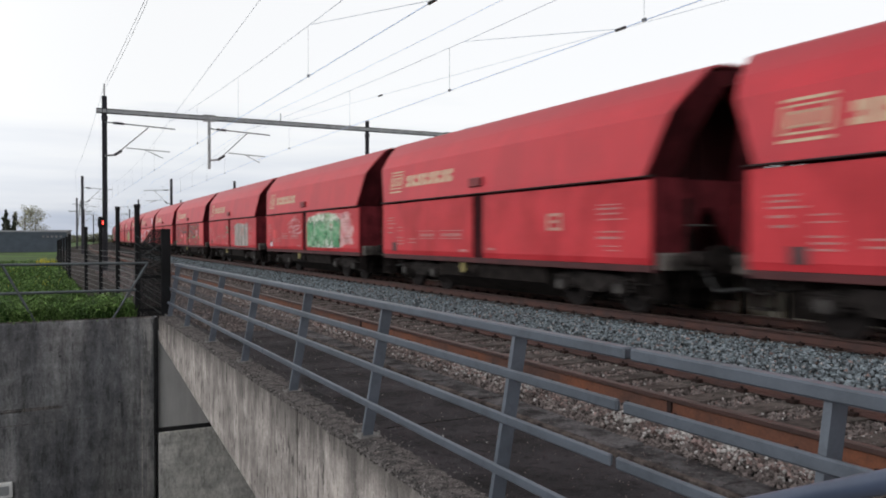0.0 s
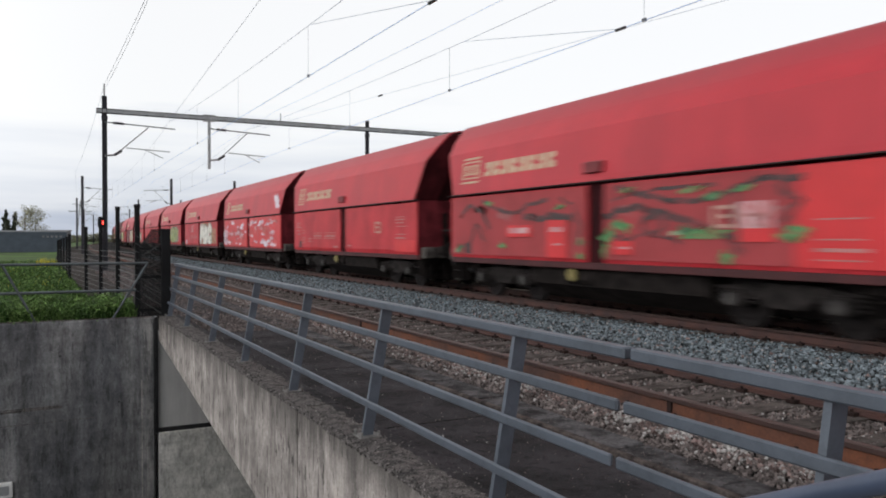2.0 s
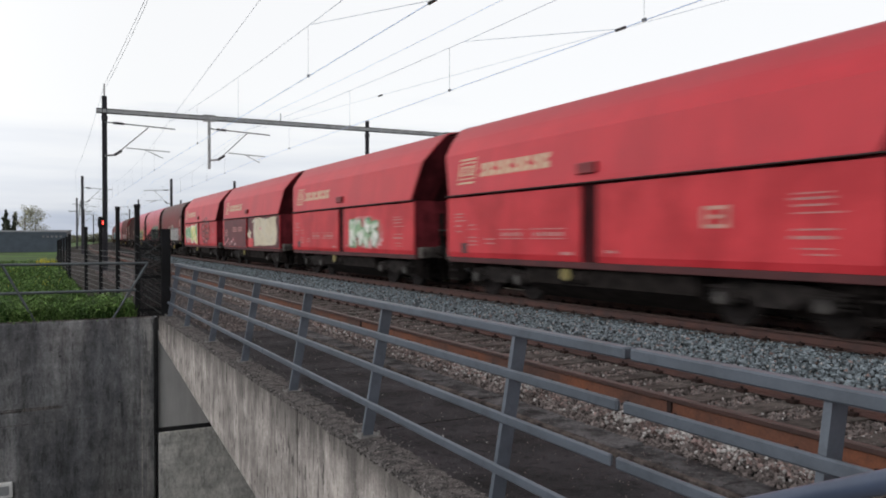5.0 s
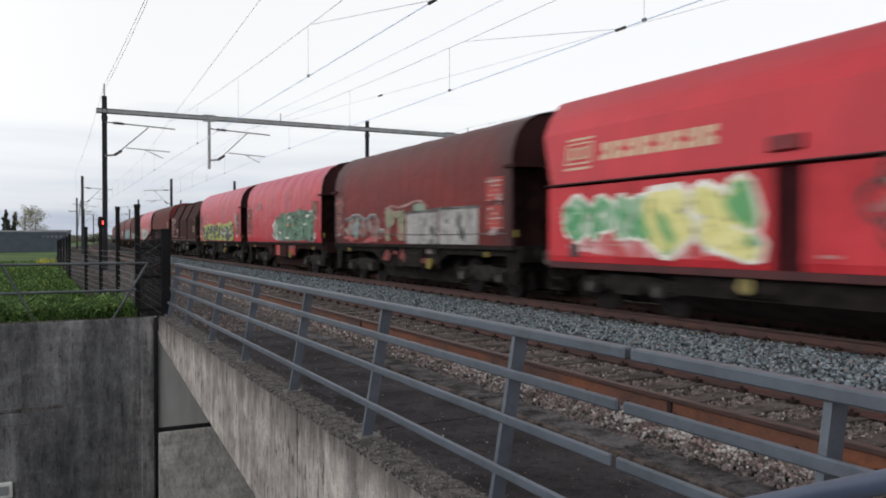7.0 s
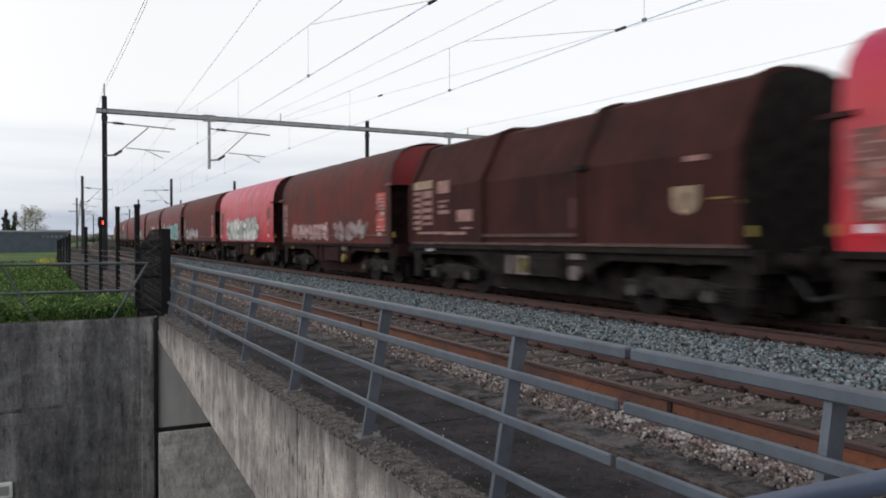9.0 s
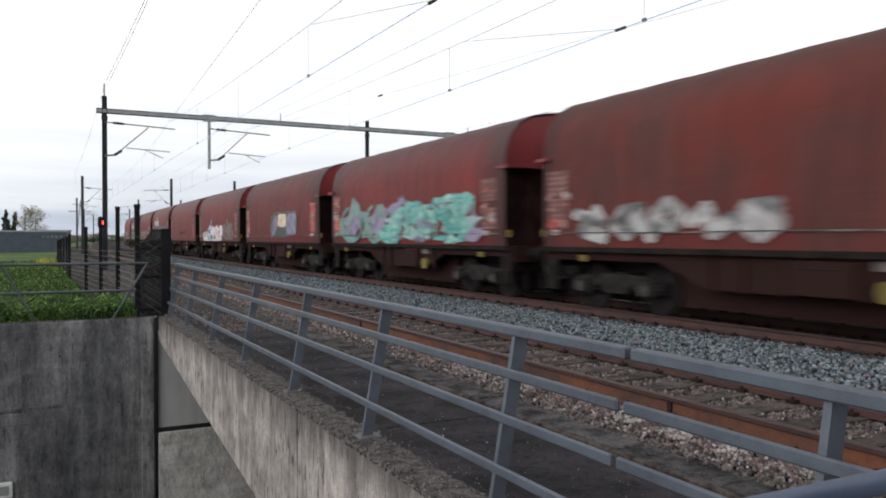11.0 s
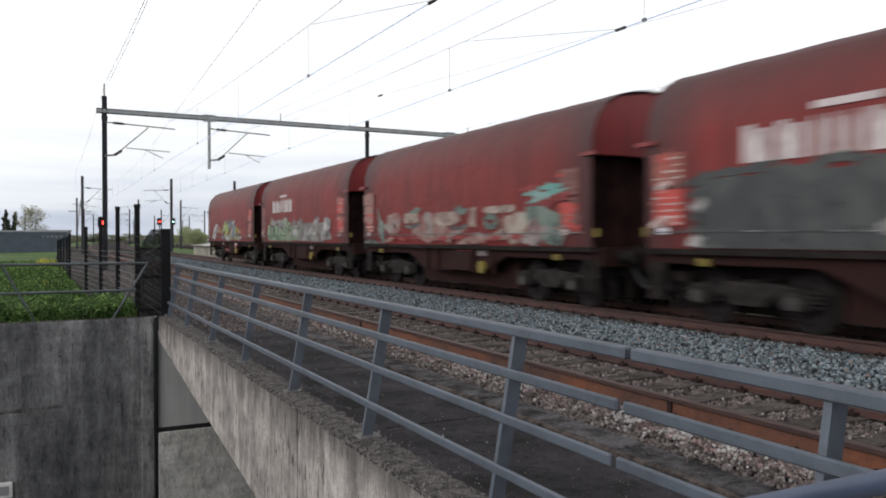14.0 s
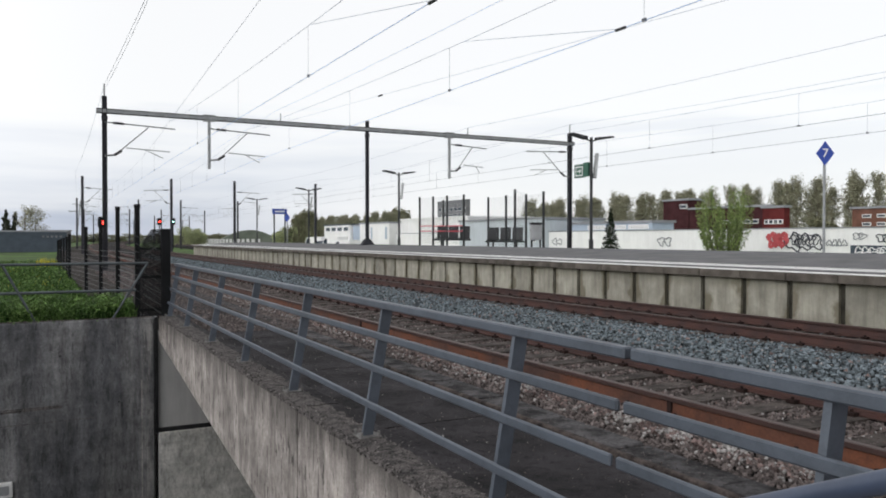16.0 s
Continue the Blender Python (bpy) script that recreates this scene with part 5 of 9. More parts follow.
def tarp_mesh(seed, y0, y1, wrinkle=1.0):
    """Tarpaulin drawn over hoops: slightly hollow between them, with creases."""
    bm = bmesh.new()
    prof = mirrored(TARP)
    n, rng = 110 if wrinkle > 2 else 60, random.Random(seed)
    ph, sag = rng.uniform(0, 9), 0.008 if wrinkle > 2 else 0.003
    rings = []
    for i in range(n + 1):
        y = y0 + (y1 - y0) * i / n
        hoop = (0.5 - 0.5 * math.cos(2 * math.pi * 8 * i / n))
        r = []
        for x, z in prof:
            up = max(0.0, (z - 2.2) / 2.0)
            k = 1 - sag * hoop * up + (wrinkle if wrinkle > 2 else 0.55) * (0.007 * noise.noise((y * 0.9 + ph, z * 1.3, x)) + 0.0045 * noise.noise((y * 2.2 + ph, z * 4.5, x)) + 0.0016 * (1 - abs(noise.noise((y * 3.1 + z * 1.7 + ph, z * 2.6 - y * 0.8, x * 0.5))) * 3))
            r.append(bm.verts.new((x * k, y, 1.2 + (z - 1.2) * (1 - sag * hoop * up) + (0.05 * (wrinkle - 1) * max(0, noise.noise((y * 0.8, ph, 0))) if z < 1.4 else 0))))
        rings.append(r)
    m = len(prof)
    for a_, b_ in zip(rings, rings[1:]):
        for i in range(m - 1):
            bm.faces.new((a_[i], a_[i + 1], b_[i + 1], b_[i]))
    bmesh.ops.recalc_face_normals(bm, faces=bm.faces[:])
    return bm


FRAME_PALE = mat("dusty_frame_box", (0.16, 0.13, 0.125), 0.8, var=0.3, scale=5, bump=0.05)


def coil_frame(w, LB, floor_m, marks=True):
    f = bmesh.new()
    for s in (-1, 1):
        prof = [(-LB + 0.1, 1.20), (-0.1, 1.20), (-0.1, 0.98), (-3.3, 0.98), (-4.3, 0.58), (-LB + 4.3, 0.58), (-LB + 3.3, 0.98), (-LB + 0.1, 0.98)]
        plate(f, prof, lambda u, v, d: (s * (1.26 + d), u, v), 0.11)
    box(f, -1.2, 1.2, -LB + 0.1, -0.1, 0.95, 1.2)
    box(f, -0.9, 0.9, -LB + 3.4, -3.4, 0.22, 0.95)
    part("underframe", fix(f), floor_m, w)
    part("centre_sill", B(-0.5, 0.5, -LB + 0.05, -0.05, 0.5, 0.96), GRIME, w)
    # low block added so that nothing bright shows below the frame
    part("brake_rigging", B(-0.5, 0.5, -LB + 0.5, -0.5, 0.17, 0.50, bevel=0.04), GRIME, w)
    for s in (-1, 1):
        part("floor_edge", B(s * 1.44 - 0.06, s * 1.44 + 0.06, -LB + 0.04, -0.04, 1.13, 1.225), GRIME, w, "black edge of the wagon floor")
    for y, s in ((0, 1), (-LB, -1)):
        bogie(w, y - s * 1.9)
        buffers(w, y + s * 0.05, s)
        part("buffer_beam", B(-1.35, 1.35, y - 0.06, y + 0.06, 0.85, 1.22, bevel=0.01), floor_m, w)
    for ya in (-1.3, -LB + 1.3):
        part("marker_plate", B(-1.43, -1.38, ya - 0.09, ya + 0.09, 0.95, 1.07), YELLOW_PAINT if marks else floor_m, w, "yellow painted marker plate")
    part("brake_wheel", T(((-1.47, -7.4, 0.71), (-1.38, -7.4, 0.71), 0.145), n=16), YELLOW_PAINT if marks else FRAME_PALE, w, "round brake handle plate")
    part("data_box", B(-1.44, -1.38, -7.62, -7.2, 0.98, 1.10), FRAME_PALE, w, "dusty pale data box")
    for ya in (-4.5, -5.1, -5.82, -7.02, -7.9):
        part("frame_rib", B(-1.43, -1.37, ya - 0.03, ya + 0.03, 0.56, 1.13), floor_m, w)
    part("tool_box", B(-1.47, -1.38, -6.95, -5.9, 0.60, 1.08, bevel=0.01), floor_m, w)
    part("hand_rail", T(((-1.47, -6.75, 0.98), (-1.47, -6.15, 0.98), 0.014), n=6), WHEEL_STEEL, w)
    for y, s in ((0, 1), (-LB, -1)):
        part("brake_gear", brake_gear(y - s * 0.45), GRIME, w)
        part("draw_gear", B(-0.28, 0.28, y - 0.5, y + 0.5, 0.72, 1.08, bevel=0.03), GRIME, w)
        for x in (-1.3, 1.3):
            st = bmesh.new()
            for z in (0.36, 0.62):
                box(st, x - 0.1, x + 0.1, y - s * 0.25 - 0.2, y - s * 0.25 + 0.2, z, z + 0.04)
            box(st, x - 0.08, x - 0.05, y - s * 0.25 - 0.2, y - s * 0.25 + 0.2, 0.36, 0.98)
            part("step", st, GRIME, w)
        for x in (-0.55, 0.5):
            part("brake_hose", T(((x, y, 0.85), (x * 0.9, y + s * 0.3, 0.45), 0.035), ((x * 0.9, y + s * 0.3, 0.45), (x * 0.6, y + s * 0.62, 0.55), 0.035)), BLACK, w)
        part("end_handle", B(-1.44, -1.40, y - s * 0.02 - 0.05, y - s * 0.02 + 0.05, 1.42, 1.58), YELLOW_PAINT, w, "yellow painted end handle")
    # one more added block that closes the view between the bogies
    part("sack_truss", B(-0.75, 0.75, -LB + 2.9, -2.9, 0.20, 0.60), GRIME, w)


END_DARK = mat("dark_end_wall", (0.034, 0.015, 0.014), 0.9, spec=0.1, var=0.35, scale=2, grain=20, bump=0.1, streak=0.3)


def end_wall(w, y, s, m_out, m_top):
    e = bmesh.new()
    prof = mirrored([(1.47, 1.2), (1.50, 3.05), (1.46, 3.4), (1.33, 3.74), (1.1, 4.02), (0.75, 4.2), (0.0, 4.3)])
    low = mirrored([(1.36, 1.2), (1.38, 3.0)])
    top = mirrored([(1.46, 3.0), (1.44, 3.33), (1.33, 3.67), (1.1, 3.97), (0.75, 4.16), (0.0, 4.27)])
    plate(e, low, lambda u, v, d: (u, y + s * (d - 0.75), v), 0.30)
    part("end_wall", fix(e), END_DARK, w, "dark ribbed steel end wall")
    for x in (-1.2, -0.6, 0, 0.6, 1.2):
        part("end_rib", B(x - 0.06, x + 0.06, y - s * 0.42 - 0.06, y - s * 0.42 + 0.06, 1.2, 3.0), END_DARK, w)
    t = bmesh.new()
    plate(t, top, lambda u, v, d: (u, y + s * (d - 0.22), v), 0.05)
    part("end_arch", fix(t), m_top, w, "rounded hood over the end wall")
    for sx in (-1, 1):
        part("guide", B(sx * 1.5 - 0.07, sx * 1.5 + 0.05, y - s * 0.1 - 0.22, y - s * 0.1 + 0.22, 2.96, 3.03), m_top, w, "guide flange of the hood")


def coil_wagon(i, tarp_m, arch_m, frame_m, label):
    LB = 11.65
    w = thing("coil_wagon", pose(0, 0, 0), label, "freight wagon", "tarpaulin coil wagons")
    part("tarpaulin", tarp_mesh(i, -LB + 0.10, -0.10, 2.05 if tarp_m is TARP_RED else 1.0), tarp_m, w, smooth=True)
    coil_frame(w, LB, frame_m)
    end_wall(w, 0, 1, frame_m, arch_m)
    end_wall(w, -LB, -1, frame_m, arch_m)
    return w


FADED_PINK = mat("faded_pink_stencil", (0.30, 0.16, 0.14), 0.7, var=0.3, scale=7, bump=0)
DUSTY_CREAM = mat("dusty_cream_board", (0.30, 0.22, 0.15), 0.7, var=0.25, scale=5, bump=0)
OCHRE_DUST = mat("ochre_dust", (0.13, 0.11, 0.05), 0.9, var=0.4, scale=5, bump=0)
HOOD_EDGE = mat("worn_hood_flange", (0.085, 0.045, 0.040), 0.8, var=0.4, scale=5, bump=0.05)
HOODS = [(1.45, 1.24), (1.47, 2.74), (0.92, 3.88), (0.55, 4.02), (0.0, 4.06)]


def hood_coil_wagon():
    LB = 11.65
    w = thing("hood_coil_wagon", pose(0, 0, 0), "dark brown coil wagon with three telescoping steel hoods", "freight wagon")
    dark = mat("dark_brown_hood", (0.048, 0.0165, 0.0145), 0.8, spec=0.12, var=0.2, scale=1.0, grain=20, bump=0.06, streak=0.25, tint=(0.030, 0.0125, 0.0115))
    for k, (y0, y1, g_) in enumerate(((-3.86, -0.02, 1.0), (-7.66, -3.76, 0.97), (-LB + 0.28, -7.58, 1.0))):
        bm = bmesh.new()
        prism(bm, mirrored([(x * g_, 1.24 + (z - 1.24) * (0.985 if k == 1 else 1)) for x, z in HOODS]), y0, y1)
        o = part("hood", fix(bm), dark, w)
        for y in (y0, y1):
            r = bmesh.new()
            prism(r, mirrored([(x * g_ + 0.05, z + 0.045) for x, z in HOODS]), y - 0.085, y + 0.085)
            part("hood_rib", fix(r), dark, o)
    coil_frame(w, LB, GRIME, marks=False)
    # dark plates over the hood ends paint in the shade between wagons
    for y0, y1 in ((-LB + 0.16, -LB + 0.185), (0.072, 0.095)):
        e = bmesh.new()
        prism(e, mirrored([(x * 0.985, z - 0.02) for x, z in HOODS]), y0, y1)
        part("hood_end", fix(e), GRIME, w, "near-black end plate for the shade between wagons")
    for y, s in ((0, 1), (-LB, -1)):
        part("end_wall", B(-1.38, 1.38, y - s * 0.45 - 0.1, y - s * 0.45 + 0.1, 1.2, 2.7), GRIME, w)
    part("hood_flange", B(-1.50, -1.455, -LB + 0.1, -0.1, 1.24, 1.30), HOOD_EDGE, w, "worn pale lower flange of the hoods")
    part("seal_strip", B(-1.50, -1.475, -7.56, -7.34, 1.60, 2.18), SOLE, w, "red seal strip at the hood joint")
    side_x = 1.470
    print_bars(w, [(-1.32, -0.18, 2.72, 0.22)], DUSTY_CREAM, side_x, "dusty cream header board")
    print_bars(w, [(-0.62, -0.18, 1.62, 1.05), (-1.30, -0.72, 1.75, 0.92), (-2.25, -1.62, 2.56, 0.32), (-3.44, -2.68, 1.81, 0.29)], FADED_PINK, side_x, "faded pink data board")
    print_bars(w, [(-0.55, -0.22, 1.70 + 0.16 * j, 0.07) for j in range(6)] + [(-1.25, -0.78, 1.82 + 0.19 * j, 0.08) for j in range(4)], dark, side_x + 0.006, "dark print rows")
    print_bars(w, [(-2.2, -1.66, 2.32, 0.06), (-2.05, -1.7, 2.18, 0.08), (-2.25, -1.62, 2.02, 0.10), (-2.0, -0.4, 1.50, 0.07), (-3.1, -2.0, 1.48, 0.08), (-3.4, -2.9, 1.62, 0.05)], FADED_PINK, side_x, "faded pink stencil blocks")
    print_bars(w, [(-1.30, -0.80, 1.05, 0.18)], PLATE_WHITE, 1.40, "white label plate")
    print_bars(w, [(-10.78, -10.33, 2.63, 0.09)], FADED_PINK, side_x + 0.004, "faded pink stencil bar")
    part("hinge_block", B(-1.56, -1.44, -7.85, -7.5, 2.68, 2.80, bevel=0.02), GRIME, w, "dark hinge block")
    print_bars(w, [(-6.9, -4.85, 0.60, 0.42)], FRAME_PALE, 1.385, "dusty frame plate")
    print_bars(w, [(-5.9, -5.3, 0.66, 0.30)], OCHRE_DUST, 1.392, "ochre stained plate")
    print_bars(w, [(-7.58, -3.95, 1.42, 0.07)], HOOD_EDGE, 1.475, "pale lower rail of the middle hood")
    sh = bmesh.new()
    plate(sh, [(-10.62, 2.24), (-10.08, 2.24), (-10.08, 1.97), (-10.16, 1.84), (-10.35, 1.76), (-10.54, 1.84), (-10.62, 1.97)], lambda u, v, d: side(u, v, d, 1.476), 0.006)
    part("crest", fix(sh), DUSTY_CREAM, w, "small cream shield mark")
    print_bars(w, [(-10.40, -10.31, 1.85, 0.28)], SOLE, 1.484, "dark centre of the shield")
    print_bars(w, [(-11.35, -10.85, 2.0, 0.035), (-11.5, -11.25, 1.92, 0.05)], YELLOW_PAINT, 1.477, "yellow arrow mark")
    return w


# graffiti: spray-painted pieces that follow the wagon's side
def spray(name, c1, c2, c3, scale=2.2, rough=0.5, wear=0.8):
    m = bpy.data.materials.new(name)
    m.use_nodes = True
    n, l = m.node_tree.nodes, m.node_tree.links
    b_ = n["Principled BSDF"]
    b_.inputs["Roughness"].default_value = rough
    tc, nz, rp = n.new("ShaderNodeTexCoord"), n.new("ShaderNodeTexNoise"), n.new("ShaderNodeValToRGB")
    nz.inputs["Scale"].default_value, nz.inputs["Detail"].default_value, nz.inputs["Distortion"].default_value = scale, 2.5, 1.2
    l.new(tc.outputs["Object"], nz.inputs["Vector"])
    l.new(nz.outputs["Fac"], rp.inputs[0])
    e = rp.color_ramp.elements
    e[0].position, e[0].color = 0.40, (*c1, 1)
    e[1].position, e[1].color = 0.60, (*c3, 1)
    mid = e.new(0.5)
    mid.color = (*c2, 1)
    l.new(rp.outputs[0], b_.inputs["Base Color"])
    wn_, wr_, tr, mx = n.new("ShaderNodeTexNoise"), n.new("ShaderNodeMapRange"), n.new("ShaderNodeBsdfTransparent"), n.new("ShaderNodeMixShader")
    wn_.inputs["Scale"].default_value, wn_.inputs["Detail"].default_value, wn_.inputs["Roughness"].default_value = 3.4, 6, 0.65  # thin and flaked places
    l.new(tc.outputs["Object"], wn_.inputs["Vector"])
    wr_.inputs[1].default_value, wr_.inputs[2].default_value, wr_.inputs[3].default_value, wr_.inputs[4].default_value = 0.56, 0.68, 0.0, wear
    l.new(wn_.outputs["Fac"], wr_.inputs[0])
    l.new(wr_.outputs[0], mx.inputs[0])
    l.new(b_.outputs[0], mx.inputs[1])
    l.new(tr.outputs[0], mx.inputs[2])
    l.new(mx.outputs[0], n["Material Output"].inputs[0])
    return m


STROKES = {  # loops, hooks and zigzags in a unit box
    "a": [[(0.1, 0), (0.2, 0.7), (0.5, 1), (0.85, 0.75), (0.7, 0.35), (0.4, 0.3)]], "b": [[(0, 0.2), (0.3, 1), (0.55, 0.1), (0.95, 0.9)], [(0.2, 0.5), (0.6, 0.6)]],
    "c": [[(0.9, 0.9), (0.3, 0.85), (0.1, 0.4), (0.5, 0.05), (0.95, 0.4), (0.55, 0.5)]], "d": [[(0, 0.9), (0.55, 0.65), (0.2, 0.25), (0.95, 0)], [(0.7, 1), (0.9, 0.5)]],
    "e": [[(0.1, 0.1), (0.4, 0.95), (0.6, 0.5)], [(0.5, 0), (0.95, 1)]], "f": [[(0, 0.5), (0.35, 0.95), (0.6, 0.1), (1, 0.55)]],
    "g": [[(0.5, 1), (0.05, 0.7), (0.08, 0.2), (0.5, 0), (0.92, 0.2), (0.95, 0.7), (0.5, 1)], [(0.3, 0.5), (0.7, 0.45)]], "h": [[(0.1, 0), (0.15, 1)], [(0.5, 0.05), (0.5, 0.9)], [(0.85, 0), (0.9, 1)], [(0.1, 0.45), (0.9, 0.55)]],
    "m": [[(0, 0), (0.15, 1), (0.5, 0.45), (0.85, 1), (1, 0)]], "s": [[(0.92, 0.88), (0.4, 1), (0.1, 0.7), (0.85, 0.4), (0.7, 0.03), (0.05, 0.1)]], "k": [[(0.95, 0.85), (0.5, 1), (0.08, 0.6), (0.12, 0.15), (0.6, 0), (0.95, 0.2)]],
}


def stroke_letter(bm, key, rng, y0, y1, z0, z1, thick, x, lift):
    """Fat spray-paint strokes; the letter reads from its far end (y1) to its near end (y0)."""
    sl = rng.uniform(-0.12, 0.12) * (y1 - y0)
    sc = rng.uniform(0.88, 1.0)
    j_ = lambda: rng.uniform(-0.05, 0.05)
    for path in STROKES[key]:
        pts = [(y1 - (u + j_()) * (y1 - y0) + sl * v, z0 + v * sc * (z1 - z0) + j_() * 0.3) for u, v in path]
        for k, (a, b_) in enumerate(zip(pts, pts[1:])):
            lift += 0.0005
            d = Vector((b_[0] - a[0], b_[1] - a[1]))
            L_ = max(d.length, 1e-3)
            d /= L_
            nrm = Vector((-d.y, d.x)) * thick * rng.uniform(0.85, 1.15)
            e = d * thick * 0.8
            c = [Vector(a) - e - nrm * 0.5, Vector(a) - nrm - e * 0.2, Vector(b_) - nrm + e * 0.2, Vector(b_) + e - nrm * 0.5, Vector(b_) + e + nrm * 0.5, Vector(b_) + nrm + e * 0.2, Vector(a) + nrm - e * 0.2, Vector(a) - e + nrm * 0.5]
            plate(bm, [(p.x, max(p.y, 1.0)) for p in c], lambda u, v, q: side(u, v, q, x), lift)


def graffiti(w, seed, y0, y1, z0, z1, fill, edge=None, count=6, x=1.47, fat=0.62, word=None):
    """A row of swollen letters, each with an outline behind it."""
    rng = random.Random(seed)
    word = word or "".join(rng.choice("abcdefgh") for _ in range(count))
    step = (y1 - y0) / len(word)
    th = min(step, z1 - z0) * 0.165 * fat / 0.62
    for i, key in enumerate(word):
        b1 = y1 - step * i - th * 0.55
        b0 = y1 - step * (i + 1) + th * 0.55
        up = rng.uniform(-0.05, 0.05)
        f = bmesh.new()
        state = rng.getstate()
        stroke_letter(f, key, rng, b0, b1, z0 + th, z1 - th + up, th, x, 0.014)
        o = part("graffiti_letter", fix(f), fill, w, "spray-painted graffiti letter")
        if edge:
            e = bmesh.new()
            rng.setstate(state)
            stroke_letter(e, key, rng, b0, b1, z0 + th, z1 - th + up, th * 1.5, x, 0.004)
            part("outline", fix(e), edge, o, "contrasting sprayed outline")


def smear(w, seed, y0, y1, z0, z1, fill, x=1.47):
    """One uneven patch of paint."""
    rng = random.Random(seed)
    n = 30
    pts = []
    for i in range(n):
        a = 2 * math.pi * i / n
        c_, s_ = math.cos(a), math.sin(a)
        k = rng.uniform(0.86, 1.04)
        pts.append(((y0 + y1) / 2 + (y1 - y0) / 2 * math.copysign(abs(c_) ** 0.45, c_) * k, max(1.0, (z0 + z1) / 2 + (z1 - z0) / 2 * math.copysign(abs(s_) ** 0.45, s_) * k)))
    bm = bmesh.new()
    plate(bm, pts, lambda u, v, d: side(u, v, d, x), 0.005)
    part("paint_patch", fix(bm), fill, w, "uneven sprayed patch of paint")


def flake(w, seed, y, z, ry, rz, fill, x, name="paint_patch", label="ragged sprayed patch of paint"):
    """One ragged, slanting splash of paint with a few long points."""
    r = random.Random(seed)
    n, tilt = 13, r.uniform(-0.5, 0.5)
    low = 1.235 if x >= 1.5 else 0.99 if x > 1.463 else 0.6  # the lower edge of tarpaulin, door or frame
    pts = []
    for i in range(n):
        a = 2 * math.pi * i / n
        k = r.uniform(0.55, 1.1) if i % 3 else r.uniform(0.9, 1.5)
        u, v = math.cos(a) * ry * k, math.sin(a) * rz * k
        pts.append((y + u + v * tilt, max(low, z + v + u * 0.2 * tilt)))
    bm = bmesh.new()
    plate(bm, pts, lambda u, v, d: side(u, v, d, x), 0.004)
    return part(name, fix(bm), fill, w, label)


def scrawl(w, pts, thick, fill, x, label="thin sprayed line"):
    """A sprayed line through the points (y, z), as one mitred ribbon; it follows the hood above the doors."""
    bm = bmesh.new()
    p = [Vector(q) for q in pts]
    rows = []
    for k in range(len(p)):
        d = (p[min(k + 1, len(p) - 1)] - p[max(k - 1, 0)])
        d = d.normalized() if d.length > 1e-6 else Vector((1, 0))
        q = Vector((-d.y, d.x)) * thick * 0.5 * (0.8 + 0.3 * abs(math.sin(2.3 * k + p[0].x)))
        row = []
        for e in (-q, q):
            u, v = p[k] + e
            v = max(v, 0.99)
            base = x if v < 2.46 else hood_x(v) + 0.01 if x < 1.50 else x
            row += [bm.verts.new(side(u, v, 0.004, base)), bm.verts.new(side(u, v, 0.0, base))]
        rows.append(row)
    for a, b_ in zip(rows, rows[1:]):
        for i_, j_ in ((0, 2), (2, 3), (3, 1), (1, 0)):
            bm.faces.new((a[i_], a[j_], b_[j_], b_[i_]))
    bm.faces.new((rows[0][0], rows[0][1], rows[0][3], rows[0][2]))
    bm.faces.new((rows[-1][0], rows[-1][2], rows[-1][3], rows[-1][1]))
    part("graffiti_line", fix(bm), fill, w, label)


def loop(cy, cz, ry, rz, turns=1.0, start=0.0, n=18):
    return [(cy + ry * math.cos(start + 2 * math.pi * turns * i / n), cz + rz * math.sin(start + 2 * math.pi * turns * i / n)) for i in range(n + 1)]


PINK_WHITE = spray("pink_white_spray", (0.58, 0.40, 0.46), (0.68, 0.57, 0.64), (0.72, 0.66, 0.72), 2.0, wear=0.5)
PINK_TAGGED = spray("faded_pink_tag", (0.48, 0.14, 0.15), (0.54, 0.26, 0.27), (0.58, 0.36, 0.37), 2.4)
PINK_MIST = spray("pink_mist_spray", (0.44, 0.06, 0.06), (0.50, 0.16, 0.17), (0.58, 0.34, 0.34), 1.4)
FADED = spray("faded_spray", (0.36, 0.05, 0.05), (0.30, 0.08, 0.08), (0.26, 0.10, 0.10), 1.4)
BRIGHT_RED = mat("bright_red_spray", (0.62, 0.026, 0.032), 0.45, var=0.08, scale=2, bump=0)
GREEN_WHITE = spray("green_white_spray", (0.22, 0.36, 0.20), (0.50, 0.56, 0.46), (0.66, 0.66, 0.62))
SILVER = spray("silver_spray", (0.30, 0.25, 0.24), (0.36, 0.32, 0.30), (0.42, 0.38, 0.36), 1.2)
GREY_PATCH = spray("grey_buff_spray", (0.22, 0.19, 0.18), (0.30, 0.27, 0.25), (0.40, 0.36, 0.33), 1.2)
GREEN_DARK = spray("deep_green_spray", (0.02, 0.07, 0.03), (0.04, 0.13, 0.055), (0.10, 0.20, 0.10), 2.4)
GREEN_TEAL = spray("green_teal_spray", (0.025, 0.085, 0.045), (0.055, 0.165, 0.08), (0.12, 0.22, 0.15), 2.2)
GREEN_DIM = spray("dim_green_spray", (0.03, 0.09, 0.04), (0.08, 0.20, 0.08), (0.28, 0.34, 0.22), 2.2)
DULL_RED = mat("dull_faded_red", (0.35, 0.040, 0.046), 0.65, var=0.12, scale=1.5, bump=0.02)
SOOT_RED = spray("sooty_spray", (0.035, 0.022, 0.022), (0.06, 0.025, 0.026), (0.17, 0.030, 0.034), 2.0)
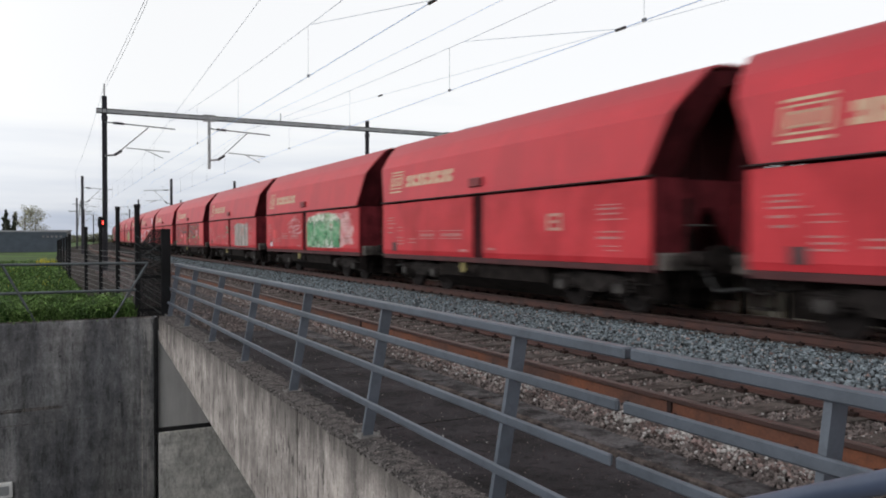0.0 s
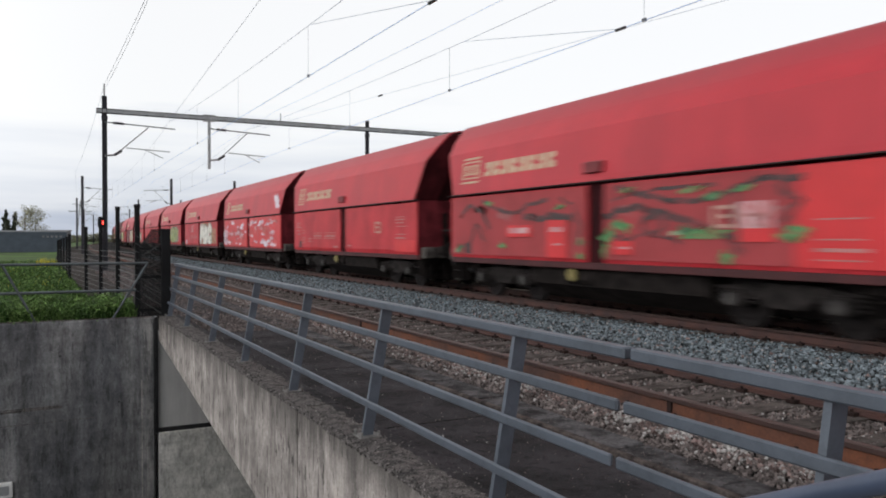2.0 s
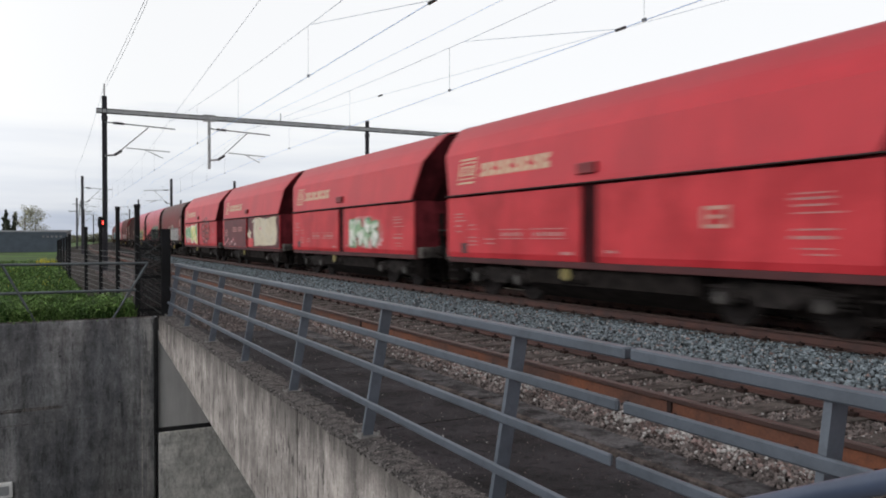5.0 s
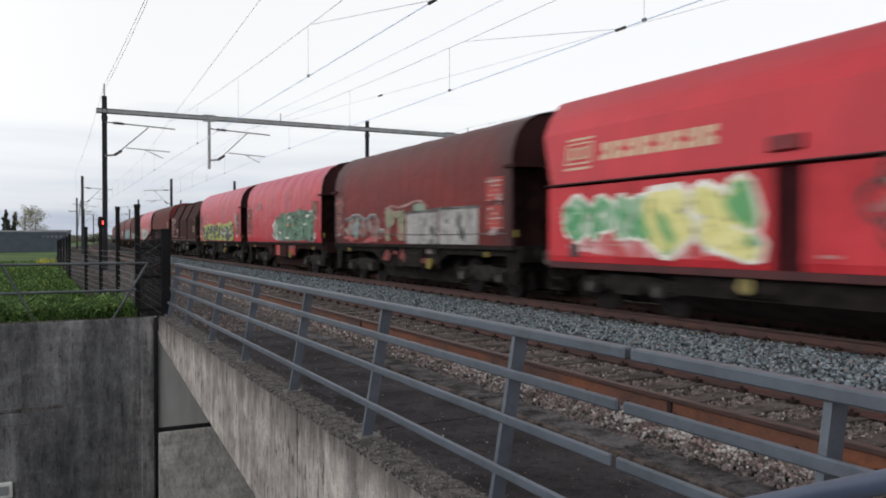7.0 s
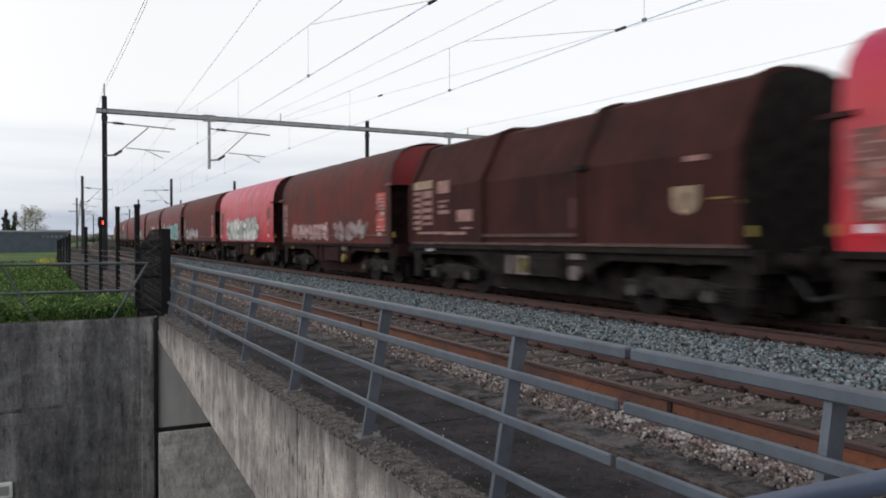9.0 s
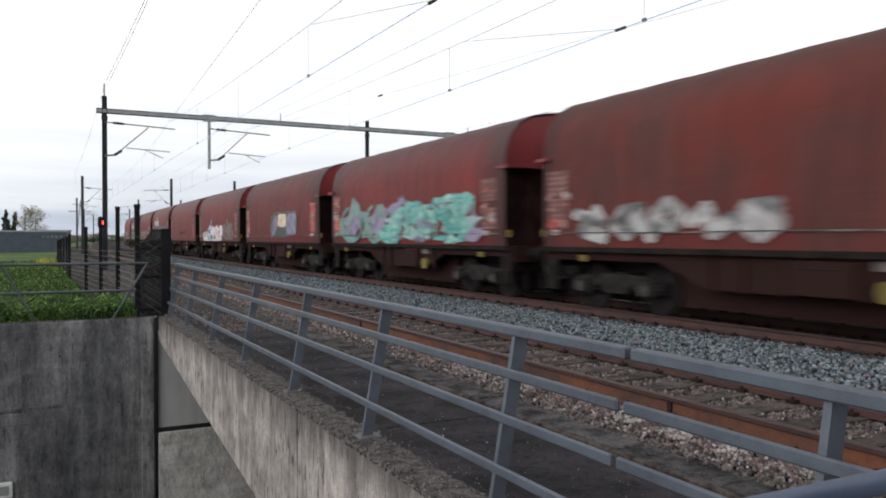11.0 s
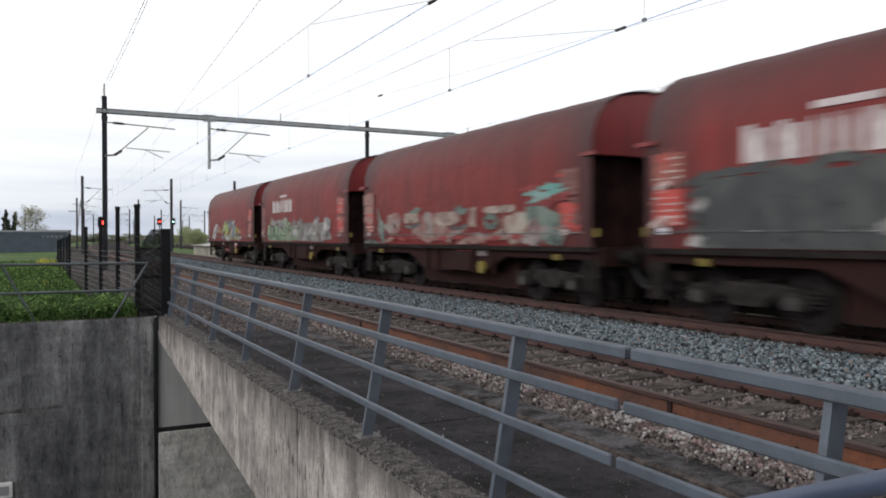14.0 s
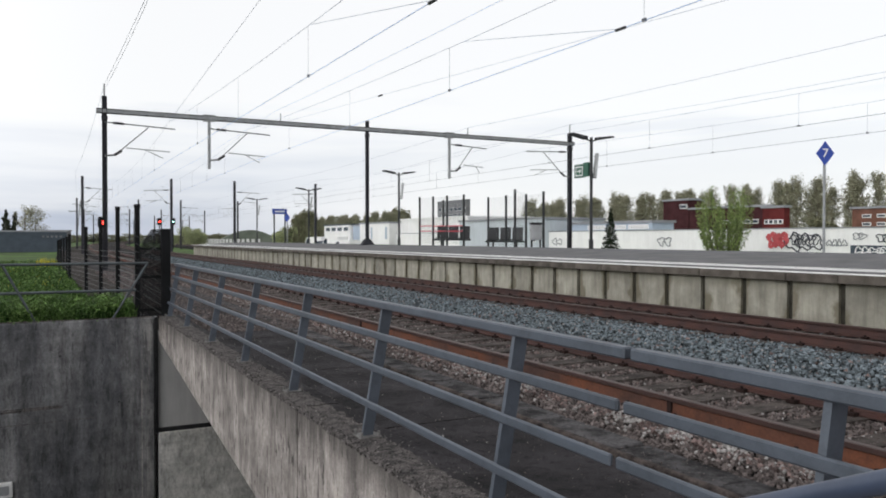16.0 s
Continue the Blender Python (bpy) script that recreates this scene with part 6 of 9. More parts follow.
DARK_GREEN2 = spray("green_flecks_spray", (0.05, 0.18, 0.06), (0.10, 0.26, 0.09), (0.20, 0.10, 0.05), 2.6)
GREEN_MUTED = spray("muted_green_spray", (0.04, 0.18, 0.08), (0.07, 0.23, 0.11), (0.14, 0.24, 0.14), 2.0)
TEAL_DIM = spray("dim_teal_spray", (0.04, 0.08, 0.07), (0.08, 0.135, 0.115), (0.18, 0.08, 0.07), 1.6)
BUFF_GREY = spray("buff_grey_spray", (0.17, 0.055, 0.045), (0.20, 0.10, 0.085), (0.20, 0.17, 0.155), 1.6)
TURQ_PALE = spray("pale_turquoise_spray", (0.09, 0.34, 0.30), (0.18, 0.45, 0.40), (0.30, 0.50, 0.45), 2.2)
CHAR_FLAT = spray("charcoal_coat", (0.020, 0.022, 0.023), (0.027, 0.030, 0.031), (0.046, 0.048, 0.047), 1.2, wear=0.3)
CREAM_DIM = spray("dim_cream_spray", (0.17, 0.10, 0.085), (0.25, 0.19, 0.155), (0.30, 0.26, 0.22), 1.8)
CREAM_DULL = spray("dull_cream_spray", (0.24, 0.17, 0.145), (0.36, 0.30, 0.255), (0.44, 0.39, 0.34), 1.8)
TEAL_DARK = spray("dark_teal_spray", (0.055, 0.075, 0.066), (0.085, 0.125, 0.105), (0.13, 0.16, 0.14), 1.6)
GREY_TEAL2 = spray("dim_turquoise_spray", (0.08, 0.22, 0.20), (0.11, 0.28, 0.25), (0.18, 0.26, 0.25), 1.8)
GREY_TEAL = spray("grey_teal_spray", (0.13, 0.17, 0.17), (0.18, 0.23, 0.22), (0.15, 0.30, 0.27), 1.8)
BUFF_GREEN = spray("buff_green_spray", (0.15, 0.16, 0.09), (0.22, 0.22, 0.14), (0.24, 0.10, 0.08), 1.8)
LILAC = spray("lilac_grey_spray", (0.13, 0.11, 0.17), (0.20, 0.165, 0.255), (0.26, 0.22, 0.32), 1.4, wear=0.3)
YELLOW_WORN = spray("worn_yellow_spray", (0.26, 0.19, 0.035), (0.36, 0.30, 0.05), (0.20, 0.05, 0.03), 3.2, wear=1.0)
YELLOW_LIME = spray("yellow_lime_spray", (0.30, 0.34, 0.06), (0.42, 0.45, 0.08), (0.36, 0.40, 0.10), 2.4, wear=0.45)
LIME = spray("lime_spray", (0.17, 0.23, 0.05), (0.25, 0.31, 0.07), (0.22, 0.26, 0.12), 1.6, wear=0.5)
NAVY_GREY = spray("navy_grey_spray", (0.05, 0.065, 0.10), (0.085, 0.105, 0.16), (0.14, 0.16, 0.21), 1.6, wear=0.4)
GREY_COAT = mat("streaky_grey_overpaint", (0.40, 0.355, 0.335), 0.7, var=0.2, scale=2.0, grain=20, bump=0.02, streak=0.4, drip=(5.0, 0.3))
WHITE_GRAF = spray("white_graffiti", (0.74, 0.72, 0.66), (0.70, 0.69, 0.63), (0.62, 0.60, 0.52), 1.5)
TAN_SPRAY = spray("tan_spray", (0.30, 0.17, 0.06), (0.38, 0.26, 0.13), (0.35, 0.05, 0.04), 2)
YELLOW_GREEN = spray("yellow_green_spray", (0.14, 0.19, 0.07), (0.36, 0.40, 0.14), (0.36, 0.42, 0.22), 3)
GREEN_SPRAY = spray("green_spray", (0.05, 0.25, 0.10), (0.12, 0.34, 0.16), (0.30, 0.42, 0.30), 2.5)
MAROON = mat("maroon_paint", (0.12, 0.022, 0.028), 0.6, var=0.2, scale=1.5, bump=0.03)
CREAM_COAT = spray("cream_coat_spray", (0.50, 0.43, 0.31), (0.56, 0.49, 0.36), (0.52, 0.47, 0.37), 1.2, wear=0.25)
CREAM_SPRAY = spray("cream_spray", (0.60, 0.50, 0.36), (0.66, 0.58, 0.44), (0.55, 0.42, 0.30), 1.0)
YELLOW_SPRAY = spray("yellow_cream_spray", (0.10, 0.32, 0.12), (0.62, 0.58, 0.22), (0.70, 0.66, 0.30), 1.1)
TURQ = spray("turquoise_spray", (0.07, 0.32, 0.30), (0.16, 0.45, 0.42), (0.30, 0.34, 0.36), 1.4)
GREY_GRAF = spray("grey_graffiti", (0.10, 0.10, 0.10), (0.26, 0.25, 0.25), (0.42, 0.40, 0.40), 1.8)
PALE_GRAF = spray("pale_faded_graffiti", (0.20, 0.08, 0.075), (0.30, 0.17, 0.16), (0.38, 0.27, 0.26), 2.2)
FADED_GREY = spray("faded_grey_spray", (0.12, 0.06, 0.055), (0.18, 0.11, 0.11), (0.24, 0.20, 0.20), 1.6)
WHITE_GREY2 = spray("dusty_white_block", (0.22, 0.205, 0.20), (0.29, 0.275, 0.27), (0.34, 0.325, 0.315), 1.6, wear=0.4)
PURE_WHITE = spray("clean_white_spray", (0.78, 0.77, 0.78), (0.74, 0.73, 0.74), (0.62, 0.50, 0.50), 2.2, wear=0.5)
TARP_PATCH = mat("red_overspray", (0.22, 0.03, 0.03), 0.7, var=0.2, bump=0)
GREEN_SOFT = spray("soft_green_spray", (0.07, 0.10, 0.05), (0.13, 0.19, 0.085), (0.20, 0.22, 0.17), 2.0)
GREY_DIM = spray("dim_grey_spray", (0.11, 0.085, 0.085), (0.17, 0.155, 0.15), (0.23, 0.215, 0.21), 1.8)
LIME_DULL = spray("dull_lime_spray", (0.13, 0.15, 0.05), (0.19, 0.21, 0.08), (0.22, 0.20, 0.14), 1.6)
NAVY_BLUE = spray("navy_blue_spray", (0.055, 0.075, 0.13), (0.08, 0.11, 0.19), (0.11, 0.14, 0.21), 1.6, wear=0.3)
GREEN_PALE = spray("pale_green_spray", (0.10, 0.16, 0.11), (0.14, 0.23, 0.16), (0.20, 0.24, 0.18), 1.8)
GREY_SOFT = spray("soft_grey_spray", (0.17, 0.15, 0.15), (0.27, 0.26, 0.255), (0.36, 0.34, 0.335), 1.8)
SKY_BLUE = spray("sky_blue_spray", (0.12, 0.34, 0.48), (0.18, 0.42, 0.55), (0.30, 0.50, 0.60), 1.6)
WHITE_GREY = spray("white_grey_spray", (0.10, 0.12, 0.10), (0.36, 0.37, 0.34), (0.62, 0.62, 0.58), 2.0)
CHARCOAL = spray("charcoal_spray", (0.03, 0.035, 0.035), (0.05, 0.055, 0.055), (0.14, 0.14, 0.14), 1.4)
LABEL_RED = mat("red_label_board", (0.42, 0.05, 0.04), 0.6, var=0.2, bump=0)
FRAME_RED = mat("dull_red_frame_paint", (0.19, 0.030, 0.026), 0.7, var=0.35, scale=4, bump=0, streak=0.3)
LABEL_ORANGE = mat("orange_label_board", (0.30, 0.085, 0.065), 0.7, var=0.25, scale=6, bump=0)
LABEL_BROWN = mat("dark_label_board", (0.17, 0.070, 0.062), 0.7, var=0.25, scale=6, bump=0)

hopper = hopper_wagon()
wagons = []
for k in range(-1, 12):
    w = hopper if k == -1 else copy_thing(hopper, pose(0, 0, 0))
    wagons.append((w, S_HOPPER + L_HOPPER * k))
    if k == 1:
        smear(w, 1, -11.2, -6.05, 1.05, 2.36, PINK_MIST)
        smear(w, 13, -9.9, -6.15, 1.05, 2.34, GREEN_WHITE, 1.4745)
        graffiti(w, 1, -9.8, -6.2, 1.06, 2.1, GREEN_SPRAY, GREEN_DARK, word="hehfh", x=1.480, fat=0.6)
        for n_, (cy, cz, ry, rz) in enumerate(((-4.6, 1.95, 0.55, 0.22), (-4.4, 1.85, 0.3, 0.38), (-4.9, 1.75, 0.6, 0.16), (-4.1, 1.75, 0.45, 0.14))):
            scrawl(w, loop(cy, cz, ry, rz, 0.8, n_ * 1.7), 0.06, PINK_TAGGED, 1.476 + 0.008 * n_, "faded pink tag line")
        scrawl(w, [(-3.6, 1.94), (-4.7, 2.3), (-4.3, 1.6), (-5.3, 1.6)], 0.06, PINK_TAGGED, 1.51, "faded pink tag line")
        print_bars(w, [(-1.12, -0.76, 1.02, 0.2)], PLATE_WHITE, 1.482, "white label plate")
        print_bars(w, [(-1.62, -1.2, 1.4, 0.36)], BRIGHT_RED, 1.4715, "fresh red repainted square")
        tagged(w, "red hopper wagon with green and white graffiti on one door")
    elif k == 2:
        print_bars(w, [(-10.05, -7.1, 1.0, 0.98), (-9.6, -7.25, 1.98, 0.12), (-8.4, -7.4, 2.1, 0.08)], GREY_COAT, 1.472, "streaky grey overpainted block")
        for n_ in range(9):
            flake(w, 220 + n_, -7.15 - 0.34 * n_, 2.0 + 0.04 * (n_ % 3), 0.2, 0.10, GREY_COAT, 1.4765 + 0.0004 * n_)
        for n_ in range(3):
            scrawl(w, loop(-6.7 - 0.12 * n_, 1.75 + 0.2 * n_, 0.22, 0.11, 0.9, n_), 0.035, FADED, 1.474 + 0.008 * n_, "faint dark tag line")
        scrawl(w, [(-4.88, 2.02), (-5.3, 2.0), (-4.95, 1.72), (-5.42, 1.74), (-5.30, 2.02)], 0.14, GREEN_MUTED, 1.474, "small green tag")
        tagged(w, "red hopper wagon with a silver-grey paint patch")
    elif k == 3:
        print_bars(w, [(-5.42, -0.1, 1.0, 1.38), (-10.0, -5.98, 1.0, 1.38)], DULL_RED, 1.4712, "dull faded red door paint")
        print_bars(w, [(-11.56, -10.05, 0.99, 1.40)], BRIGHT_RED, 1.4712, "bright red repainted end of the door")
        waves = (([(-6.3, 2.3), (-6.6, 2.26), (-7.1, 2.12), (-7.8, 2.0), (-8.3, 2.0), (-8.85, 2.09), (-9.4, 2.26), (-10.15, 2.24)], 0.10), ([(-6.02, 1.77), (-6.4, 1.9), (-6.9, 1.93), (-7.5, 1.8), (-8.1, 1.66), (-8.85, 1.43), (-9.1, 1.15)], 0.13), ([(-6.2, 2.1), (-6.9, 2.18), (-7.6, 2.24), (-8.6, 2.22)], 0.06), ([(-9.0, 2.1), (-8.95, 1.7), (-9.05, 1.3)], 0.09), ([(-9.75, 2.15), (-10.1, 1.9), (-9.8, 1.6), (-10.1, 1.35)], 0.10), ([(-6.1, 1.5), (-6.5, 1.35), (-7.2, 1.5), (-7.9, 1.3)], 0.06),
                 ([(-0.5, 1.9), (-0.9, 2.2), (-1.5, 2.05), (-1.9, 1.6)], 0.10), ([(-1.6, 2.25), (-2.2, 2.05), (-3.0, 1.93), (-3.5, 2.1), (-4.2, 2.2)], 0.09), ([(-3.3, 1.88), (-3.9, 1.80), (-4.4, 1.86), (-5.0, 1.78)], 0.15), ([(-1.0, 1.3), (-1.3, 1.75), (-1.7, 1.3)], 0.07), ([(-4.6, 2.2), (-5.0, 2.05), (-5.3, 1.6), (-5.2, 1.3)], 0.07))
        for n_, (pts, th) in enumerate(waves):
            fine = [tuple(Vector(a).lerp(Vector(b_), q) + Vector((0.05 * math.sin(9 * q + n_), 0.025 * math.sin(7 * q + 2 * n_)))) for a, b_ in zip(pts, pts[1:]) for q in (0, 0.33, 0.66)] + [pts[-1]]
            scrawl(w, fine, th, SOOT_RED, 1.4745 + 0.0008 * n_, "dark sprayed wavy line")
        scrawl(w, loop(-7.25, 1.62, 0.26, 0.16), 0.12, SOOT_RED, 1.486, "dark sprayed loop")
        for n_, (ya, za, ry, rz) in enumerate(((-8.0, 1.50, 0.28, 0.10), (-8.45, 1.47, 0.40, 0.11), (-6.45, 1.62, 0.24, 0.13), (-6.1, 1.45, 0.16, 0.12), (-8.15, 2.17, 0.28, 0.06), (-8.57, 2.06, 0.18, 0.08), (-6.02, 1.18, 0.08, 0.2), (-8.85, 1.1, 0.12, 0.12), (-10.0, 1.45, 0.2, 0.14), (-6.6, 2.25, 0.2, 0.05), (-5.28, 1.32, 0.10, 0.08), (-5.28, 1.05, 0.10, 0.07), (-2.45, 1.23, 0.14, 0.08), (-1.9, 2.2, 0.2, 0.06), (-4.6, 2.02, 0.16, 0.07), (-0.5, 1.15, 0.18, 0.14), (-9.15, 2.14, 0.18, 0.05))):
            flake(w, 300 + n_, ya, za, ry, rz, DARK_GREEN2 if n_ % 5 else GREEN_DIM, 1.489 + 0.0004 * n_)
        for n_ in range(14):
            r3 = random.Random(340 + n_)
            ya = r3.choice((r3.uniform(-9.9, -6.2), r3.uniform(-5.2, -0.6)))
            flake(w, 340 + n_, ya, r3.uniform(1.2, 2.2), r3.uniform(0.2, 0.5), r3.uniform(0.07, 0.16), FADED, 1.4722 + 0.0001 * n_)
        print_bars(w, [(-3.62, -2.67, 1.42, 0.26), (-4.86, -4.18, 1.0, 0.76), (-6.75, -6.25, 1.1, 0.24), (-9.7, -9.08, 1.34, 0.2)], BRIGHT_RED, 1.498, "fresh red repainted square")
        print_bars(w, [(-3.5, -2.75, 1.50, 0.12), (-4.75, -4.3, 1.52, 0.1), (-4.7, -4.4, 1.25, 0.04), (-6.65, -6.35, 1.2, 0.04)], PINK_TAGGED, 1.502, "pale pink print")
        print_bars(w, [(-9.68, -9.08, 1.54, 0.40)], PINK_TAGGED, 1.4985, "pale pink label square")
        print_bars(w, [(-9.40, -9.34, 1.56, 0.36), (-9.55, -9.2, 1.71, 0.05)], PALE_PRINT, 1.503, "pale print")
        print_bars(w, [(-11.05, -10.34, 1.64, 0.02), (-11.05, -10.34, 1.365, 0.02), (-11.1, -10.34, 1.21, 0.05), (-11.05, -10.34, 1.09, 0.02)], PALE_PRINT, 1.476, "thin pale printed lines")
        tagged(w, "red hopper wagon with dark green scrawls on both doors")
    elif k == 4:
        print_bars(w, [(-11.5, -10.1, 1.0, 0.34)], BRIGHT_RED, 1.4712, "fresh red repainted panel")
    elif k == 5:
        for y0, y1 in ((-5.43, -0.04), (-11.56, -5.97)):
            print_bars(w, [(y0, y1, 0.99, 1.40)], BRIGHT_RED, 1.472, "bright red overpainted door")
        r5 = random.Random(505)
        smear(w, 500, -1.0, -0.1, 1.0, 1.9, PINK_WHITE, 1.482)
        for n_ in range(64):
            ya, za = r5.uniform(-11.4, -0.5), (2.18, 2.1, 1.92, 1.62, 1.3, 1.12)[n_ % 6] + r5.uniform(-0.12, 0.12)
            if -6.1 < ya < -5.25:
                continue
            flake(w, 501 + n_, ya, za, r5.uniform(0.12, 0.34), r5.uniform(0.05, 0.13), PINK_WHITE if n_ % 4 else PINK_MIST, 1.480 + 0.0003 * n_)
        for n_ in range(16):
            ya = r5.uniform(-11.2, -0.8)
            if -6.4 < ya < -5.0:
                continue
            scrawl(w, [(ya, 1.15 + 0.2 * (n_ % 3)), (ya + 0.3, 1.9), (ya + 0.55, 1.35 + 0.2 * (n_ % 2)), (ya + 0.7, 2.25)][: 3 + n_ % 2], 0.045, PINK_MIST, 1.502)
        print_bars(w, [(-4.6, -2.2, 1.66, 0.03), (-4.6, -2.2, 1.54, 0.03), (-2.0, -0.9, 1.66, 0.03), (-2.0, -0.9, 1.54, 0.03)], PALE_PRINT, 1.506, "pale print showing through the red")
        graffiti(w, 55, -11.35, -10.65, 2.6, 3.45, PINK_WHITE, None, word="d", fat=0.8, x=1.455)
        tagged(w, "red hopper wagon covered in bright red and white graffiti")
    elif k == 6:
        smear(w, 6, -11.3, -9.6, 1.04, 2.0, TAN_SPRAY)
        smear(w, 62, -9.9, -6.1, 1.6, 2.36, TAN_SPRAY)
        graffiti(w, 61, -10.0, -6.25, 1.0, 2.32, WHITE_GRAF, GREY_PATCH, word="msk", fat=0.62, x=1.482)
        for n_, (cy, cz, ry, rz) in enumerate(((-2.95, 2.06, 0.3, 0.2), (-3.35, 2.1, 0.28, 0.16), (-3.2, 1.95, 0.5, 0.12), (-3.6, 2.05, 0.2, 0.22))):
            scrawl(w, loop(cy, cz, ry, rz, 0.85, n_ * 1.9), 0.045, PINK_TAGGED, 1.476 + 0.006 * n_, "faded pink tag line")
        scrawl(w, [(-2.6, 1.82), (-3.2, 1.86), (-3.75, 1.8)], 0.05, PINK_TAGGED, 1.50, "faded pink tag line")
        print_bars(w, [(-1.02, -0.6, 1.0, 0.24)], PLATE_WHITE, 1.482, "white label plate")
        smear(w, 63, -7.1, -6.02, 1.0, 1.5, TAN_SPRAY, 1.4725)
        tagged(w, "red hopper wagon with fat white graffiti letters")
    elif k == 7:
        smear(w, 72, -10.5, -6.1, 1.02, 2.3, SILVER, 1.4715)
        graffiti(w, 7, -10.4, -6.1, 1.02, 2.32, YELLOW_GREEN, CHARCOAL, word="chea", fat=0.5, x=1.478)
        smear(w, 71, -4.8, -2.0, 1.7, 2.2, FADED)
        tagged(w, "red hopper wagon with yellow-green graffiti")
    elif k == 9:
        smear(w, 90, -9.4, -6.4, 1.05, 2.1, PINK_MIST)
        graffiti(w, 9, -9.0, -6.6, 1.1, 2.1, GREEN_WHITE, GREEN_MUTED, 4, x=1.478, fat=0.7)
        tagged(w, "red hopper wagon with a small green graffiti piece")
    elif k == 10:
        for y0, y1 in ((-5.43, -0.04), (-11.56, -5.97)):
            print_bars(w, [(y0, y1, 0.95, 1.44)], MAROON, 1.4795, "dull maroon overpainted door")
        print_bars(w, [(y0, y0 + 0.9, z, 0.05) for y0 in (-4.6, -3.4) for z in (1.75, 1.84, 1.93)] + [(-1.2 , -0.6, 1.5 + 0.1 * j, 0.05) for j in range(4)], PALE_PRINT, 1.488, "rows of pale print")
        print_bars(w, [(-6.95, -5.98, 0.97, 0.42)], BRIGHT_RED, 1.4885, "fresh red repainted square")
        print_bars(w, [(-6.8, -6.3, 1.26, 0.03), (-6.8, -6.3, 1.12, 0.03)], PALE_PRINT, 1.496, "pale print on the red square")
        print_bars(w, [(-0.28, -0.03, 0.95, 1.44)], HOPPER_LOW, 1.4885, "strip of older red paint")
        flake(w, 1010, -6.25, 1.62, 0.34, 0.24, CREAM_COAT, 1.489)
        smear(w, 10, -9.2, -7.0, 1.02, 2.28, CREAM_COAT, 1.489)
        smear(w, 101, -11.3, -8.6, 1.02, 2.36, CREAM_COAT, 1.4895)
        smear(w, 102, -9.8, -8.2, 1.0, 2.1, CREAM_COAT, 1.490)
        for n_ in range(9):
            flake(w, 1020 + n_, -7.2 - 0.46 * n_, 2.24 + 0.05 * math.sin(n_), 0.3, 0.1, CREAM_COAT, 1.4915 + 0.0004 * n_)
        for n_ in range(7):
            flake(w, 1040 + n_, -0.5 - 0.42 * n_, 1.08 + 0.12 * (n_ % 3), 0.16, 0.07, PINK_TAGGED, 1.490)
        flake(w, 1050, -8.4, 1.85, 0.2, 0.07, PINK_TAGGED, 1.497)
        tagged(w, "red hopper wagon with maroon doors and a cream patch")
    elif k == 11:
        smear(w, 110, -5.3, -0.6, 1.08, 2.1, PINK_MIST)
        graffiti(w, 11, -2.9, -0.6, 1.35, 2.2, GREEN_SPRAY, WHITE_GRAF, word="gah", fat=0.62, x=1.478)
        graffiti(w, 113, -5.3, -2.7, 1.05, 2.32, YELLOW_SPRAY, WHITE_GRAF, word="cd", fat=0.62, x=1.48)
        for n_ in range(7):
            a = 2 * math.pi * n_ / 7
            scrawl(w, loop(-8.2 + 0.78 * math.cos(a), 1.86 + 0.46 * math.sin(a), 0.62, 0.36, 1.0, a), 0.085, SOOT_RED, 1.482 + 0.002 * n_, "dark sprayed loop of a ring of loops")
        for n_ in range(10):
            a = 2 * math.pi * n_ / 10
            flake(w, 1130 + n_, -8.2 + 1.0 * math.cos(a), 1.80 + 0.55 * math.sin(a), 0.22, 0.14, PINK_MIST if n_ % 2 else FADED, 1.474)
        tagged(w, "red hopper wagon with yellow-green graffiti letters and black ring")

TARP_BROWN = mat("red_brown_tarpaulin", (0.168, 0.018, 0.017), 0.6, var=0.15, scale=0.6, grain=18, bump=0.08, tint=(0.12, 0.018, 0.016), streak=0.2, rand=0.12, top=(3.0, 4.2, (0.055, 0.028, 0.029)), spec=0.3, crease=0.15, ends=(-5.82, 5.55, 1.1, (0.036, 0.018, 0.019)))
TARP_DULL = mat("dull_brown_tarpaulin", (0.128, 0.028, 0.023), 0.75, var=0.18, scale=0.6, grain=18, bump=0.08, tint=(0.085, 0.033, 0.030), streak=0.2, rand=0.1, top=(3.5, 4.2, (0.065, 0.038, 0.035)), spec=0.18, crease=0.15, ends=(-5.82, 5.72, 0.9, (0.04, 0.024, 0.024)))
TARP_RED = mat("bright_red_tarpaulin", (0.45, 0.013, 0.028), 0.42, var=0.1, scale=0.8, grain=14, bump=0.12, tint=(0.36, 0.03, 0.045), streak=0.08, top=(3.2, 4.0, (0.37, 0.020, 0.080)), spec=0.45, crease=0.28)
ARCH_RED = mat("red_end_arch", (0.20, 0.017, 0.020), 0.5, var=0.2, scale=1, bump=0.05, streak=0.2)
ARCH_DARK = mat("dark_end_arch", (0.04, 0.013, 0.014), 0.8, spec=0.15, var=0.2, scale=1, bump=0.05)
FRAME_BROWN = mat("brown_underframe", (0.027, 0.0115, 0.0105), 0.9, var=0.4, scale=2.5, grain=30, bump=0.1, tint=(0.024, 0.012, 0.011), spec=0.12)
WORN_WHITE = mat("worn_white_paint", (0.52, 0.45, 0.45), 0.6, var=0.2, scale=5, bump=0)
CLEAR_PRINT = mat("clear_pale_print", (0.52, 0.40, 0.37), 0.6, var=0.25, scale=6, bump=0)
DULL_PRINT = mat("dull_pale_print", (0.31, 0.155, 0.14), 0.6, var=0.25, scale=6, bump=0)
